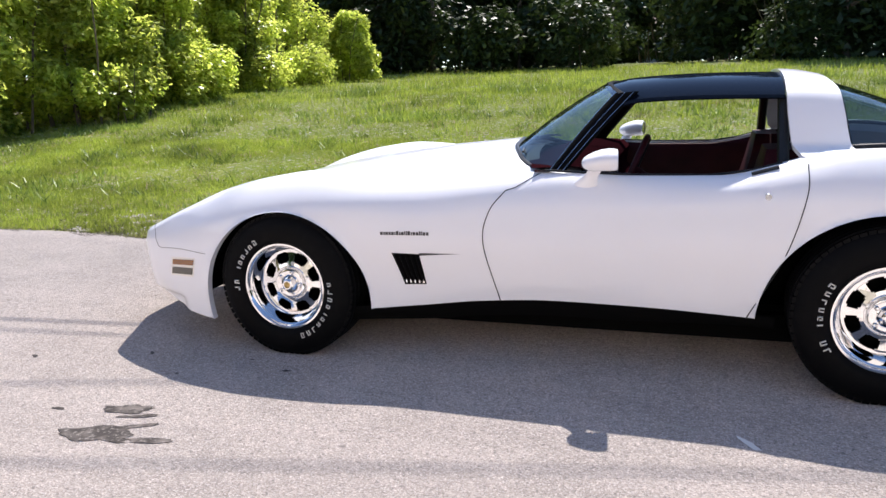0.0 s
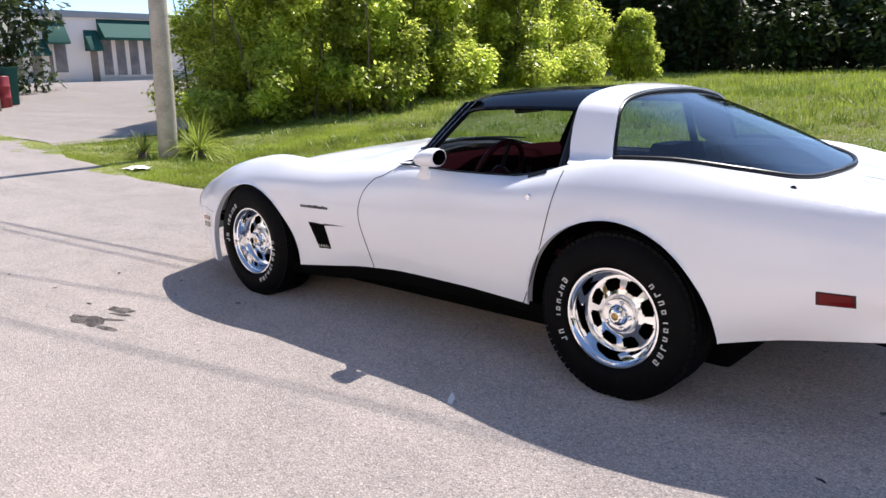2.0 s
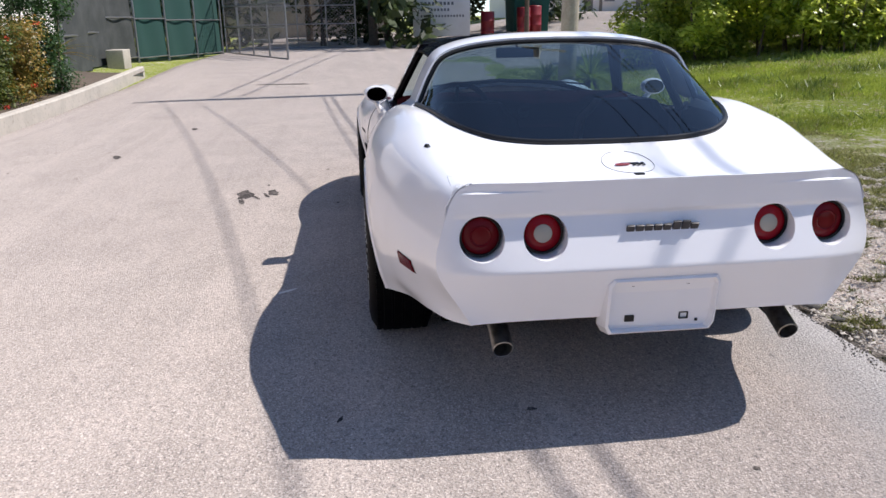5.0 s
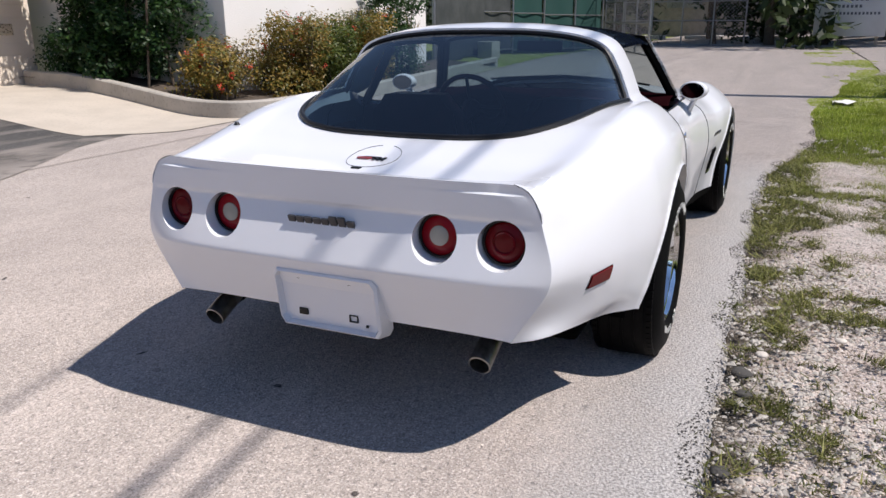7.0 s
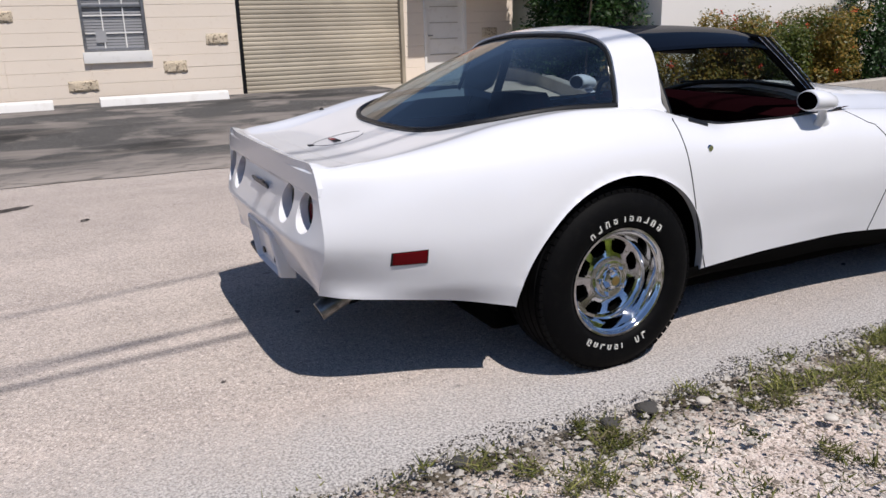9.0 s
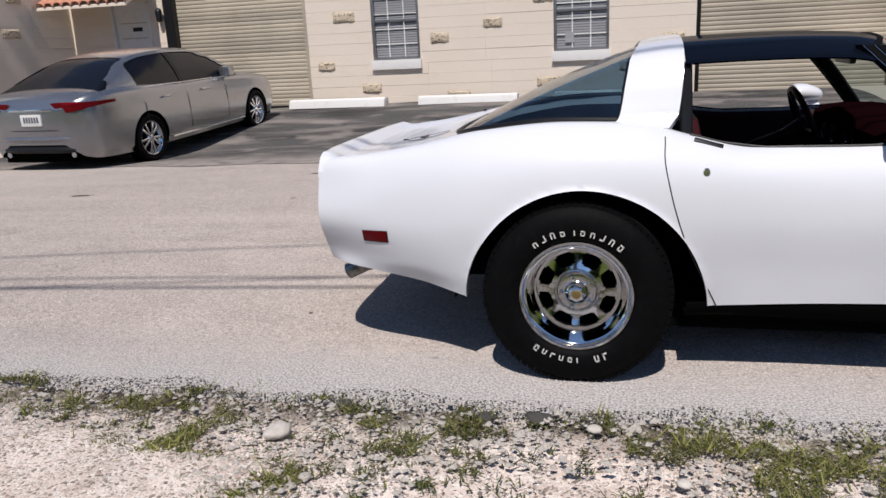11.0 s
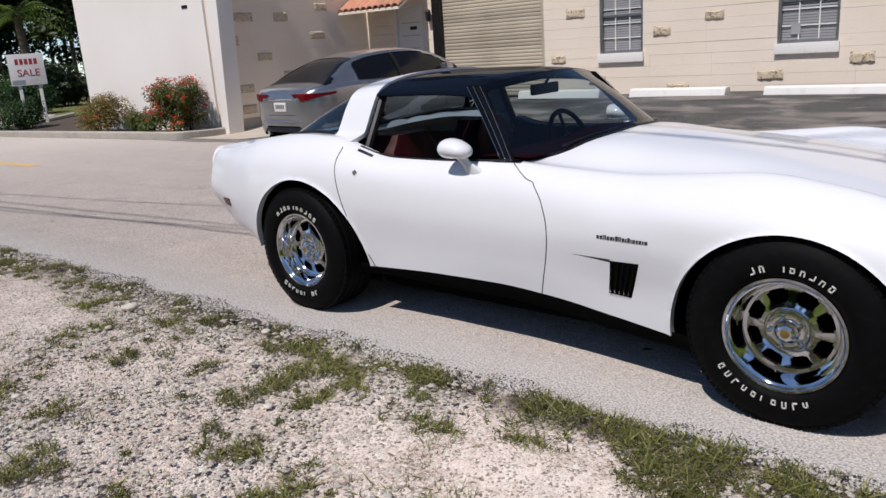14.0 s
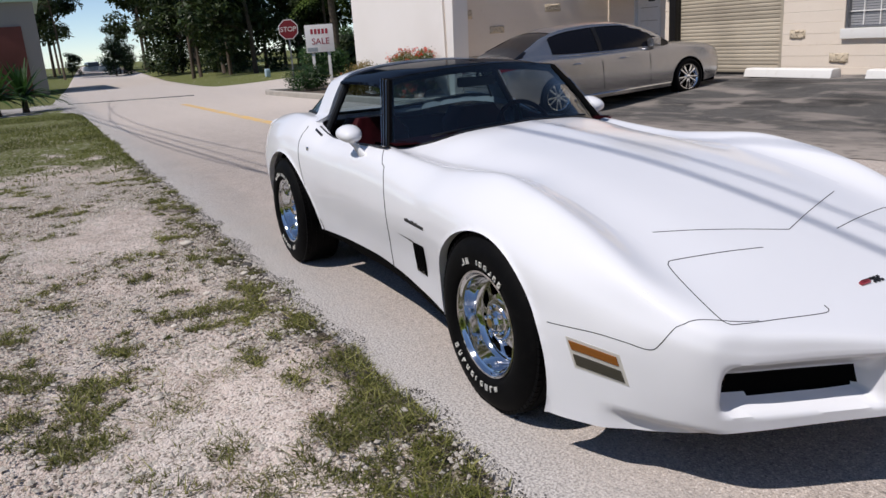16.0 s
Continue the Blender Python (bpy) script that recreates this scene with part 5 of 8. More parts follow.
GALV = material("galvanised_steel", (0.30, 0.30, 0.31), 0.45, 0.8, spots=((20, 0.4, 0.7, (0.20, 0.20, 0.20), 0.6),))
GREEN_MESH = material("green_screen_cloth", (0.008, 0.05, 0.042), 0.9, spots=((1.2, 0.4, 0.7, (0.012, 0.05, 0.045), 0.8),), bump=0.002, bump_scale=120)
DARK_MESH = material("black_screen_cloth", (0.035, 0.04, 0.04), 0.9, spots=((2.0, 0.4, 0.7, (0.07, 0.075, 0.075), 0.8),), bump=0.002, bump_scale=120)
GREEN_AWNING = material("green_awning_cloth", (0.006, 0.075, 0.06), 0.8)
YELLOW_PAINT = material("worn_yellow_paint", (0.68, 0.44, 0.15), 0.85, spots=((3.5, 0.46, 0.62, (0.50, 0.43, 0.36), 0.6), (40, 0.54, 0.64, (0.48, 0.42, 0.36), 0.6)))
STONE_WHITE = material("pale_limestone", (0.62, 0.57, 0.51), 0.9, spots=((25, 0.4, 0.7, (0.48, 0.43, 0.37), 0.8),), bump=0.004, bump_scale=60, vary=0.25)


# ---- ground, road, lot ----
def strip(name, mat, xs, left, right, lift, label, n=24, drop=0.0):
    """A paved sheet from left(x) to right(x) that follows the land; its edges turn down by drop."""
    rows = []
    for x in xs:
        a, b = left(x), right(x)
        row = [(x, a + (b - a) * k / n, ground_z(x, a + (b - a) * k / n) + lift) for k in range(n + 1)]
        if drop:
            row = [(x, a - 0.02 if a < b else a + 0.02, row[0][2] - drop)] + row + [(x, b + 0.03, row[-1][2] - drop)]
        rows.append(row)
    return tagged(link(grid(rows), name, mat), label, kind="structure")


gx = np.concatenate([np.linspace(-170, -32, 24), np.linspace(-30, -8, 56), np.linspace(-7.8, 9, 140), np.linspace(9.3, 34, 80), np.linspace(36, 220, 30)])
gy = np.concatenate([np.linspace(-190, -16, 22), np.linspace(-15, 0.6, 40), np.linspace(0.7, 6, 54), np.linspace(6.2, 34, 70), np.linspace(36, 200, 24)])
rows = []
for x in gx:
    row = []
    for y in gy:
        z = ground_z(x, y) - 0.035
        if y > 1.15 and y < 34 and -30 < x < 34:
            f = ease(1.15, 1.6, y)
            z += f * (0.03 + 0.018 * noise.noise((x * 2.1, y * 2.1, 0.0)) + 0.012 * noise.noise((x * 6.3, y * 6.3, 3.0)) + 0.05 * noise.noise((x * 0.5, y * 0.5, 7.0)))
        row.append((x, y, z))
    rows.append(row)
tagged(link(grid(rows), "ground", VERGE), "pale sandy verge turning into rough green field", kind="structure")


def road_right(x):
    edge = 1.07 + 0.035 * noise.noise((x * 1.7, 0, 0)) + 0.03 * noise.noise((x * 5.1, 4, 0)) + 0.05 * noise.noise((x * 0.4, 9, 0))
    edge += 0.42 * ease(2.2, 5.0, -x) + 0.45 * ease(7.5, 10.5, -x) + 1.0 * ease(10.5, 15.0, -x)
    if x > 21.5:
        edge += 0.7 * ease(21.5, 25.0, x) - 0.055 * max(0, x - 30)
    return edge


def road_left(x):
    edge = -5.0 - 0.45 * ease(3.0, 6.0, -x) - 0.3 * ease(12.0, 20, -x) + 0.03 * noise.noise((x * 1.3, 20, 0))
    if x > 24:
        edge -= 0.05 * (x - 24) + 4.0 * ease(24, 27, x) * (1 - ease(33, 37, x))
    return edge


road = strip("road", ROAD_MAT, np.concatenate([np.linspace(-60, -30, 16), np.linspace(-29.5, 34, 318), np.linspace(36, 200, 60)]), road_left, road_right, 0.0, "pale asphalt road with fine chips, glare painted into its far end", 30, 0.04)
strip("side_road_north", ROAD_MAT, np.linspace(-47.6, -13.6, 120), lambda x: road_right(x) - 0.04, lambda x: 60 if x < -17 else 4.2 + 40 * ease(-13.4, -17.5, x), 0.022, "pale asphalt drive towards the white building", 40)
strip("side_road_east", ROAD_MAT, np.linspace(24.2, 31, 20), lambda x: 0.6, lambda x: 40, 0.004, "pale asphalt side street", 30)
lot = strip("parking_lot", LOT_MAT, np.linspace(-2.9, 12.3, 77), lambda x: -10.95, lambda x: -4.55 - 0.35 * ease(0, 9, x) + 0.12 * noise.noise((x * 1.2, 3, 3)) - 1.45 * ease(0.5, -2.6, x), 0.006, "stained dark asphalt forecourt")
strip("road_margin", ROAD_MAT, np.linspace(-5.35, 1.2, 40), lambda x: -6.9, lambda x: road_left(x) + 0.08, 0.003, "pale worn asphalt where road and forecourt meet", 10)
strip("walkway", CONCRETE, np.linspace(-5.3, -2.5, 15), lambda x: -10.95, lambda x: -5.55 - 0.9 * ease(-3.2, -2.5, x), 0.012, "pale concrete walk to the side door", 16)
strip("apron", CONCRETE, np.linspace(10.6, 12.5, 10), lambda x: -8.6, lambda x: -5.35, 0.014, "pale concrete apron beside the planter", 12)
for k, (x0, x1, y) in enumerate(((11.2, 21.8, -1.82),)):
    rows = [[(x, y + 0.11 * s + 0.012 * noise.noise((x * 3, s, k)), ground_z(x, y) + 0.004) for s in (-1, 1)] for x in np.linspace(x0, x1, 60)]
    part("centre_line", grid(rows), YELLOW_PAINT, road, "worn yellow centre line")
# one dark line that runs across the road
CROSS_XY = [(29.6 - 0.19 * k + 0.15 * noise.noise((k * 0.7, 3.0, 0.0)), 1.2 - 0.36 * k) for k in range(13)]
part("cross_line", tube([(x, y, ground_z(x, y) - 0.012) for x, y in CROSS_XY], 0.05, 6), BLACK_TRIM, road, "thin dark line across the road")
OIL = material("oil_stain", (0.042, 0.036, 0.034), 0.85, spots=((14, 0.46, 0.66, (0.15, 0.13, 0.12), 0.8), (70, 0.55, 0.68, (0.30, 0.27, 0.25), 0.6)), spec=0.15)
rng_ = random.Random(4)


def blot(cx, cy, a, b, turn, seed):
    bm = bmesh.new()
    c, s = math.cos(turn), math.sin(turn)
    pts = []
    for k in range(36):
        t = 2 * math.pi * k / 36
        r = 1 + 0.55 * noise.noise((math.cos(t) * 1.7, math.sin(t) * 1.7, seed))
        u, v = a * r * math.cos(t), b * r * math.sin(t)
        pts.append(bm.verts.new((cx + c * u - s * v, cy + s * u + c * v, ground_z(cx, cy) + 0.003)))
    bm.faces.new(pts)
    return bm


for k, (x, y, a, b, t) in enumerate(((-1.54, -1.765, 0.17, 0.055, 0.1), (-1.60, -1.555, 0.11, 0.035, 0.2), (-1.32, -1.765, 0.10, 0.018, 0.15), (-1.47, -1.69, 0.09, 0.016, 0.5), (-1.50, -1.60, 0.08, 0.014, 0.3), (-1.16, -1.045, 0.02, 0.012, 0), (-3.6, -3.3, 0.12, 0.03, 0.4),
                                     (-5.6, -2.9, 0.1, 0.03, 0.2), (3.4, -3.6, 0.16, 0.06, 0.5), (2.9, -2.9, 0.05, 0.03, 1.0), (6.3, -2.9, 0.12, 0.03, 0.2), (4.2, -3.9, 0.10, 0.02, 0.0), (-11.5, -2.3, 0.6, 0.10, 1.4))):
    part("oil_stain", blot(x, y, a, b, t, k * 3.1), OIL, road, "dark dried oil stain")
part("paint_mark", blot(0.758, -1.276, 0.06, 0.012, 2.2, 5.0), WHITE_TRIM, road, "white scuff mark")
part("paint_mark", blot(0.52, -1.20, 0.09, 0.006, -0.25, 6.0), KERB_MAT, road, "faint pale scuff")
for k in range(6):
    part("paint_mark", blot(-0.97 + 0.028 * k, 0.675 - 0.008 * (k % 2), 0.010, 0.003, 1.0, k), WHITE_TRIM, road)
for k in range(70):
    x, y = rng_.uniform(-9, 12), rng_.uniform(-4.6, 0.9)
    part("road_speck", blot(x, y, rng_.uniform(0.008, 0.028), rng_.uniform(0.005, 0.012), rng_.uniform(0, 3), k * 1.7), OIL, road)


# ---- cables, pole ----
pole = empty("utility_pole", pose(-9.6, 3.0, 0), "weathered grey wooden utility pole in the grass", "pole")
bm = tube([(-0.06 + 0.17 * (1 - math.exp(-z / 3.5)), 0.05 + 0.07 * (1 - math.exp(-z / 3.5)), ground_z(-9.6, 3) - 0.1 + z) for z in np.linspace(0, 11.2, 20)], [0.165 - 0.006 * z for z in np.linspace(0, 11.2, 20)], 16)
part("shaft", bm, WOOD_POLE, pole, "grey wooden shaft")
part("crossarm", box((0.1, -0.9, 9.95), (0.22, 0.9, 10.08), 0.01), WOOD_POLE, pole, "wooden crossarm")
CABLE = material("black_cable", (0.02, 0.02, 0.02), 0.5)


def cable(a, b, sag, r):
    a, b = Vector(a), Vector(b)
    return tube([tuple(a.lerp(b, t) - Vector((0, 0, 4 * sag * t * (1 - t)))) for t in np.linspace(0, 1, 40)], r, 6)


for a, b, sag, r in (((-9.6, 3.0, 10.8), (30.4, 6.85, 10.8), 3.4, 0.011), ((-9.6, 3.0, 10.0), (26.4, 6.43, 10.0), 3.6, 0.011), ((-9.6, 3.0, 6.5), (40.4, 7.05, 6.5), 0.3, 0.016), ((-9.6, 2.88, 6.55), (40.4, 6.79, 6.55), 0.3, 0.011),
                     ((-9.6, 3.0, 9.6), (-52, 6.0, 8.9), 0.5, 0.02), ((-9.6, 3.2, 9.2), (-52, 7.0, 8.9), 0.5, 0.02)):
    tagged(link(cable(a, b, sag, r), "overhead_cable", CABLE), "black overhead cable strung from the utility pole", "cable", "overhead cables")


# ---- warehouse ----
WY = -10.94
wall = new("wall_south", None)
tagged(wall, "cream painted block wall with odd rough stones", kind="structure")
HOLES = [(-3.15, -0.08, 0.0, 3.3), (7.20, 10.02, 0.0, 3.3), (4.92, 5.85, 0.99, 2.65), (1.43, 2.41, 1.01, 2.65), (-4.53, -3.60, 0.0, 2.2), (10.55, 11.45, 0.0, 2.35)]
STONES = [(0.32, 1.15), (1.05, 0.72), (2.50, 0.48), (3.52, 1.57), (4.53, 1.35), (6.82, 0.91), (6.40, 1.81), (5.92, 0.47), (2.60, 1.97), (4.20, 0.28), (-5.05, 1.12)]
courses = [0.10 + 0.203 * k for k in range(21)]
brng = random.Random(8)
shared = {}
for z in courses:
    segs, x = [], -5.6
    cuts = sorted((a, b) for a, b, lo, hi in HOLES if lo < z + 0.19 and hi > z + 0.02)
    for a, b in cuts + [(12.42, 12.42)]:
        if a > x:
            segs.append((x, a))
        x = max(x, b)
    for a, b in segs:
        n = max(1, round((b - a) / 1.2))
        for k in range(n):
            x0, x1 = a + (b - a) * k / n, a + (b - a) * (k + 1) / n
            key = round(x1 - x0, 4)
            if key not in shared:
                bm = box((0, -0.22, 0), (x1 - x0, 0, 0.2015), 0.007)
                me = bpy.data.meshes.new("block_course")
                bm.to_mesh(me)
                bm.free()
                me.materials.append(CREAM)
                shared[key] = me
            ob = new("block_course", shared[key])
            ob.parent = wall
            ob.location = (x0, WY + brng.uniform(-0.004, 0.004), z)
srng = random.Random(3)


def stone(m, w, h):
    """A rough-faced stone that stands proud of a wall; x along it, y outward."""
    bm = bmesh.new()
    rows = []
    for j in range(7):
        row = []
        for i in range(11):
            u, v = i / 10, j / 6
            rim = min(u, 1 - u, v, 1 - v)
            d = 0.004 + 0.03 * ease(0, 0.12, rim) + (srng.uniform(-0.010, 0.010) if rim > 0.01 else 0)
            row.append(tuple(m @ Vector(((u - 0.5) * w + srng.uniform(-0.006, 0.006), d, (v - 0.5) * h + srng.uniform(-0.006, 0.006)))))
        rows.append(row)
    return grid(rows)


for x, z in STONES:
    part("rough_stone", stone(pose(x, WY, z), srng.uniform(0.34, 0.46), srng.uniform(0.17, 0.2)), ROUGH_STONE, wall, "rough brown stone set in the wall")
part("render_band", box((-5.6, WY - 0.28, 4.36), (12.42, WY + 0.03, 4.7), 0.01), CREAM, wall)


def shutter(name, x0, x1, label):
    """A closed roller door of interlocking slats in its opening."""
    top = tagged(new(name), label, kind="structure")
    z0 = 0.17
    rows = []
    prof = [(0.0, 0.0), (0.012, 0.008), (0.03, 0.012), (0.05, 0.012), (0.066, 0.008), (0.076, 0.0)]
    bm = bmesh.new()
    add_grid(bm, [[(x, d, z) for z, d in prof] for x in (0.0, x1 - x0)])
    bmesh.ops.recalc_face_normals(bm, faces=bm.faces[:])
    me = bpy.data.meshes.new("slat")
    bm.to_mesh(me)
    bm.free()
    me.materials.append(SHUTTER)
    for k in range(41):
        ob = new("slat", me)
        ob.parent = top
        ob.location = (x0, WY - 0.10, z0 + 0.076 * k)
    part("bottom_rail", box((x0, WY - 0.12, z0 - 0.05), (x1, WY - 0.07, z0 + 0.01), 0.005), BLACK_TRIM, top, "black bottom rail")
    for a in (x0, x1):
        part("guide_rail", box((a - 0.035, WY - 0.14, z0 - 0.05), (a + 0.035, WY + 0.006, 3.3), 0.006), BLACK_TRIM if a in (x1, ) else SHUTTER, top, "dark guide rail")
    part("door_backing", box((x0, WY - 0.3, 0.05), (x1, WY - 0.16, 3.3)), SHUTTER, top)
    return top


shutter("door_1", -3.15, -0.08, "closed beige roller shutter with stained slats")
shutter("door_2", 7.20, 10.02, "closed beige roller shutter behind the sedan")


def window(name, x0, x1, z0, z1):
    w = tagged(new(name), "barred sash window with grey blinds and white sill", kind="structure")
    y = WY - 0.09
    part("pane", box((x0, y - 0.03, z0), (x1, y - 0.022, z1)), WINDOW_DARK, w, "dark glass pane", smooth=False)
    for k in range(int((z1 - z0) / 0.045)):
        part("blind_slat", box((x0 + 0.03, y - 0.018, z0 + 0.045 * k + 0.006), (x1 - 0.03, y - 0.012, z0 + 0.045 * k + 0.040)), BLIND, w, smooth=False)
    for a, b in ((x0, x0 + 0.05), (x1 - 0.05, x1)):
        part("frame_side", box((a, y - 0.02, z0), (b, WY - 0.02, z1), 0.004), GALV, w)
    for z in (z0, (z0 + z1) / 2 - 0.14, z1 - 0.05):
        part("frame_rail", box((x0, y - 0.02, z), (x1, y + 0.03, z + 0.05), 0.004), GALV, w)
    for k in (1, 2):
        x = x0 + (x1 - x0) * k / 3
        part("glazing_bar", box((x - 0.009, y - 0.01, z0 + 0.04), (x + 0.009, y + 0.016, z1 - 0.04)), WHITE_TRIM, w)
    for k in range(1, 6):
        z = z0 + (z1 - z0) * k / 6 + 0.01
        part("glazing_bar", box((x0 + 0.04, y - 0.01, z - 0.009), (x1 - 0.04, y + 0.014, z + 0.009)), WHITE_TRIM, w)
    part("window_sill", box((x0 - 0.03, WY - 0.1, z0 - 0.18), (x1 + 0.03, WY + 0.07, z0 - 0.004), 0.012), WHITE_TRIM, w, "white painted sill")
    part("paper_notice", box((x1 - 0.36, y + 0.018, z0 + 0.14), (x1 - 0.2, y + 0.02, z0 + 0.32)), BLIND, w, "small grey notice", smooth=False) if x0 < 3 else None


window("window_1", 1.43, 2.41, 1.01, 2.65)
window("window_2", 4.92, 5.85, 0.99, 2.65)


def panel_door(name, x0, x1, z0, z1, label):
    d = tagged(new(name), label, kind="structure")
    part("door_leaf", box((x0 + 0.05, WY - 0.12, z0), (x1 - 0.05, WY - 0.07, z1 - 0.05), 0.005), WHITE_TRIM, d, "white door leaf")
    for a in (x0, x1 - 0.05):
        part("door_frame", box((a, WY - 0.14, z0), (a + 0.05, WY + 0.012, z1), 0.005), WHITE_TRIM, d)
    part("door_head", box((x0, WY - 0.14, z1 - 0.05), (x1, WY + 0.012, z1), 0.005), WHITE_TRIM, d)
    for k in range(6):
        part("louvre", box((x0 + 0.16, WY - 0.072, z0 + 0.28 + 0.3 * k), (x1 - 0.16, WY - 0.06, z0 + 0.295 + 0.3 * k)), KERB_MAT, d)
    part("door_handle", tube([(x1 - 0.12, WY - 0.06, z0 + 0.95), (x1 - 0.12, WY - 0.03, z0 + 0.95), (x1 - 0.2, WY - 0.03, z0 + 0.95)], 0.012, 8), GALV, d, "steel lever handle")
    return d


panel_door("door_3", -4.53, -3.60, 0.14, 2.2, "closed white ribbed side door under an awning")
d4 = panel_door("door_4", 10.55, 11.45, 0.16, 2.35, "closed white office door under an awning")
part("door_plate", box((10.8, WY - 0.066, 1.78), (11.02, WY - 0.058, 1.86)), BLACK_TRIM, d4, "small dark door plate", smooth=False)


def tile_awning(x0, x1):
    a = empty("tiled_awning", pose(x0, WY, 2.3), "terracotta barrel tile awning over a side door", "awning", "tiled awnings")
    n = int((x1 - x0) / 0.2)
    me = None
    for k in range(n):
        if me is None:
            bm = bmesh.new()
            rows = []
            for t in np.linspace(0, 1, 7):
                step = 0.018 * ((t * 3) % 1.0)
                rows.append([(0.1 + 0.1 * math.cos(u), 1.05 - 1.05 * t, 0.62 * t + 0.065 * math.sin(u) - step) for u in np.linspace(0, math.pi, 9)])
            add_grid(bm, rows)
            bmesh.ops.recalc_face_normals(bm, faces=bm.faces[:])
            bmesh.ops.solidify(bm, geom=bm.faces[:] + bm.edges[:] + bm.verts[:], thickness=0.015)
            me = bpy.data.meshes.new("roof_tile")
            bm.to_mesh(me)
            bm.free()
            me.materials.append(TERRACOTTA)
        ob = new("roof_tile", me)
        ob.parent = a
        ob.location = (0.2 * k, 0, 0)
    part("awning_deck", prism([(0.0, 0.58), (1.02, -0.02), (1.02, -0.07), (0.0, 0.48)], 0, 0.0, 0.2 * n), CREAM, a, "plywood deck")
    return a


tile_awning(-5.5, -3.1)
tile_awning(10.35, 12.35)
lamp = empty("wall_lantern", pose(10.28, WY + 0.1, 2.05), "dark lantern on the cream wall", "lantern")
part("lantern_cage", lathe([(0.0, 0.16), (0.05, 0.13), (0.07, 0.08), (0.055, -0.1), (0.0, -0.13)], 8), BLACK_TRIM, lamp)
part("lantern_arm", box((-0.015, -0.1, 0.02), (0.015, 0, 0.05), 0.004), BLACK_TRIM, lamp)
tagged(link(box((9.98, WY, 0.1), (10.18, WY + 0.09, 3.3), 0.01), "downpipe", BLACK_TRIM), "black downpipe beside the roller shutter", "downpipe")

# side wing with stones, white end building
wing = tagged(new("wall_east"), "cream block side wall with rough stones", kind="structure")
for k, z in enumerate(courses):
    for j in range(4):
        bm = None
        y0, y1 = -10.94 + 1.135 * j, -10.94 + 1.135 * (j + 1)
        key = "wing"
        if key not in shared:
            bm = box((0, 0, 0), (0.22, 1.135, 0.2025), 0.003)
            me = bpy.data.meshes.new("block_course")
            bm.to_mesh(me)
            bm.free()
            me.materials.append(CREAM)
            shared[key] = me
        ob = new("block_course", shared[key])
        ob.parent = wing
        ob.location = (12.42 + brng.uniform(-0.0015, 0.0015), y0, z)
for y, z in ((-7.18, 2.24), (-8.2, 2.23), (-9.43, 2.44), (-9.24, 1.8), (-7.64, 1.38), (-8.32, 0.95), (-7.03, 0.73), (-7.07, 0.28), (-6.75, 1.75)):
    part("rough_stone", stone(pose(12.42, y, z, 0, 0, 90), srng.uniform(0.36, 0.5), srng.uniform(0.17, 0.2)), ROUGH_STONE, wing, "rough brown stone set in the wall")
bm = bmesh.new()
add_prism(bm, [(12.645, -0.3), (18.3, -0.3), (18.3, 5.2), (12.645, 5.2)], 1, -11.5, -6.35)
end = tagged(link(bm, "building_east", STUCCO, smooth=False), "plain white stucco end building", kind="structure")
part("pilaster", prism([(12.25, -0.2), (12.5, -0.2), (12.5, 4.7), (11.98, 4.7)], 1, -6.72, -6.33, 0.01), STUCCO, end, "battered white corner pilaster")
part("vent_hole", box((13.2, -6.36, 2.5), (13.4, -6.335, 2.56)), BLACK_TRIM, end, smooth=False)
tagged(link(box((-5.6, -24, 4.7), (12.6, -10.9, 4.85)), "roof_south", CONCRETE, smooth=False), "flat warehouse roof slab", kind="structure")
tagged(link(box((-5.6, -24, 0), (12.6, -23.8, 4.7)), "wall_back", CREAM, smooth=False), "plain rear wall of the warehouse", kind="structure")
bm = box((-13.7, -14, -0.2), (-6.15, -7.2, 5.2), 0.01)
tagged(link(bm, "building_west", STUCCO, smooth=False), "plain white stucco building behind the hedge", kind="structure")

# wheel stops against the wall
for x0, x1 in ((0.38, 2.33), (2.98, 4.78), (5.42, 7.3)):
    zb = ground_z(1, -10.2)
    ws = tagged(link(prism([(-10.36, zb - 0.02), (-10.06, zb - 0.02), (-10.1, zb + 0.12), (-10.15, zb + 0.14), (-10.30, zb + 0.14), (-10.34, zb + 0.12)], 0, x0, x1, 0.008), "wheel_stop", WHITE_TRIM), "white painted concrete wheel stop before the wall", "wheel stop", "wheel stops")


# ---- kerbs of the planters ----
def kerb(name, pts, label, h=0.2, w=0.17):
    k = tagged(new(name), label, kind="structure")
    line = catmull(np.array(pts, float), np.linspace(0, len(pts) - 1.001, 14 * (len(pts) - 1)))
    rows = []
    for i, p in enumerate(line):
        a, b = line[max(i - 1, 0)], line[min(i + 1, len(line) - 1)]
        d = (b - a) / max(1e-6, np.linalg.norm(b - a))
        nrm = np.array([-d[1], d[0]])
        z = ground_z(p[0], p[1])
        sect = [(0.0, -0.05), (0.0, h - 0.025), (0.025, h), (w - 0.02, h), (w, h - 0.02), (w, -0.05)]
        rows.append([(p[0] + nrm[0] * u, p[1] + nrm[1] * u, z + v) for u, v in sect])
    step = 22
    for i in range(0, len(rows) - 1, step):
        part("kerb_length", grid(rows[i:i + step + 1]), KERB_MAT, k)
    return k


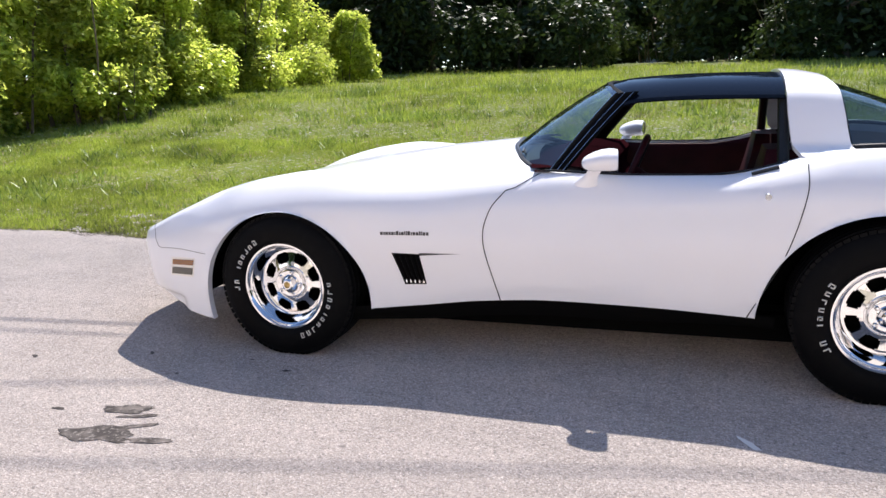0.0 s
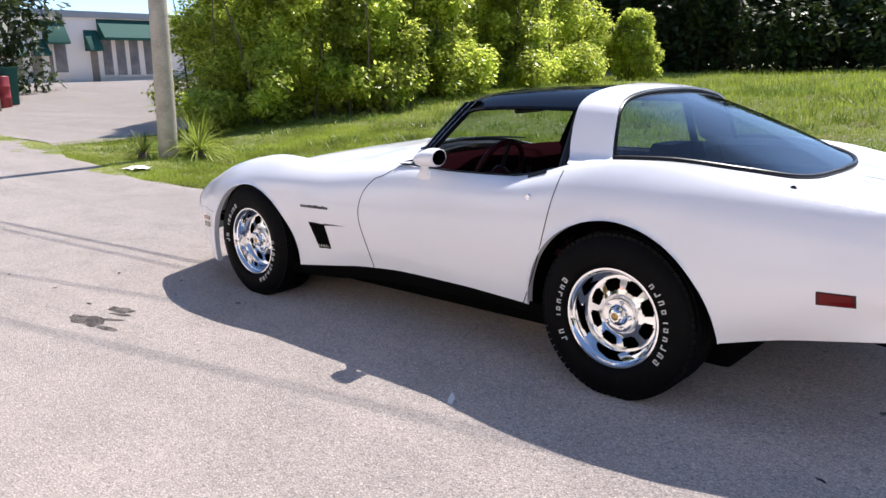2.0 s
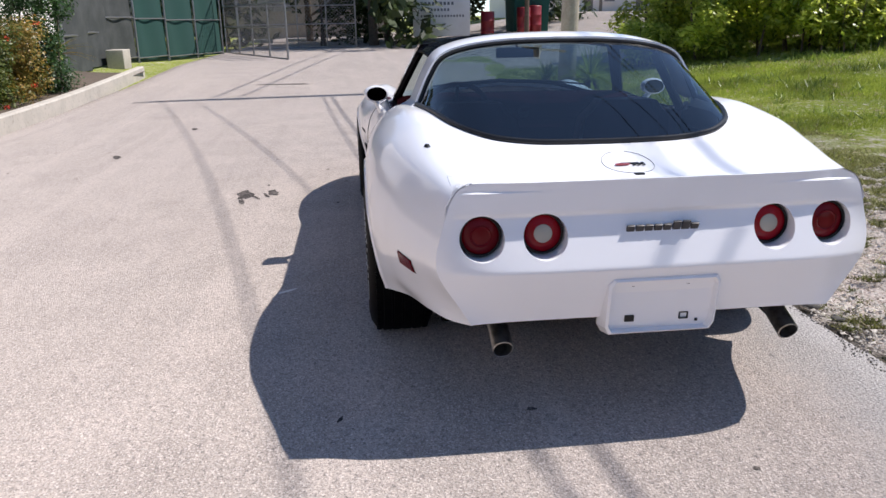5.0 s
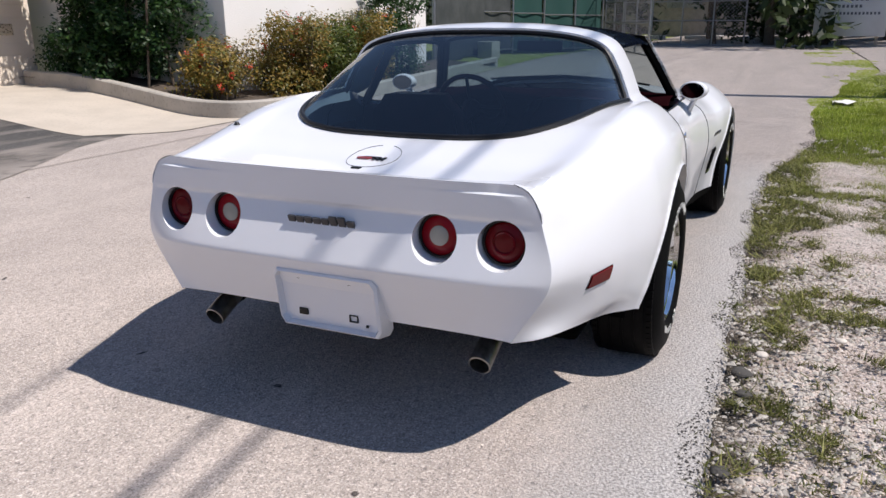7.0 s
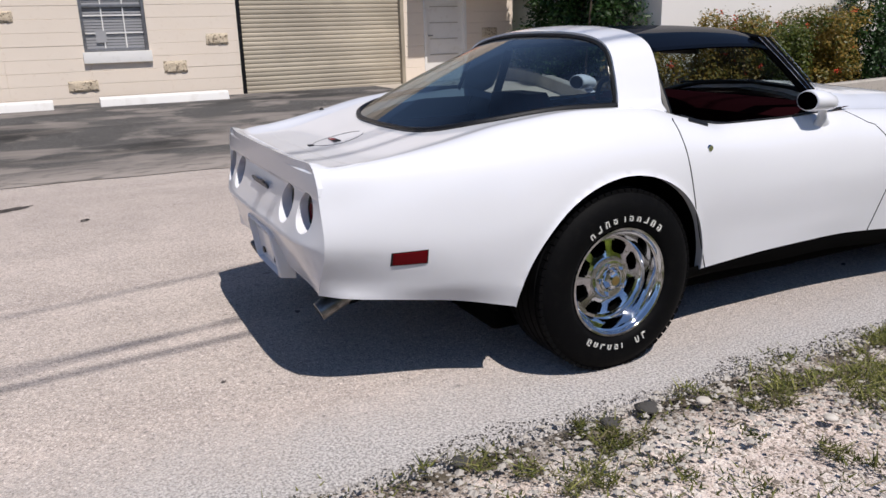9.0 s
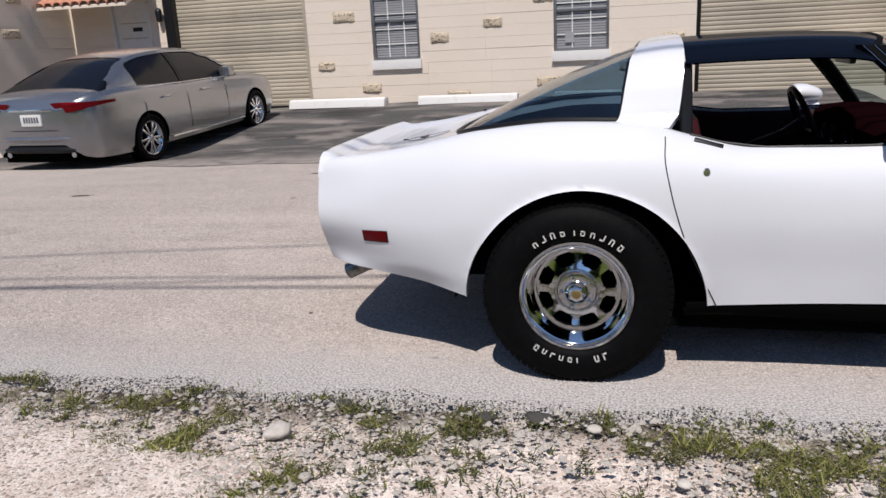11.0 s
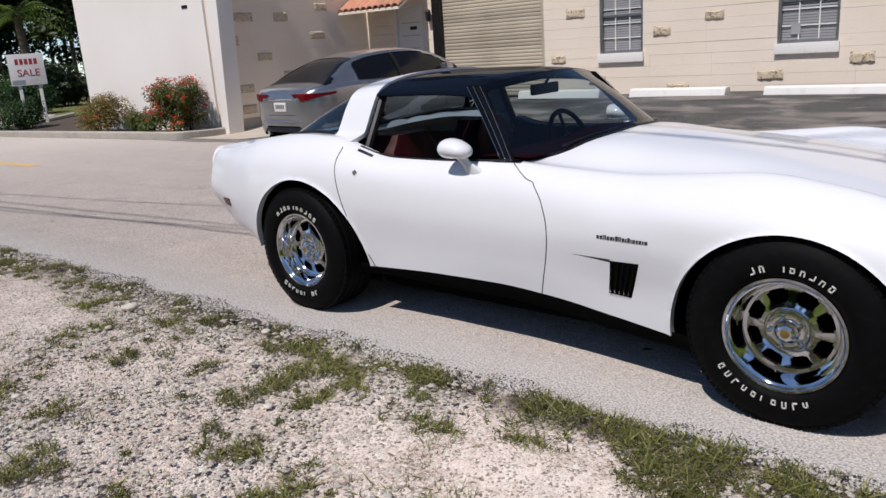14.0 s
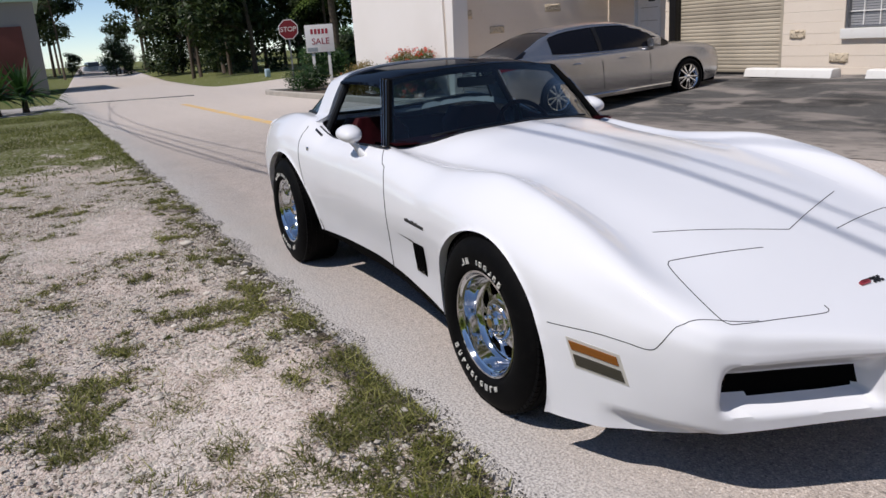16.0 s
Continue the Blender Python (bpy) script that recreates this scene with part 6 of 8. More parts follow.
kerb("kerb_west", [(-15.0, -5.95), (-12.0, -5.75), (-9.0, -5.58), (-6.2, -5.5), (-5.2, -5.5), (-4.72, -5.75), (-4.7, -6.4), (-5.0, -8.5), (-5.45, -10.9)], "grey concrete kerb round the hedge bed", 0.24)
kerb("kerb_east", [(12.55, -6.3), (12.5, -5.6), (12.7, -5.3), (14.0, -5.2), (18.0, -5.05), (22.6, -4.95), (23.6, -5.2), (24.0, -6.0), (24.0, -8.5)], "grey concrete kerb round the shrub bed", 0.16)
SOIL = material("bed_soil", (0.10, 0.075, 0.055), 0.95, spots=((20, 0.45, 0.7, (0.05, 0.04, 0.03), 0.8),), bump=0.01, bump_scale=25)
tagged(link(grid([[(x, y, ground_z(x, y) + 0.13) for y in np.linspace(-7.3, -5.68, 6)] for x in np.linspace(-14.8, -4.9, 20)]), "planter_bed_west", SOIL), "dark soil bed under the hedge", kind="structure")
tagged(link(grid([[(x, y, ground_z(x, y) + 0.14) for y in np.linspace(-11, -7.2, 8)] for x in np.linspace(-6.1, -5.2, 5)]), "planter_bed_side", SOIL), "dark soil bed under the shrubs", kind="structure")
tagged(link(grid([[(x, y, ground_z(x, y) + 0.09) for y in np.linspace(-8.5 if x > 18.4 else -6.4, -5.3, 5)] for x in np.linspace(12.7, 23.9, 24)]), "planter_bed_east", SOIL), "soil bed beside the white building", kind="structure")


# ---- plants ----
def leaf_mesh(name, centers, normals, sizes, mat, seed, aspect=0.45, droop=0.3):
    """Many pointed leaves, each a folded quad of its own."""
    r = np.random.RandomState(seed)
    n = len(centers)
    nrm = normals + r.normal(0, 0.45, (n, 3))
    nrm /= np.linalg.norm(nrm, axis=1, keepdims=True) + 1e-9
    tip = r.normal(0, 1, (n, 3))
    tip[:, 2] -= droop
    tip -= (tip * nrm).sum(1, keepdims=True) * nrm
    tip /= np.linalg.norm(tip, axis=1, keepdims=True) + 1e-9
    side = np.cross(nrm, tip)
    s = sizes[:, None]
    a = centers - tip * s * 0.5
    c = centers + tip * s * 0.5
    b = centers + side * s * aspect * 0.5 - nrm * s * 0.06
    d = centers - side * s * aspect * 0.5 - nrm * s * 0.06
    verts = np.stack([a, b, c, d], 1).reshape(-1, 3)
    me = bpy.data.meshes.new(name)
    me.vertices.add(4 * n)
    me.vertices.foreach_set("co", verts.ravel())
    me.loops.add(4 * n)
    me.loops.foreach_set("vertex_index", np.arange(4 * n, dtype=np.int32))
    me.polygons.add(n)
    me.polygons.foreach_set("loop_start", np.arange(0, 4 * n, 4, dtype=np.int32))
    me.update(calc_edges=True)
    me.materials.append(mat)
    return me


def blob_points(n, seed, lumps, inner=0.55):
    """Points near the skin of a heap of lumps (x, y, z, r) with their outward ways."""
    r = np.random.RandomState(seed)
    lumps = np.array(lumps, float)
    w = lumps[:, 3] ** 2
    pick = r.choice(len(lumps), n, p=w / w.sum())
    d = r.normal(0, 1, (n, 3))
    d /= np.linalg.norm(d, axis=1, keepdims=True)
    depth = 1 - inner * r.rand(n) ** 2.2
    bump = 1 + 0.22 * np.sin(d[:, 0] * 7 + pick) * np.sin(d[:, 1] * 6 + 2 * pick) * np.sin(d[:, 2] * 5 + 1) + 0.13 * r.normal(0, 1, n)
    rad = lumps[pick, 3] * depth * bump
    c = lumps[pick, :3] + d * rad[:, None] * np.array([1, 1, 0.95])
    keep = c[:, 2] > 0.02
    # drop what lies deep inside another lump
    for k in range(len(lumps)):
        far = np.linalg.norm(c - lumps[k, :3], axis=1)
        keep &= (far > lumps[k, 3] * 0.42)
    nrm = d * 0.55 + np.array([0, 0.25, 0.75])
    return c[keep], nrm[keep]


def heap(seed, w, d, h, count, r0, r1, slim=0.6):
    """Lumps that fill a shrub of that width, depth and height."""
    r = random.Random(seed)
    out = []
    for _ in range(count):
        rad = r.uniform(r0, r1)
        z = r.uniform(rad * 0.6, max(rad * 0.7, h - rad))
        taper = 1 - slim * (z / h) ** (2 if slim < 0.8 else 1.3)
        out.append((r.uniform(-1, 1) * (w / 2 - rad * 0.7) * taper, r.uniform(-1, 1) * (d / 2 - rad * 0.7) * taper, z, rad))
    return out


def stems(seed, w, d, h, count, r=0.03):
    q = random.Random(seed)
    bm = bmesh.new()
    for _ in range(count):
        x, y = q.uniform(-0.25, 0.25) * w, q.uniform(-0.25, 0.25) * d
        ex, ey = x + q.uniform(-0.25, 0.25) * w, y + q.uniform(-0.25, 0.25) * d
        add_tube(bm, [(x, y, -0.15), (x * 0.6 + ex * 0.4 + q.uniform(-0.1, 0.1), y * 0.6 + ey * 0.4, h * 0.45), (ex, ey, h * 0.85)], [r, r * 0.7, r * 0.3], 6)
    return bm


def shrub(name, at, size, leaves, leaf, mat, seed, label, category="shrub", lumps=14, lump=(0.25, 0.45), flowers=0, group="", flower_size=0.05, slim=0.6):
    w, d, h = size
    x, y = at
    ob = empty(name, pose(x, y, ground_z(x, y) + (0.1 if y < -5 else 0.0), 0, 0, 0), label, category, group)
    part("woody_base", stems(seed, w, d, h, 7, 0.012 + 0.004 * h), BARK, ob)
    hp = heap(seed, w, d, h, lumps, lump[0] * min(w, d, h), lump[1] * min(w, d, h), slim)
    c, nrm = blob_points(leaves, seed, hp)
    r = np.random.RandomState(seed + 1)
    me = leaf_mesh("foliage", c, nrm, leaf * r.uniform(0.6, 1.35, len(c)), mat, seed)
    f = new("foliage", me)
    f.parent = ob
    if flowers:
        c, nrm = blob_points(flowers * 6, seed + 5, hp, 0.05)
        pick = r.choice(len(c), min(flowers, len(c)), replace=False)
        cc = np.repeat(c[pick], 14, axis=0) + r.normal(0, flower_size * 0.6, (len(pick) * 14, 3))
        nn = np.repeat(nrm[pick], 14, axis=0)
        fl = new("flowers", leaf_mesh("flowers", cc + nn * 0.03, nn, flower_size * r.uniform(0.6, 1.1, len(cc)), FLOWER, seed + 9, 0.8))
        fl.parent = ob
        tagged(fl, "small red flower heads among the leaves", kind="stuff")
    return ob


# sunlit thicket beside the field
thicket = [(-12.6, 7.6, 3.6, 3.4, 4.2), (-12.2, 10.6, 4.0, 3.6, 4.3), (-13.2, 13.6, 4.2, 3.8, 4.9), (-12.6, 16.6, 3.6, 3.4, 4.6), (-13.4, 20.0, 4.2, 4.0, 5.0), (-11.9, 22.8, 2.8, 2.6, 2.6),
           (-14.4, 7.3, 3.4, 3.0, 4.4), (-15.9, 8.4, 2.6, 2.8, 4.6), (-11.6, 9.1, 2.4, 2.4, 3.3), (-11.7, 12.1, 2.6, 2.6, 3.8), (-12.0, 15.1, 2.8, 2.6, 3.7),
           (-15.4, 9.4, 3.4, 3.2, 5.0), (-16.4, 12.5, 4.4, 4.2, 6.4), (-17.2, 16.5, 5.0, 4.6, 7.0), (-17.0, 21.0, 5.0, 4.8, 6.6)]
for k, (x, y, w, d, h) in enumerate(thicket):
    shrub("thicket_bush", (x, y), (w, d, h), (23000 if k < 6 else 15000) if k < 11 else 10000, 0.145 if k < 11 else 0.21, LEAF_SUN, 20 + k, "dense sunlit bush of small bright leaves", "bush", 84, (0.06, 0.16), 0, "thicket bushes", 0.05, 0.85)
for k, (x, y, w, d, h) in enumerate([(-11.0, 9.4, 2.0, 1.6, 1.2), (-11.2, 12.4, 2.2, 1.8, 1.4), (-11.2, 15.2, 2.2, 1.8, 1.3), (-11.4, 18.4, 2.4, 1.8, 1.5), (-12.5, 5.6, 1.6, 1.3, 1.0)]):
    shrub("low_bush", (x, y), (w, d, h), 5000, 0.13, LEAF_SUN, 50 + k, "low leafy bush at the thicket's foot", "bush", 14, (0.25, 0.4), 0, "low bushes")


# the dark wood round the field
def tree(name, seed, h, spread, trunk_r, label, leaves=9000, leaf=0.32, mat=LEAF_DARK, low=0.25, lumps=26):
    q = random.Random(seed)
    ob = empty(name, pose(0, 0, 0), label, "tree", "wood trees")
    bm = bmesh.new()
    top = [(0, 0, -0.3), (q.uniform(-0.2, 0.2), q.uniform(-0.2, 0.2), h * 0.35), (q.uniform(-0.5, 0.5), q.uniform(-0.5, 0.5), h * 0.7), (q.uniform(-0.6, 0.6), q.uniform(-0.6, 0.6), h * 0.95)]
    add_tube(bm, top, [trunk_r, trunk_r * 0.75, trunk_r * 0.45, trunk_r * 0.12], 9)
    part("trunk", bm, BARK, ob)
    ends = []
    limb_bm = bmesh.new()
    for k in range(9):
        z = h * q.uniform(low + 0.05, 0.85)
        a = q.uniform(0, 2 * math.pi)
        reach = spread * q.uniform(0.5, 1.0) * (1.1 - 0.6 * z / h)
        e = (reach * math.cos(a), reach * math.sin(a), z + reach * q.uniform(0.2, 0.6))
        add_tube(limb_bm, [(0, 0, z), (e[0] * 0.5, e[1] * 0.5, z + (e[2] - z) * 0.6), e], [trunk_r * 0.35, trunk_r * 0.2, trunk_r * 0.06], 6)
        ends.append(e)
    part("branching", limb_bm, BARK, ob)
    hp = []
    for k in range(lumps):
        e = ends[k % len(ends)]
        rad = spread * q.uniform(0.20, 0.38)
        hp.append((e[0] + q.uniform(-0.3, 0.3) * spread, e[1] + q.uniform(-0.3, 0.3) * spread, min(h - rad * 0.6, max(low * h, e[2] + q.uniform(-0.15, 0.15) * h)), rad))
    c, nrm = blob_points(leaves, seed, hp, 0.8)
    r = np.random.RandomState(seed)
    f = new("crown", leaf_mesh("crown", c, nrm, leaf * r.uniform(0.6, 1.4, len(c)), mat, seed))
    f.parent = ob
    return ob


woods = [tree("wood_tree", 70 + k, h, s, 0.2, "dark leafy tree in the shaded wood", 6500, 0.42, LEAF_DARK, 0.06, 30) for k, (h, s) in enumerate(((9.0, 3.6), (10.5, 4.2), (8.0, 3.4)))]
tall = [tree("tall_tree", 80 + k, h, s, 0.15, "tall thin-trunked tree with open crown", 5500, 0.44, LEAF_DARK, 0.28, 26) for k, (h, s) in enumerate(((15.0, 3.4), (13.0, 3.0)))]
wrng = random.Random(12)
spots = []
for x in np.arange(-24, 46, 4.2):
    if not (-3.4 < x < 1.2):
        spots.append((x + wrng.uniform(-1, 1), 33 + 0.16 * max(0, x) + wrng.uniform(-2, 2) + 6 * ease(-8, -20, x) * 0))
    if not (-4.6 < x < 1.0):
        spots.append((x + wrng.uniform(-1, 1), 40 + wrng.uniform(-2, 2)))
for y in np.arange(24, 34, 4):
    spots.append((-20 + wrng.uniform(-1, 1), y))
    spots.append((-25 + wrng.uniform(-1, 1), y))
for x, y in ((-31, 2.2), (-31, -2.0), (-34, 1.0), (-36, -7), (-38, 4), (-31, -9.5), (-40, -3), (-42, -12), (-38, -16), (-30, -16), (-33.5, 4.6), (-30.2, 0.2), (-36.5, 8.2)):
    spots.append((x, y))
for k, (x, y) in enumerate(spots):
    src = woods[k % 3]
    m = pose(x, y, ground_z(x, y) - 0.1, 0, 0, wrng.uniform(0, 360))
    s = wrng.uniform(0.8, 1.2)
    if k < 3:
        src.matrix_world = m
    else:
        o = copy_thing(src, m)
        o.scale = (s, s, s * wrng.uniform(0.9, 1.2))
fars = []
for k in range(26):
    fars.append((wrng.uniform(48, 75), wrng.uniform(-26, -7.5)))
for k in range(10):
    fars.append((wrng.uniform(80, 120), wrng.uniform(-4, 14)))
for x, y in ((52, 18), (60, 24), (44, 22), (30, -22), (24, -26), (34, -17), (40, -24), (28, -14.5)):
    fars.append((x, y))
for k, (x, y) in enumerate(fars):
    src = (tall + tall + [woods[0]])[k % 5]
    m = pose(x, y, ground_z(x, y) - 0.1, 0, 0, wrng.uniform(0, 360))
    if k < 2:
        src.matrix_world = m
    else:
        o = copy_thing(src, m)
        if -0.112 < (y - 2.2) / (x + 3) < -0.04 and x > 45:
            o.scale = (0.4, 0.4, 0.32)
for k in range(18):
    x, y = wrng.uniform(85, 135), wrng.uniform(-26, 4)
    o = copy_thing((tall + tall + [woods[1]])[k % 5], pose(x, y, ground_z(x, y) - 0.1, 0, 0, wrng.uniform(0, 360)))
    o.scale = (1.3, 1.3, wrng.uniform(1.1, 1.5))
    if -0.112 < (y - 2.2) / (x + 3) < -0.04:
        o.scale = (0.5, 0.5, 0.36)
o = copy_thing(tall[1], pose(-29.5, 6.8, ground_z(-29.5, 6.8) - 0.1, 0, 0, 40))
o.scale = (0.75, 0.75, 0.7)
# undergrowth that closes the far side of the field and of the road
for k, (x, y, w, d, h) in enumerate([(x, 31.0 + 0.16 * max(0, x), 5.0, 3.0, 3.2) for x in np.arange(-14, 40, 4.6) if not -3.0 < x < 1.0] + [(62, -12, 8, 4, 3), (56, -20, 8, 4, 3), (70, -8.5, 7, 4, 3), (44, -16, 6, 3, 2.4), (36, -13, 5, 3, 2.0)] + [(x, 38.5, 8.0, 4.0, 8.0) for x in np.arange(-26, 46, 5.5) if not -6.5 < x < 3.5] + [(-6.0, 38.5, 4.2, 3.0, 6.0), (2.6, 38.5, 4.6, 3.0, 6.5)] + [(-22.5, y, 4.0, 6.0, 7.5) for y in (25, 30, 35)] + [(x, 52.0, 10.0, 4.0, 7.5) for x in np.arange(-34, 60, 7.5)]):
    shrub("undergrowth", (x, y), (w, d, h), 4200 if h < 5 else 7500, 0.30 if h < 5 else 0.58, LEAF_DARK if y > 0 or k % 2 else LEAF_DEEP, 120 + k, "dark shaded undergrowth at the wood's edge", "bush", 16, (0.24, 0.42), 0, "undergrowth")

# a house glimpsed through the gap in the wood
house = empty("distant_house", pose(-2.2, 62, ground_z(-2.2, 62)), "grey house far behind the trees", "house")
part("wall", box((-2.4, 0, -0.3), (2.6, 6, 2.9), 0.02), GREY_HOUSE, house, smooth=False)
part("roof", prism([(-0.5, 2.85), (6.5, 2.85), (3.0, 4.6)], 0, -2.8, 3.0), BARK, house, "dark shingle roof", smooth=False)
for x in (-1.5, 1.0):
    part("window", box((x, -0.05, 0.9), (x + 0.9, 0.02, 2.0), 0.01), WINDOW_DARK, house, "dark window")
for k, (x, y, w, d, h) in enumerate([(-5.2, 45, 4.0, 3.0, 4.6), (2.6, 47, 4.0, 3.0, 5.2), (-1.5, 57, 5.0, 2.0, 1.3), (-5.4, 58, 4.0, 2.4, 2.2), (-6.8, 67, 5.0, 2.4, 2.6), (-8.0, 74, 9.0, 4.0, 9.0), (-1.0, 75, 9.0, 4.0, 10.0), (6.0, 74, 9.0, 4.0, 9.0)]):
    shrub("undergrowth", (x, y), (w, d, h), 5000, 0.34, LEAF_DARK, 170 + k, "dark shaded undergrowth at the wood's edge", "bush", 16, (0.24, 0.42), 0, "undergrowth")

# hedges and shrubs in the beds
for k, x in enumerate((-6.95, -8.05, -9.15)):
    shrub("hedge_shrub", (x, -6.5), (1.5, 1.2, 1.42), 11000, 0.065, LEAF_CROTON if k != 1 else LEAF_HEDGE, 200 + k, "clipped green and copper hedge shrub with red flowers", "hedge", 46, (0.16, 0.26), 16, "hedge shrubs", 0.04, 0.0)
shrub("round_shrub", (-10.5, -6.5), (1.5, 1.3, 2.2), 18000, 0.065, LEAF_DEEP, 210, "tall deep green shrub at the hedge's end", "shrub", 40, (0.16, 0.3), 0, "", 0.05, 0.1)
shrub("ixora_shrub", (-5.55, -6.95), (1.3, 1.2, 1.0), 8000, 0.06, LEAF_CROTON, 211, "low shrub with orange-red flower heads", "shrub", 16, (0.25, 0.4), 22, "ixora shrubs", 0.045)
shrub("large_shrub", (-5.75, -8.7), (1.7, 2.6, 3.0), 34000, 0.085, LEAF_DEEP, 212, "large dark green shrub against the building", "shrub", 75, (0.13, 0.25), 0, "", 0.05, 0.0)
shrub("low_hedge", (-5.75, -10.2), (1.0, 1.3, 1.0), 7000, 0.06, LEAF_DEEP, 213, "low dark clipped hedge by the walk", "hedge", 14, (0.28, 0.42))
shrub("ixora_shrub", (13.3, -5.75), (1.5, 1.0, 1.2), 13000, 0.055, LEAF_HEDGE, 214, "clipped shrub covered in red flowers", "shrub", 50, (0.15, 0.25), 190, "ixora shrubs", 0.05, 0.0)
shrub("flowering_weeds", (14.6, -5.7), (1.7, 0.7, 0.55), 2600, 0.07, LEAF_HEDGE, 215, "loose pale flowering weeds in the bed", "plant", 10, (0.3, 0.5), 6, "", 0.03)
shrub("brown_shrub", (16.6, -5.8), (1.4, 1.0, 1.0), 9000, 0.055, LEAF_CROTON, 216, "small clipped coppery shrub in the bed", "shrub", 40, (0.17, 0.28), 12, "", 0.04, 0.0)
shrub("green_shrub", (22.3, -6.0), (1.6, 1.4, 0.95), 6000, 0.08, LEAF_DEEP, 217, "dark green shrub beside the sale sign", "shrub", 14, (0.28, 0.42))
shrub("green_shrub", (29.5, -9.0), (3.4, 2.2, 1.4), 7000, 0.12, LEAF_DEEP, 218, "dark clipped hedge behind the stop sign", "shrub", 14, (0.28, 0.42))


def fronds(name, at, count, length, rise, mat, seed, label, width=0.05, category="palm", droop=0.45):
    """A tuft of long arching blades from one crown."""
    q = random.Random(seed)
    x, y = at
    ob = empty(name, pose(x, y, ground_z(x, y)), label, category)
    bm = bmesh.new()
    for k in range(count):
        a, up = q.uniform(0, 2 * math.pi), q.uniform(0.15, 1.35)
        ln = length * q.uniform(0.6, 1.1)
        way = Vector((math.cos(a) * math.cos(up), math.sin(a) * math.cos(up), math.sin(up)))
        side = Vector((-math.sin(a), math.cos(a), 0))
        rows = []
        for t in np.linspace(0, 1, 6):
            p = way * ln * t + Vector((0, 0, rise - droop * ln * t * t * math.cos(up)))
            wd = width * (0.6 + 1.2 * t * (1 - t) * 2) * (1 - 0.85 * t)
            rows.append([tuple(p - side * wd), tuple(p + Vector((0, 0, -wd * 0.4))), tuple(p + side * wd)])
        add_grid(bm, rows)
    part("fronds", bm, mat, ob)
    part("crown_base", lathe([(0.0, rise + 0.1), (0.08, rise), (0.12, 0.0), (0.1, -0.1)], 10), BARK, ob)
    return ob


fronds("palmetto", (-9.15, 3.35), 110, 1.05, 0.12, GRASS, 301, "arching green palmetto fronds beside the pole", 0.016, "palm", 0.8)
fronds("palmetto", (-9.95, 2.75), 70, 0.7, 0.08, LEAF_HEDGE, 302, "small drooping palmetto tuft beside the pole", 0.016, "palm", 0.8)
fronds("palmetto", (-9.75, 3.55), 60, 0.9, 0.1, GRASS, 305, "drooping green palmetto behind the pole", 0.016, "palm", 0.7)
fronds("spiky_plant", (-11.9, -6.7), 70, 0.85, 0.7, LEAF_CROTON, 303, "spiky reddish plant at the bed's end", 0.025, "plant")
for k, (x, y) in enumerate(((25.0, 3.4), (26.2, 2.6), (27.0, 4.6))):
    fronds("palmetto", (x, y), 60, 1.7, 0.5, LEAF_DEEP, 304 + k, "large dark palmetto at the street corner", 0.10)
palm = empty("palm_tree", pose(34, -11.5, ground_z(34, -11.5)), "tall green palm behind the sale sign", "palm")
part("trunk", tube([(0, 0, -0.2), (0.1, 0, 2), (0.15, 0.05, 4)], [0.22, 0.18, 0.15], 10), BARK, palm)
bm = bmesh.new()
q = random.Random(9)
for k in range(26):
    a, up = q.uniform(0, 2 * math.pi), q.uniform(-0.2, 1.1)
    for t in np.linspace(0.1, 1, 16):
        p = Vector((math.cos(a) * math.cos(up) * 2.6 * t, math.sin(a) * math.cos(up) * 2.6 * t, 4 + 2.2 * t * math.sin(up) - 1.6 * t * t))
        for s in (-1, 1):
            side = Vector((-math.sin(a) * s, math.cos(a) * s, -0.5)) * 0.45 * (1.1 - t)
            w = Vector((math.cos(a), math.sin(a), 0)) * 0.035
            bm.faces.new([bm.verts.new(p - w), bm.verts.new(p + w), bm.verts.new(p + side + w * 2)])
part("fronds", bm, LEAF_PALM, palm)


# ---- grass, weeds, stones ----
def blades(name, pts, heights, widths, mat, seed, label, lean=0.5):
    """Grass blades, three points each, as one mesh."""
    r = np.random.RandomState(seed)
    n = len(pts)
    a = r.uniform(0, 2 * math.pi, n)
    side = np.stack([np.cos(a), np.sin(a), 0 * a], 1) * widths[:, None] * 0.5
    b = r.uniform(0, 2 * math.pi, n)
    ln = r.uniform(0, lean, n) * heights
    tip = pts + np.stack([np.cos(b) * ln, np.sin(b) * ln, heights], 1)
    verts = np.stack([pts - side, pts + side, tip], 1).reshape(-1, 3)
    me = bpy.data.meshes.new(name)
    me.vertices.add(3 * n)
    me.vertices.foreach_set("co", verts.ravel())
    me.loops.add(3 * n)
    me.loops.foreach_set("vertex_index", np.arange(3 * n, dtype=np.int32))
    me.polygons.add(n)
    me.polygons.foreach_set("loop_start", np.arange(0, 3 * n, 3, dtype=np.int32))
    me.update(calc_edges=True)
    me.materials.append(mat)
    return tagged(new(name, me), label, "grass", kind="stuff")


def land(x, y):
    return np.array([ground_z(a, b) for a, b in zip(x, y)])


gr = np.random.RandomState(5)


def scatter(n, x0, x1, y0, y1, keep):
    x, y = gr.uniform(x0, x1, n), gr.uniform(y0, y1, n)
    ok = np.array([keep(a, b) for a, b in zip(x, y)])
    return x[ok], y[ok]


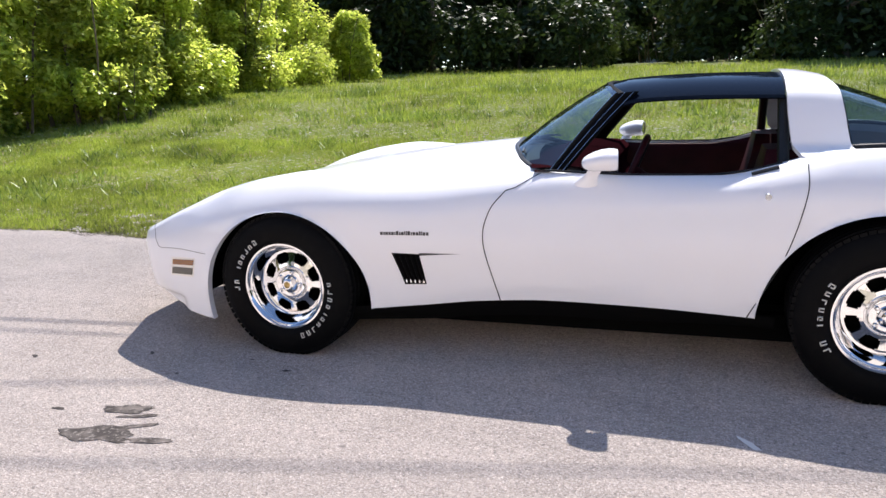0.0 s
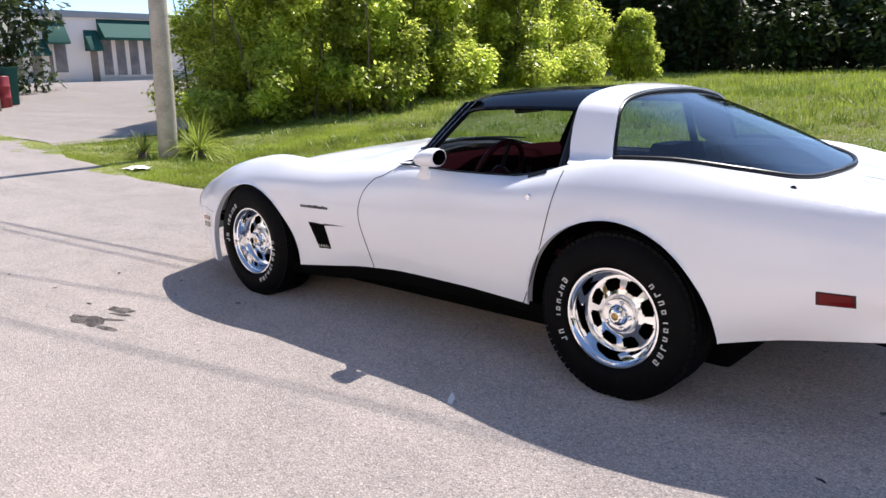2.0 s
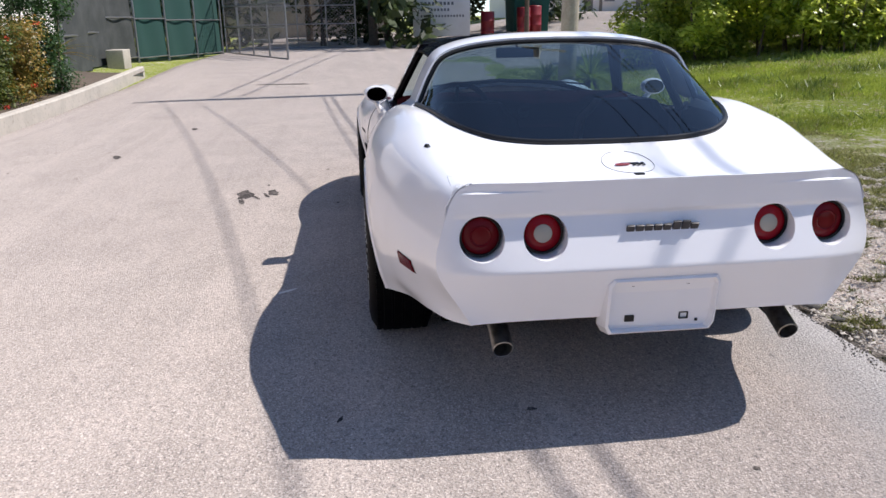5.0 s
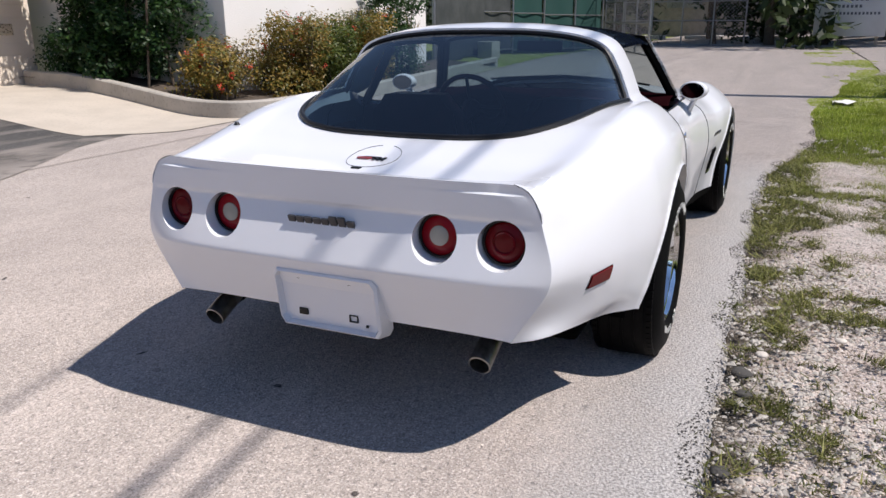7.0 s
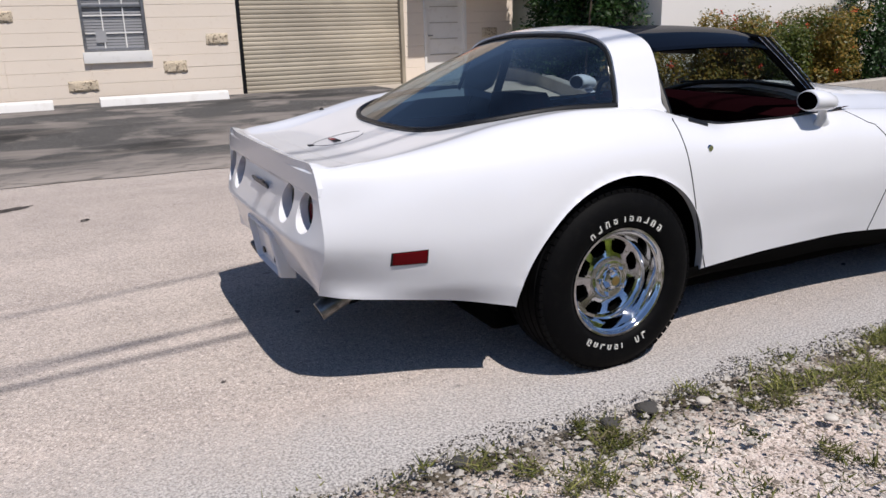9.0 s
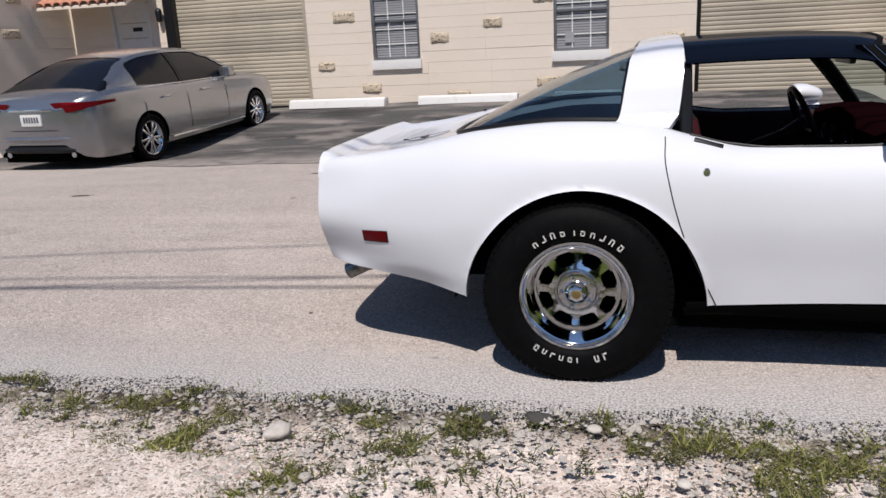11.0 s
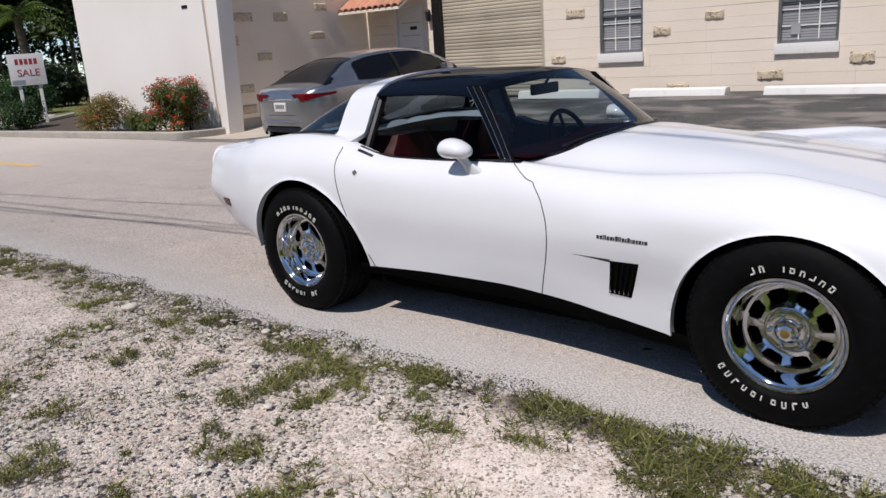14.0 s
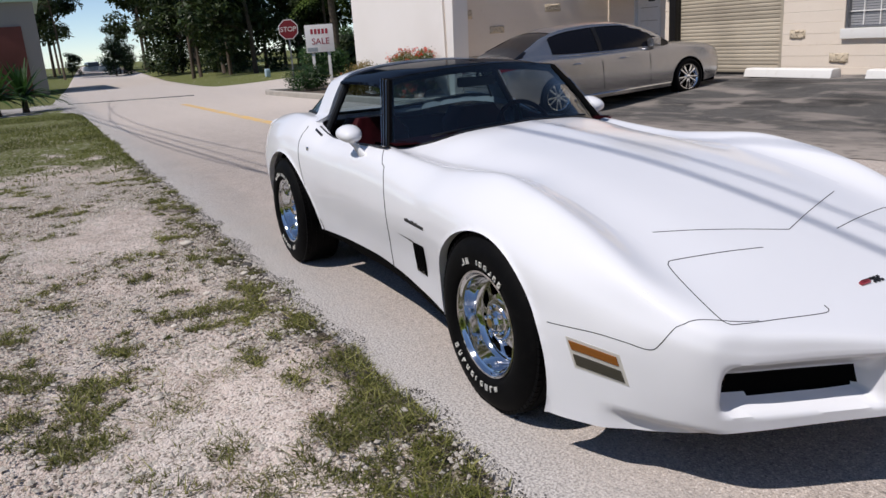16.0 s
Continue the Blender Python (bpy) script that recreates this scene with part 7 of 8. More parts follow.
def field_share(x, y):
    s = 0.62 * min(1, max(0, (y - 2.2) / 3.0)) + 0.74 * min(1, max(0, (1.0 - x) / 4.6)) + 0.85 * min(1, max(0, (x - 5.5) / 5.5))
    s += 0.17 * ease(1.0, 1.12, y) * (1 - ease(1.3, 1.65, y))
    s += 0.42 * noise.noise((x * 1.6, y * 1.6, 2.0)) + 0.95 * noise.noise((x * 4.2, y * 4.2, 4.0))
    return s + 0.62 * noise.noise((x * 13, y * 13, 7.0)) + 0.35 * noise.noise((x * 31, y * 31, 1.0))


def off_road(x, y):
    return y > road_right(x) + 0.02 and not (x < -14.2 and y < 60 and y > 1.5 and x > -30) and not (24 < x < 31.2)


def rim(x, y):
    """Grows where the matted verge grass thins out into the lawn round it."""
    return 1.6 * max(ease(-3.6, -5.2, x), ease(3.7, 4.8, y), ease(6.2, 7.5, x))


x, y = scatter(700000, -5.2, 7.5, 1.05, 4.8, lambda a, b: off_road(a, b) and field_share(a, b) > 0.44 + 0.12 * ease(0.2, 1.8, a) + rim(a, b))
u, v = scatter(340000, -5.2, 7.5, 1.05, 4.8, lambda a, b: off_road(a, b) and field_share(a, b) > 0.34 + rim(a, b))
blades("dead_grass", np.stack([u, v, land(u, v) - 0.001], 1), gr.uniform(0.003, 0.012, len(u)), gr.uniform(0.005, 0.011, len(u)), DEAD_GRASS, 15, "dead brown grass matted under the verge weeds", 4.5)
lot = gr.permutation(len(x))
pick = lot[: len(x) // 3]
blades("long_grass", np.stack([x[pick], y[pick], land(x[pick], y[pick]) - 0.003], 1), gr.uniform(0.014, 0.045, len(pick)), gr.uniform(0.004, 0.009, len(pick)), LONG_GRASS, 14, "longer yellow green blades on the verge", 3.2)
pick = lot[len(x) // 3 :]
x, y = x[pick], y[pick]
blades("mat_grass", np.stack([x, y, land(x, y) - 0.004], 1), gr.uniform(0.006, 0.026, len(x)), gr.uniform(0.005, 0.010, len(x)), WEED, 11, "low matted grass on the sandy verge", 2.8)
x, y = scatter(260000, -15, 23, 1.1, 14, lambda a, b: off_road(a, b) and field_share(a, b) > 0.45 and (b > 4 or (a < -1.6 and b > 1.3) or a > 6))
east = (x > 4.5) & (y < 7)
u, v = x[east], y[east]
blades("rough_grass", np.stack([u, v, land(u, v) - 0.012], 1), gr.uniform(0.012, 0.06, len(u)), gr.uniform(0.008, 0.018, len(u)), WEED, 16, "rough olive grass along the road", 1.5)
x, y = x[~east], y[~east]
blades("lawn_grass", np.stack([x, y, land(x, y) - 0.015], 1), gr.uniform(0.02, 0.07, len(x)) * (1 + 0.05 * np.clip(y - 5, 0, 8)), gr.uniform(0.006, 0.014, len(x)) * (1 + 0.08 * np.clip(y - 4, 0, 10)), GRASS, 1, "short patchy green grass")
x, y = scatter(130000, -14.2, -3.5, 1.5, 7.5, lambda a, b: off_road(a, b) and field_share(a, b) > 0.3)
blades("lawn_grass", np.stack([x, y, land(x, y) - 0.01], 1), gr.uniform(0.02, 0.065, len(x)), gr.uniform(0.008, 0.016, len(x)), GRASS, 12, "thick short green lawn round the pole", 0.9)
x, y = scatter(70000, -16, 40, 9, 33, lambda a, b: off_road(a, b) and noise.noise((a * 0.35, b * 0.35, 5.0)) > -0.35)
blades("field_grass", np.stack([x, y, land(x, y) - 0.03], 1), gr.uniform(0.06, 0.22, len(x)), gr.uniform(0.02, 0.045, len(x)), GRASS, 2, "tall rough field grass")
x, y = scatter(5000, -16, 40, 6, 33, lambda a, b: off_road(a, b) and noise.noise((a * 0.5, b * 0.5, 15.0)) > 0.05)
blades("dry_grass", np.stack([x, y, land(x, y) - 0.03], 1), gr.uniform(0.06, 0.26, len(x)), gr.uniform(0.015, 0.03, len(x)), STRAW, 3, "dry straw stalks among the field grass")
# coarse weeds that break up the field between the road and the wood
x, y = scatter(150000, -14, 14, 2.6, 15, lambda a, b: off_road(a, b) and (b > 4.2 or a < -3.5) and 0.9 * noise.noise((a * 0.9, b * 0.9, 41.0)) + 0.7 * noise.noise((a * 3.1, b * 3.1, 17.0)) > 0.22)
blades("field_weed", np.stack([x, y, land(x, y) - 0.02], 1), gr.uniform(0.04, 0.15, len(x)) * (1 + 0.04 * np.clip(y - 5, 0, 10)), gr.uniform(0.014, 0.034, len(x)), FIELD_WEED, 18, "coarse broad-leaved weeds in the field", 1.6)
x, y = scatter(60000, -14, 14, 2.6, 12, lambda a, b: off_road(a, b) and (b > 4.2 or a < -3.5) and noise.noise((a * 1.7, b * 1.7, 61.0)) + 0.5 * noise.noise((a * 6, b * 6, 7.0)) > 0.28)
blades("dry_litter", np.stack([x, y, land(x, y) + 0.01], 1), gr.uniform(0.02, 0.07, len(x)), gr.uniform(0.008, 0.018, len(x)), STRAW, 19, "dry yellow patches of worn grass", 2.4)
# weed tufts on the sandy verge, thick along the asphalt
tx, ty = [], []
wr = random.Random(21)
while len(tx) < 2300:
    a, b = wr.uniform(-7, 16), wr.uniform(1.05, 5.2)
    if b < road_right(a) + 0.0:
        continue
    near_edge = math.exp(-(((b - road_right(a) - 0.14) / 0.12) ** 2))
    score = 0.05 + 0.95 * near_edge * (0.5 + noise.noise((a * 1.3, 0, 8))) + 0.9 * max(0, noise.noise((a * 0.8, b * 0.8, 31.0))) + 0.25 * ease(2.4, 4.0, b)
    if wr.random() < score:
        tx.append(a)
        ty.append(b)
tx, ty = np.array(tx), np.array(ty)
per = 45
size = 0.015 + 0.06 * gr.uniform(0, 1, len(tx)) ** 2
px = np.repeat(tx, per) + gr.normal(0, 1, len(tx) * per) * np.repeat(size, per)
py = np.repeat(ty, per) + gr.normal(0, 1, len(tx) * per) * np.repeat(size, per)
blades("verge_weeds", np.stack([px, py, land(px, py) - 0.005], 1), gr.uniform(0.006, 0.024, len(px)), gr.uniform(0.005, 0.011, len(px)), WEED, 4, "low weed tufts on the sandy verge", 2.6)
x, y = scatter(9000, -7, 14, 1.1, 5, lambda a, b: b > road_right(a))
blades("dry_litter", np.stack([x, y, land(x, y) + 0.002], 1), gr.uniform(0.004, 0.02, len(x)), gr.uniform(0.004, 0.009, len(x)), STRAW, 6, "dry grass litter on the sand", 4.0)


def pebbles(name, pts, radii, mat, seed, label):
    r = np.random.RandomState(seed)
    base = np.array([(1, 0, 0), (-1, 0, 0), (0, 1, 0), (0, -1, 0), (0, 0, 1), (0, 0, -1)], float)
    faces = np.array([(0, 2, 4), (2, 1, 4), (1, 3, 4), (3, 0, 4), (2, 0, 5), (1, 2, 5), (3, 1, 5), (0, 3, 5)])
    n = len(pts)
    v = base[None] * (radii[:, None, None] * r.uniform(0.5, 1.3, (n, 6, 1))) * np.array([1, 1, 0.6])
    a = r.uniform(0, 6.28, n)
    c, s = np.cos(a)[:, None], np.sin(a)[:, None]
    v = np.stack([v[..., 0] * c - v[..., 1] * s, v[..., 0] * s + v[..., 1] * c, v[..., 2]], -1) + pts[:, None, :]
    f = (faces[None] + 6 * np.arange(n)[:, None, None]).reshape(-1, 3)
    me = bpy.data.meshes.new(name)
    me.from_pydata(v.reshape(-1, 3).tolist(), [], f.tolist())
    me.materials.append(mat)
    return tagged(new(name, me), label, "stones", kind="stuff")


x, y = scatter(95000, -5, 7, 1.08, 4.6, lambda a, b: b > road_right(a) + 0.02 and noise.noise((a, b, 3)) > -0.3 and field_share(a, b) < 0.42)
pebbles("pebbles", np.stack([x, y, land(x, y) + 0.004], 1), 0.003 + 0.015 * gr.uniform(0, 1, len(x)) ** 3.2, STONE_WHITE, 7, "pale limestone pebbles on the verge")
x, y = scatter(15000, -4, 6, 1.1, 4.2, lambda a, b: b > road_right(a))
pebbles("dark_chips", np.stack([x, y, land(x, y) + 0.004], 1), 0.003 + 0.008 * gr.uniform(0, 1, len(x)) ** 3, material("brown_chip", (0.20, 0.165, 0.135), 0.95), 9, "dark chips and twigs on the verge")
x, y = scatter(70000, -6, 8, 0.7, 1.6, lambda a, b: -0.03 < b - road_right(a) + 0.09 * noise.noise((a * 2.3, 0, 5)) + 0.04 * noise.noise((a * 9, b * 9, 5)) < 0.10)
GRAVEL = material("dark_edge_gravel", (0.055, 0.050, 0.046), 0.95, spots=((40, 0.5, 0.7, (0.17, 0.155, 0.14), 0.8),))
pebbles("edge_gravel", np.stack([x, y, land(x, y) + 0.002], 1), gr.uniform(0.002, 0.0055, len(x)), GRAVEL, 8, "loose dark chips along the asphalt edge")
for k, (x, y, r) in enumerate(((2.20, 1.385, 0.05), (1.16, 1.215, 0.024), (2.0, 1.62, 0.02), (0.9, 1.5, 0.022), (0.45, 1.75, 0.02), (3.1, 1.9, 0.024), (-0.4, 1.95, 0.022), (1.5, 2.3, 0.02), (-1.2, 2.2, 0.026))):
    bm = bmesh.new()
    bmesh.ops.create_icosphere(bm, subdivisions=2, radius=r)
    for v in bm.verts:
        v.co *= 1 + 0.35 * noise.noise(v.co * 22 + Vector((k * 3.0, 0, 0)))
        v.co.z *= 0.45
        v.co += Vector((x, y, ground_z(x, y) + r * 0.3))
    tagged(link(bm, "limestone_rock", STONE_WHITE), "pale limestone rock lying on the sandy verge", "rock", "verge rocks")
SNAG = material("tarmac_lump", (0.07, 0.065, 0.06), 0.95, bump=0.01, bump_scale=40)
for x, y, r in ((1.35, 1.15, 0.045), (1.52, 1.17, 0.035), (2.05, 1.14, 0.03)):
    bm = bmesh.new()
    bmesh.ops.create_icosphere(bm, subdivisions=2, radius=r)
    for v in bm.verts:
        v.co *= 1 + 0.5 * noise.noise(v.co * 14 + Vector((x, y, 0)))
        v.co.z *= 0.3
        v.co += Vector((x, y, ground_z(x, y)))
    tagged(link(bm, "tarmac_lump", SNAG), "broken dark tarmac lump at the road's edge", "tarmac lump", "tarmac lumps")
litter = bmesh.new()
add_grid(litter, [[(-8.75 + 0.08 * i, 1.78 + 0.06 * j, ground_z(-8.7, 1.8) + 0.03 + 0.07 * abs(noise.noise((i * 0.9, j * 0.9, 1.0)))) for j in range(6)] for i in range(7)])
tagged(link(litter, "plastic_bag", WHITE_TRIM), "crumpled white plastic bag on the grass", "bag")


# ---- fence and gate at the road's end ----
fence = empty("screened_fence", pose(0, 0, 0), "chain-link fence hung with green and black screening", "fence")
line = [(-18.6, -7.6), (-20.4, -7.25), (-22.2, -6.75), (-24.2, -6.2), (-26.0, -5.6)]
for k, (x, y) in enumerate(line):
    part("post", tube([(x, y, ground_z(x, y) - 0.2), (x, y, ground_z(x, y) + 2.6)], 0.035, 10), GALV, fence)
for k, ((x0, y0), (x1, y1)) in enumerate(zip(line, line[1:])):
    z = ground_z(x0, y0)
    rows = [[(x0 + (x1 - x0) * t, y0 + (y1 - y0) * t - 0.05 + 0.03 * math.sin(9 * t + h), z + h) for h in np.linspace(0.03, 2.5, 8)] for t in np.linspace(0, 1, 12)]
    part("screen", grid(rows), DARK_MESH if k < 1 else GREEN_MESH, fence, "dark screening cloth" if k < 1 else "green screening cloth")
    for h in (0.1, 1.25, 2.5):
        part("rail", tube([(x0, y0, z + h), (x1, y1, z + h)], 0.02, 8), GALV, fence)
fence2 = empty("dark_fence", pose(0, 0, 0), "dark screened fence beside the white building", "fence")
line = [(-14.6, -7.4), (-16.6, -7.5), (-18.6, -7.6)]
for x, y in line:
    part("post", tube([(x, y, ground_z(x, y) - 0.2), (x, y, ground_z(x, y) + 2.6)], 0.045, 10), GALV, fence2)
for (x0, y0), (x1, y1) in zip(line, line[1:]):
    z = ground_z(x0, y0)
    part("screen", grid([[(x0 + (x1 - x0) * t, y0 - 0.04, z + h) for h in np.linspace(0.03, 2.5, 6)] for t in np.linspace(0, 1, 6)]), DARK_MESH, fence2)
    for h in (0.9, 1.9):
        part("rail", tube([(x0, y0, z + h), (x1, y1, z + h)], 0.025, 8), GALV, fence2)
tagged(link(box((-18.4, -7.4, 0.1), (-17.7, -6.95, 0.62), 0.02), "concrete_block", KERB_MAT), "grey concrete block at the fence's foot", "block")


def gate_leaf(a, b, label):
    g = empty("chain_link_gate", pose(0, 0, 0), label, "gate", "gate leaves")
    a, b = Vector((*a, 0)), Vector((*b, 0))
    z0 = ground_z(a.x, a.y) + 0.06
    for t in (0, 0.25, 0.5, 0.75, 1.0):
        p = a.lerp(b, t)
        part("upright", tube([(p.x, p.y, z0), (p.x, p.y, z0 + 2.4)], 0.03, 8), GALV, g)
    for h in (0.0, 0.9, 1.6, 2.4):
        part("rail", tube([(a.x, a.y, z0 + h), (b.x, b.y, z0 + h)], 0.022, 8), GALV, g)
    bm = bmesh.new()
    n = int((b - a).length / 0.14)
    for k in range(-int(2.4 / 0.14), n):
        for s in (1, -1):
            t0, t1 = k * 0.14, k * 0.14 + 2.4
            p0, p1 = max(0, t0), min((b - a).length, t1)
            if p1 > p0:
                h0, h1 = p0 - t0, p1 - t0
                if s < 0:
                    h0, h1 = 2.4 - h0, 2.4 - h1
                u = (b - a).normalized()
                q0, q1 = a + u * p0 + Vector((0, 0, z0 + h0)), a + u * p1 + Vector((0, 0, z0 + h1))
                add_tube(bm, [tuple(q0), tuple(q1)], 0.0035, 3, False)
    part("wire_mesh", bm, GALV, g, "diamond wire mesh")
    return g


gate_leaf((-25.6, -5.4), (-19.2, -2.7), "open chain-link gate leaf on the road")
gate_leaf((-27.5, -0.6), (-27.9, -5.2), "chain-link gate leaf across the yard entry")
far_wall = tagged(new("building_far_west"), "low grey-brown stone building beyond the gate", kind="structure")
GREYWALL = material("grey_stone_wall", (0.26, 0.23, 0.20), 0.9, spots=((3, 0.4, 0.7, (0.18, 0.16, 0.14), 0.8),), bump=0.01, bump_scale=8)
part("wall", box((-56, -26, -0.5), (-50, 2, 4.5)), GREYWALL, far_wall, smooth=False)
for k in range(5):
    y = -20 + 4.4 * k
    w = part("window", box((-49.98, y, 1.9), (-49.9, y + 2.2, 3.4), 0.02), WINDOW_DARK, far_wall, "dark shop window")
    part("frame", box((-49.93, y + 1.07, 1.9), (-49.86, y + 1.13, 3.4)), GALV, w, smooth=False)
for k in range(5):
    y = -13 + 2.9 * k
    tagged(link(box((-40.2, y, 0.15), (-39.95, y + 1.9, 0.36), 0.03), "wheel_stop", WHITE_TRIM), "white wheel stop in the yard beyond the gate", "wheel stop", "yard wheel stops")

# address board, drums and skip under the trees
board = empty("address_board", pose(-27.5, 2.85, ground_z(-27.5, 2.85)), "pale painted board with rows of dark unreadable writing", "sign")
part("panel", box((-0.05, -1.15, 0.4), (0.05, 1.15, 1.9), 0.01), material("board_grey", (0.55, 0.57, 0.60), 0.8, spots=((1.5, 0.4, 0.7, (0.47, 0.48, 0.50), 0.7),)), board)
BAR = material("board_writing", (0.10, 0.11, 0.14), 0.8)
for z, n, h, w in ((1.66, 9, 0.12, 0.12), (1.42, 9, 0.10, 0.10), (1.18, 15, 0.09, 0.085)):
    for k in range(n):
        y = -0.85 + k * (w + 0.035)
        part("writing_bar", box((0.05, y, z - h / 2), (0.054, y + w * 0.8, z + h / 2)), BAR, board, smooth=False)
for y in (-0.9, 0.9):
    part("leg", box((-0.09, y - 0.05, -0.3), (-0.052, y + 0.05, 1.6), 0.005), WOOD_POLE, board)
RED_STEEL = material("red_painted_steel", (0.22, 0.012, 0.02), 0.5, spots=((5, 0.4, 0.7, (0.13, 0.01, 0.012), 0.7),))
for k, (x, y) in enumerate(((-30.2, 5.2), (-30.6, 6.9), (-31.0, 7.5))):
    b = lathe([(0.0, 1.25), (0.28, 1.24), (0.30, 1.2), (0.30, 0.85), (0.315, 0.83), (0.30, 0.81), (0.30, 0.42), (0.315, 0.40), (0.30, 0.38), (0.30, 0.02), (0.28, 0.0)], 20)
    o = tagged(link(b, "red_drum", RED_STEEL), "tall red steel drum under the trees", "drum", "red drums")
    o.location = (x, y, ground_z(x, y))
skip = empty("green_skip", pose(-32.2, 7.4, ground_z(-32.2, 7.4)), "green steel skip in the shade", "skip")
part("bin", prism([(-0.9, 0.1), (0.9, 0.1), (1.1, 1.5), (-1.1, 1.5)], 1, -0.8, 0.8, 0.02), GREEN_AWNING, skip)
part("lid", box((-1.12, -0.85, 1.5), (1.12, 0.85, 1.58), 0.02), GREEN_AWNING, skip)

# white shop building with green awnings
shop = tagged(new("building_north_west"), "long white shop building with dark green awnings", kind="structure")
zb = 1.45
part("wall", box((-60, 10.6, 0.0), (-48, 40, 5.8), 0.02), STUCCO, shop, smooth=False)
part("fascia", box((-60.2, 10.4, 5.55), (-47.8, 40.2, 5.95), 0.02), material("grey_fascia", (0.30, 0.33, 0.36), 0.7), shop)


def awning(y0, y1, z0, z1, out):
    part("awning", prism([(0.0, z1), (0.0, z0), (out, z0), (out, z0 + 0.12)], 1, y0, y1), GREEN_AWNING, shop, "dark green cloth awning").location = (-48.0, 0, 0)


for a in ((13.75, 14.5, 3.1, 4.05, 0.7), (15.05, 15.85, 3.2, 4.2, 0.7), (15.7, 17.0, 3.9, 5.3, 0.9), (18.2, 19.05, 3.5, 4.8, 0.8), (19.1, 23.0, 4.2, 5.5, 1.0), (23.1, 23.9, 3.6, 4.7, 0.8), (26.0, 29.5, 4.2, 5.5, 1.0)):
    awning(*a)
for y0, y1, z0, z1 in ((16.3, 17.0, 2.2, 3.9), (19.3, 19.9, 2.0, 4.2), (20.2, 20.8, 2.0, 4.2), (21.1, 21.7, 2.0, 4.2), (22.1, 22.7, 2.0, 4.2), (26.4, 27.4, 2.0, 4.2), (27.8, 28.8, 2.0, 4.2)):
    w = part("window", box((-48.05, y0, z0), (-47.96, y1, z1), 0.01), WINDOW_DARK, shop, "dark shop window")
    part("sill", box((-48, y0 - 0.05, z0 - 0.12), (-47.88, y1 + 0.05, z0), 0.01), STUCCO, w)
for y0, y1 in ((13.95, 14.35), (14.9, 15.5), (15.95, 16.15), (18.5, 18.95), (23.2, 23.7)):
    part("shop_door", box((-48.04, y0, zb), (-47.95, y1, 3.5), 0.01), GREYWALL, shop, "grey shop door")

# ---- the street's end ----
dark = tagged(new("building_north_east"), "red-brown building with pale grey frame", kind="structure")
BROWN = material("red_brown_panel", (0.16, 0.05, 0.04), 0.8, spots=((1.0, 0.4, 0.7, (0.12, 0.04, 0.03), 0.6),))
GREYFRAME = material("grey_plaster", (0.30, 0.28, 0.27), 0.9)
part("wall", box((47.0, 1.5, -1.0), (60, 16, 4.6), 0.02), GREYFRAME, dark, smooth=False)
part("recess_panel", box((46.9, 2.3, -0.5), (47.0, 9.5, 3.3), 0.02), BROWN, dark, "red-brown recessed panel")
part("roof_edge", box((46.7, 1.2, 4.6), (60.2, 16.2, 4.85), 0.02), material("pale_green_roof", (0.45, 0.60, 0.52), 0.6), dark, "pale green roof edge")

stop = empty("stop_sign", pose(28.3, -7.4, ground_z(28.3, -7.4)), "red octagonal stop sign on a steel post", "sign")
face = Vector((-1, 0.33, 0)).normalized()
turn = math.degrees(math.atan2(face.y, face.x))
base_m = pose(0, 0, 0, 0, 0, turn)
# red darkened: the shade of the trees is put into the sign's colour
SIGN_RED = material("shaded_sign_red", (0.19, 0.008, 0.014), 0.6)


def octagon(r, x0, x1, mat, name, parent, label=""):
    bm = prism([(r * math.cos(math.pi / 8 + k * math.pi / 4), 2.25 + r * math.sin(math.pi / 8 + k * math.pi / 4)) for k in range(8)], 0, x0, x1)
    bm.transform(base_m)
    return part(name, bm, mat, parent, label, smooth=False)


octagon(0.42, 0.0, 0.008, WHITE_TRIM, "plate", stop, "white sign border")
octagon(0.385, 0.006, 0.012, SIGN_RED, "red_face", stop, "red sign face")
part("post", box((-0.03, -0.03, -0.2), (0.0, 0.03, 2.7), 0.004, base_m), GALV, stop)


def lettering(text, size, m, mat, parent, name="lettering"):
    cu = bpy.data.curves.new(name, "FONT")
    cu.body, cu.size, cu.extrude, cu.align_x, cu.align_y = text, size, 0.002, "CENTER", "CENTER"
    tmp = bpy.data.objects.new("tmp", cu)
    me = bpy.data.meshes.new_from_object(tmp)
    bpy.data.objects.remove(tmp)
    me.transform(m)
    me.materials.append(mat)
    ob = new(name, me)
    ob.parent = parent
    ob["label"] = "the word " + text
    return ob


lettering("STOP", 0.27, base_m @ pose(0.015, 0, 2.25, 90, 0, 90), WHITE_TRIM, stop)
sale = empty("sale_sign", pose(23.6, -7.1, ground_z(23.6, -7.1)), "white and pink sale board on two white posts", "sign")
base_m = pose(0, 0, 0, 0, 0, 155)
for y in (-0.28, 0.28):
    part("post", box((-0.05, y - 0.05, -0.2), (0.05, y + 0.05, 1.5 if y < 0 else 1.4), 0.006, base_m), WHITE_TRIM, sale)
part("board", box((0.05, -0.5, 1.3), (0.09, 0.5, 2.25), 0.006, base_m), material("sale_board", (0.80, 0.78, 0.77), 0.6, spots=((2, 0.5, 0.65, (0.74, 0.64, 0.63), 0.5),)), sale)
SALE_RED = material("sale_red", (0.35, 0.03, 0.05), 0.6)
lettering("SALE", 0.30, base_m @ pose(0.095, 0.03, 1.67, 90, 0, 90), SALE_RED, sale)
for k in range(5):
    part("writing_bar", box((0.09, -0.3 + 0.13 * k, 1.93), (0.094, -0.21 + 0.13 * k, 2.10), 0.0, base_m), SALE_RED, sale, smooth=False)
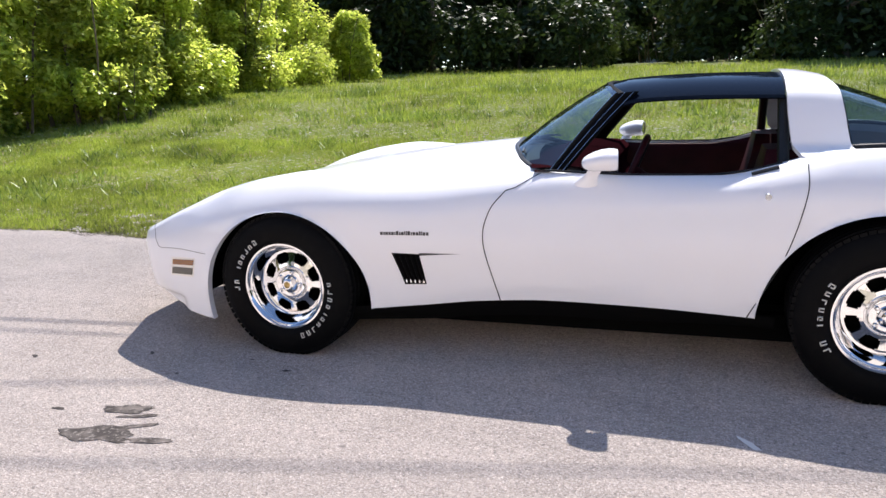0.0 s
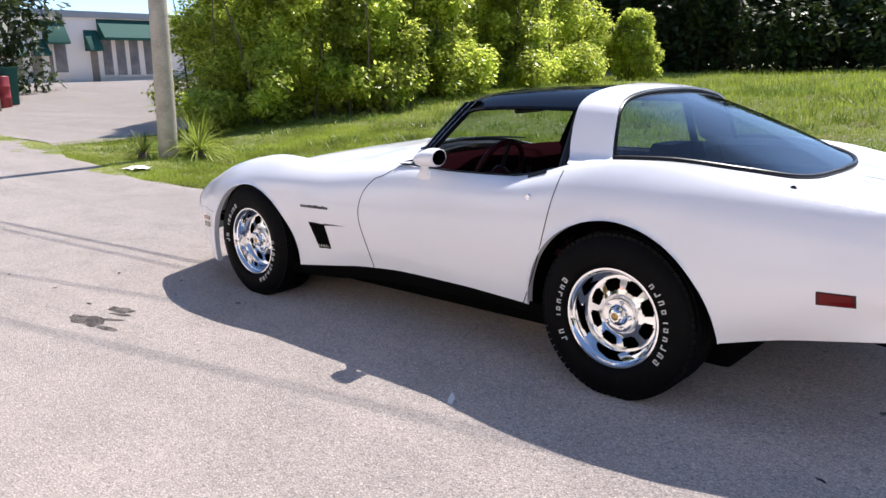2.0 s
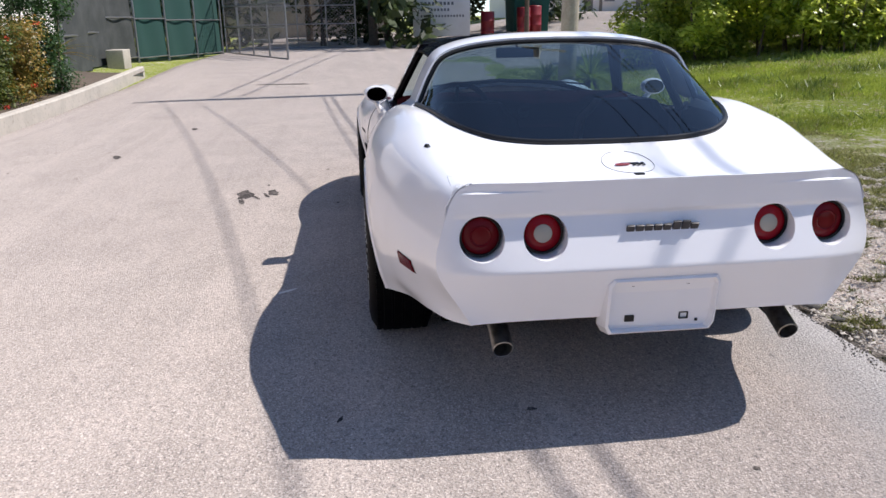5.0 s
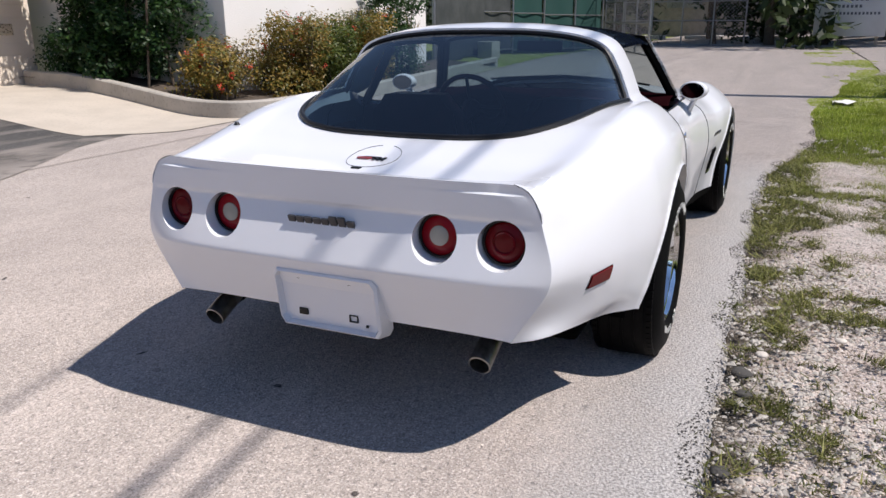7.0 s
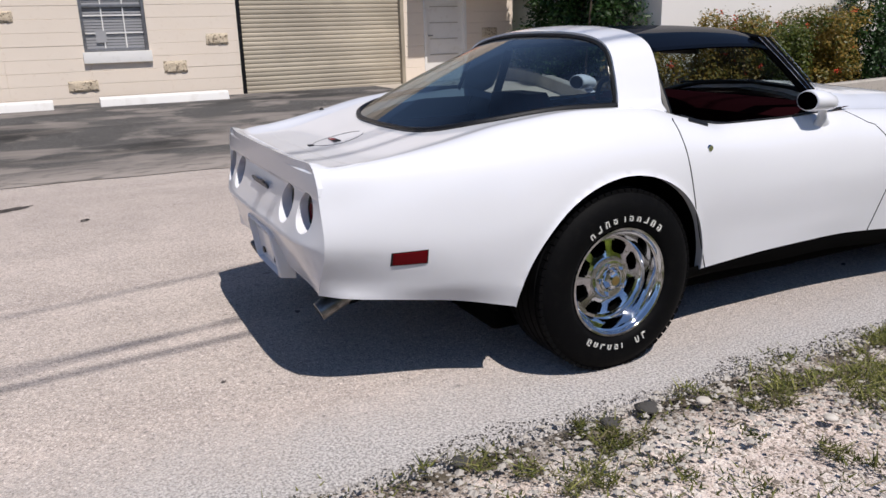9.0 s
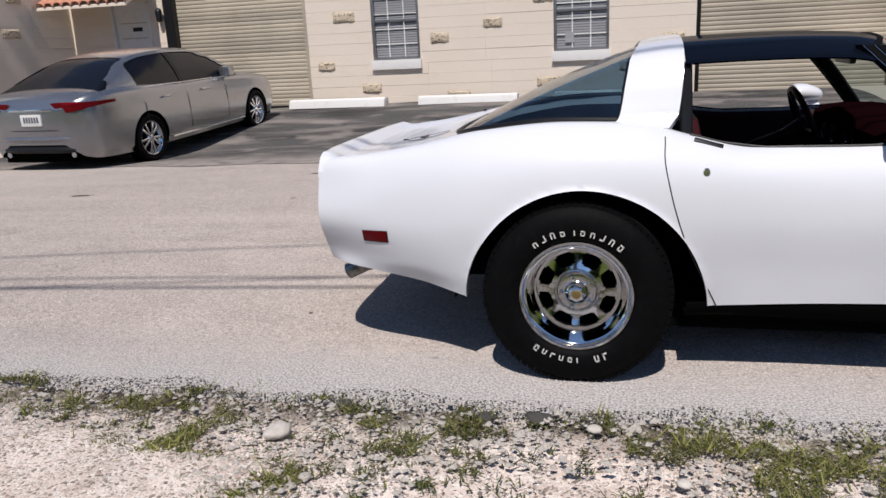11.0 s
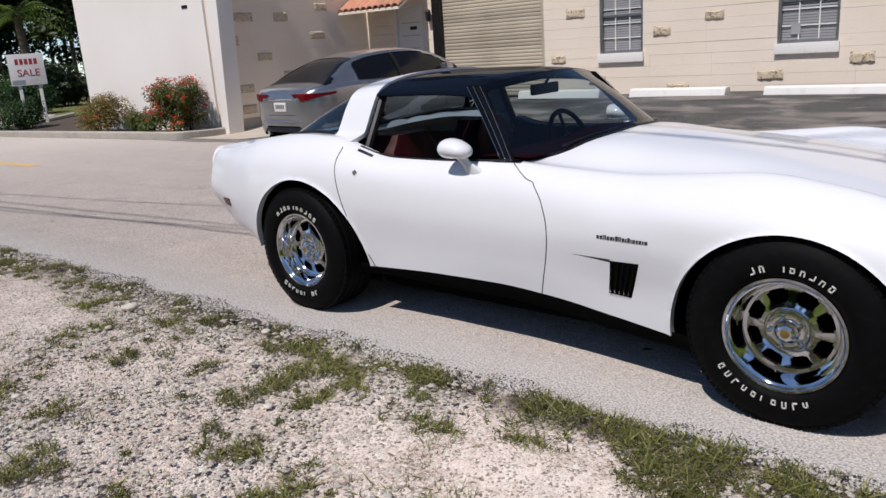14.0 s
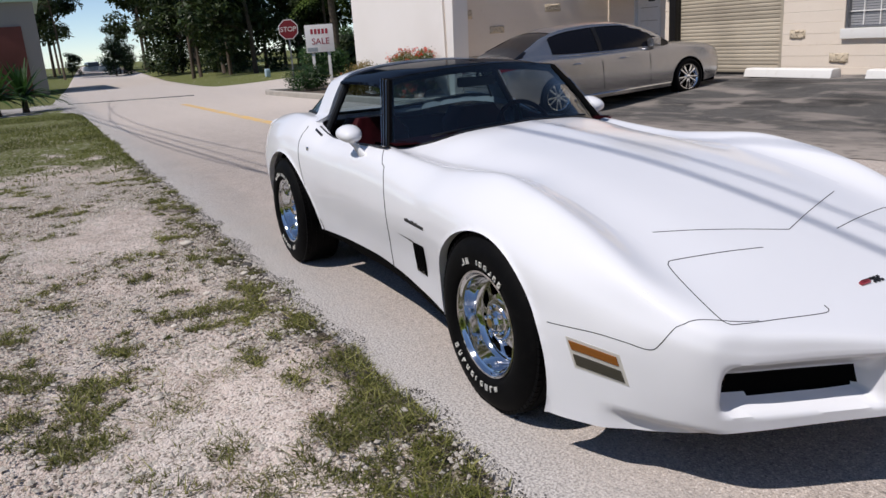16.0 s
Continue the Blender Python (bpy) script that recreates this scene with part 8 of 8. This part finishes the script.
part("picture_patch", box((0.09, -0.46, 1.33), (0.093, -0.1, 1.47), 0.0, base_m), material("sale_grey", (0.3, 0.33, 0.35), 0.6), sale, smooth=False)
tagged(link(box((38.1, -9.1, ground_z(38, -9)), (38.4, -8.85, ground_z(38, -9) + 0.42), 0.04), "utility_box", material("pale_blue_plastic", (0.45, 0.58, 0.66), 0.6)), "pale blue utility box on the grass", "utility box")
for k, (x, y) in enumerate(((105, -6.5), (112, -5.0))):
    c = empty("distant_car", pose(x, y, ground_z(x, y), 0, 0, 8), "pale car far along the street", "car", "distant cars")
    part("body", box((-2.2, -0.9, 0.3), (2.2, 0.9, 0.9), 0.2), WHITE_TRIM, c)
    part("cabin", box((-1.2, -0.75, 0.85), (1.3, 0.75, 1.45), 0.25), WINDOW_DARK, c)


# ---- silver sedan ----
SILVER = material("silver_car_paint", (0.40, 0.40, 0.41), 0.27, 0.85, coat=0.7)
SEDAN_GLASS = material("dark_tinted_glass", (0.006, 0.006, 0.008), 0.12, spec=0.3)
sedan_at = pose(8.2, -5.74, ground_z(8.2, -5.74) + 0.005, 0, 0, 0)
# sedan's own axes: +x ahead, +y to its left, origin under the rear axle
head = Vector((-0.053, -0.9986, 0)).normalized()
sedan = empty("silver_sedan", sedan_at @ Matrix.Rotation(math.atan2(head.y, head.x), 4, "Z") @ Matrix.Rotation(radians(-2.4), 4, "Y"), "silver four-door sedan parked nose-in at the warehouse", "car")
SX = [-1.075, -1.01, -0.80, -0.55, -0.2, 0.3, 0.9, 1.5, 2.1, 2.6, 3.0, 3.35, 3.6, 3.74, 3.80]
HW = [0.50, 0.72, 0.84, 0.885, 0.905, 0.91, 0.91, 0.91, 0.905, 0.90, 0.89, 0.86, 0.78, 0.66, 0.55]
LO = [0.42, 0.27, 0.22, 0.21, 0.20, 0.20, 0.20, 0.20, 0.20, 0.20, 0.20, 0.21, 0.23, 0.26, 0.34]
BELT = [0.84, 0.94, 1.01, 1.02, 1.01, 0.98, 0.96, 0.95, 0.93, 0.91, 0.88, 0.84, 0.77, 0.68, 0.58]
MIDT = [0.86, 0.98, 1.06, 1.08, 1.09, 1.06, 1.04, 1.02, 1.02, 0.99, 0.95, 0.90, 0.82, 0.71, 0.60]
bm = bmesh.new()
rows = []
xs = np.concatenate([np.linspace(-1.075, -0.9, 16), np.linspace(-0.87, 3.80, 146)])
for x in xs:
    hw, lo, belt, mt = (float(spline(SX, c, x)) for c in (HW, LO, BELT, MIDT))
    key = np.array([(hw - 0.07, lo), (hw - 0.01, lo + 0.14), (hw, (lo + belt) / 2), (hw - 0.02, belt - 0.12), (hw - 0.07, belt), (hw * 0.72, mt - 0.02), (hw * 0.36, mt), (0, mt + 0.005)])
    c = catmull(key, np.linspace(0, 6.999, 56))
    rows.append([(x, p[0], p[1]) for p in c] + [(x, -p[0], p[1]) for p in c[::-1]])
vs = add_grid(bm, rows)
for end_ in (vs[0], vs[-1]):
    half = len(end_) // 2
    for k in range(half - 1):
        bm.faces.new((end_[k], end_[k + 1], end_[-2 - k], end_[-1 - k]))
inside = {}
for v in bm.verts:
    for ax in (0.0, 2.82):
        d = Vector((v.co.x - ax, v.co.z - 0.32))
        if d.length < 0.37 and abs(v.co.y) > 0.55:
            inside[v] = ax
kill = [f for f in bm.faces if all(v in inside for v in f.verts)]
rim = {v for f in bm.faces if any(v not in inside for v in f.verts) for v in f.verts if v in inside}
for v in rim:
    ax = inside[v]
    d = Vector((v.co.x - ax, v.co.z - 0.32)).normalized() * 0.37
    v.co.x, v.co.z = ax + d.x, 0.32 + d.y
bmesh.ops.delete(bm, geom=kill, context="FACES")
bmesh.ops.recalc_face_normals(bm, faces=bm.faces[:])
sbody = part("body", bm, SILVER, sedan, "silver metallic body", sharp=40)
# cabin: glass dome with a silver roof and pillars
CX = [-0.72, -0.35, 0.05, 0.45, 0.95, 1.45, 1.9, 2.25, 2.42]
CZ = [1.05, 1.22, 1.37, 1.44, 1.46, 1.44, 1.34, 1.16, 1.03]


def cabin_section(x, k=1.0):
    zt = float(spline(CX, CZ, x))
    zb = 0.94
    f = min(1.0, (zt - zb) / 0.5)
    yb = 0.82
    yt = yb - 0.26 * f
    key = np.array([(yb, zb), (yb - 0.10 * f, zb + 0.42 * (zt - zb)), (yt, zb + 0.86 * (zt - zb)), (yt * 0.82, zt - 0.02 * f), (yt * 0.4, zt + 0.004), (0.0, zt + 0.008)])
    c = catmull(key, np.linspace(0, 4.999, 26))
    return [(x, p[0], p[1]) for p in c] + [(x, -p[0], p[1]) for p in c[::-1]]


part("cabin_glass", grid([cabin_section(x) for x in np.linspace(-0.72, 2.42, 60)]), SEDAN_GLASS, sedan, "dark tinted windows")


def skin(x0, x1, k0, k1, lift, n=30):
    """A strip of the cabin's skin between two places across it."""
    rows = []
    for x in np.linspace(x0, x1, n):
        s = cabin_section(x)
        rows.append([(p[0], p[1] * (1 + lift), p[2] + lift * 0.6) for p in s[k0:k1]])
    return rows


part("roof", grid(skin(0.12, 1.62, 12, 40, 0.012)), SILVER, sedan, "silver roof")
for s in (1, -1):
    def at(x, u):
        sec = cabin_section(x)[:26]
        p = sec[min(25, int(u * 25))]
        return (p[0], s * (p[1] + 0.010), p[2] + 0.006)
    # roof rail from boot to windscreen foot, then pillars
    pts = [(-0.70, 0.0), (-0.45, 0.28), (-0.15, 0.42), (0.25, 0.46), (0.9, 0.46), (1.5, 0.46), (1.95, 0.42), (2.3, 0.3)]
    rows = []
    for x, u in catmull(np.array(pts), np.linspace(0, 6.999, 60)):
        wd = 0.11 if 0.0 < x < 1.7 else 0.15
        rows.append([at(x, max(0.0, u - wd * 0.4)), at(x, u), at(x, u + wd)])
    part("roof_rail", grid(rows), SILVER, sedan)
    rows = []
    for t in np.linspace(0, 1, 12):
        x = -0.62 + 0.55 * t
        rows.append([at(x, 0.0), at(x, 0.06 + 0.2 * t), at(x + 0.02, 0.12 + 0.32 * t)])
    part("rear_pillar", grid([[at(x, u) for u in np.linspace(0.0, 0.5, 8)] for x in np.linspace(-0.5, -0.02, 8)]), SILVER, sedan, "silver rear pillar")
    part("centre_pillar", grid([[at(x, u) for u in np.linspace(0.02, 0.44, 8)] for x in (0.92, 1.0)]), BLACK_TRIM, sedan)
    part("window_trim", tube([(x, s * (0.84 - 0.012 * abs(x - 1)), 0.985 - 0.02 * (x - 0.4)) for x in np.linspace(-0.3, 2.1, 20)], 0.008, 6), CHROME, sedan, "thin chrome window trim")
    mir = part("door_mirror", box((1.95, s * 0.90 - 0.09, 0.96), (2.12, s * 0.90 + 0.09, 1.10), 0.04), SILVER, sedan)
    part("mirror_foot", tube([(2.05, s * 0.82, 0.96), (2.04, s * 0.88, 1.0)], 0.02, 6), BLACK_TRIM, mir)
    for x in (0.42, 1.38):
        part("door_handle", tube([(x - 0.09, s * 0.912, 0.83), (x, s * 0.93, 0.833), (x + 0.09, s * 0.912, 0.83)], 0.013, 8), CHROME, sedan, "chrome door handle")
    for x, lean in ((-0.02, 0.25), (0.93, 0.05), (1.95, -0.05)):
        part("door_gap", tube([(x + lean * (z - 0.6) * (-0.4), s * (float(spline(SX, HW, x)) - (0.0 if z < 0.8 else 0.035)), z) for z in np.linspace(0.34, 0.92, 10)], 0.004, 5), BLACK_TRIM, sedan, "dark panel gap")
    part("sill_trim", tube([(x, s * 0.895, 0.27) for x in np.linspace(0.45, 2.4, 10)], 0.014, 6), CHROME, sedan)
    # tail lamp wraps round the corner
    rows = []
    for z in np.linspace(0.80, 0.93, 5):
        w = (z - 0.80) / 0.13
        row = []
        for t in np.linspace(0, 1, 16):
            y = 0.30 + 0.12 * (1 - w) + t * (0.58 - 0.12 * (1 - w))
            xx = float(np.interp(y, [0.0, 0.62, 0.74, 0.84, 0.885], [-1.06, -1.045, -0.99, -0.82, -0.55]))
            row.append((xx - 0.012, s * (y + 0.012), 0.87 + (z - 0.87) * (1 - 0.75 * t * t) + 0.035 * t))
        rows.append(row)
    lampo = part("tail_lamp", grid(rows), DARK_RED_LENS, sedan, "wide red tail lamp")
    part("lamp_flash", grid([[(p[0] - 0.004, p[1] + s * 0.002, p[2]) for p in r[4:11]] for r in rows[3:5]]), RED_LENS, lampo, "brighter upper lens")
    part("reflector", box((-0.99, s * 0.60 - 0.1, 0.42), (-0.93, s * 0.60 + 0.1, 0.45), 0.006), RED_LENS, sedan, "red bumper reflector")
    for ax in (0.0, 2.82):
        m = pose(ax, s * 0.80, 0.325) @ Matrix.Rotation(radians(-90 * s), 4, "X")
        wh = part("wheel", lathe([(0.215, 0.085), (0.225, 0.09), (0.235, 0.08), (0.22, 0.06), (0.19, 0.0)], 40, m), CHROME, sedan, "multi-spoke alloy wheel")
        for k in range(10):
            sp = box((0.03, -0.016, 0.045), (0.225, 0.016, 0.075), 0.006, m @ Matrix.Rotation(2 * math.pi * k / 10 + (0.08 if k % 2 else -0.08), 4, "Z"))
            part("spoke", sp, CHROME, wh)
        part("hub", lathe([(0.0, 0.085), (0.04, 0.082), (0.06, 0.05)], 16, m), CHROME, wh)
        part("brake_disc", lathe([(0.0, 0.01), (0.19, 0.01)], 24, m), DARK_UNDER, wh)
        part("tyre", lathe([(0.225, 0.08), (0.24, 0.10), (0.285, 0.108), (0.315, 0.09), (0.325, 0.05), (0.325, -0.09), (0.30, -0.11), (0.22, -0.1)], 48, m), RUBBER, wh)
        part("wheel_well", grid([[(ax + 0.38 * math.cos(a), s * y, 0.32 + 0.38 * math.sin(a)) for a in np.linspace(-0.3, math.pi + 0.3, 20)] for y in (0.87, 0.5)]), DARK_UNDER, sbody)
plate = part("number_plate", box((-1.095, -0.155, 0.66), (-1.06, 0.155, 0.80), 0.004), WHITE_TRIM, sedan, "white number plate")
for k in range(6):
    part("plate_bar", box((-1.099, -0.115 + 0.04 * k, 0.70), (-1.094, -0.09 + 0.04 * k, 0.77)), BAR, plate, smooth=False)
part("boot_chrome", box((-1.078, -0.33, 0.835), (-1.03, 0.33, 0.86), 0.008), CHROME, sedan, "chrome boot strip")
part("boot_emblem", lathe([(0.022, 0.0), (0.028, 0.004), (0.034, 0.0)], 20, pose(-1.045, 0, 0.905, 0, -65, 0)), DULL_METAL, sedan, "small chrome emblem")
for s in (1, -1):
    part("exhaust_tip", tube([(-1.04, s * 0.5, 0.29), (-0.9, s * 0.5, 0.29)], 0.035, 12), CHROME, sedan)
part("boot_gap", tube([(-1.078 + 0.16 * (abs(y) / 0.62) ** 6, y, 0.60) for y in np.linspace(-0.62, 0.62, 21)], 0.005, 5), BLACK_TRIM, sedan)
part("bumper_lip", tube([(-1.082 + 0.22 * (abs(y) / 0.74) ** 5, y, 0.50) for y in np.linspace(-0.74, 0.74, 25)], 0.022, 8), SILVER, sedan, "silver bumper edge")
# black bar added as the shadow below the silver bumper
part("bumper_shade", tube([(-1.045 + 0.22 * (abs(y) / 0.74) ** 5, y, 0.36) for y in np.linspace(-0.70, 0.70, 25)], 0.05, 8), BLACK_TRIM, sedan, "black bar standing in for shade under the bumper")
part("underside", box((-0.9, -0.7, 0.17), (3.6, 0.7, 0.3)), DARK_UNDER, sedan, smooth=False)
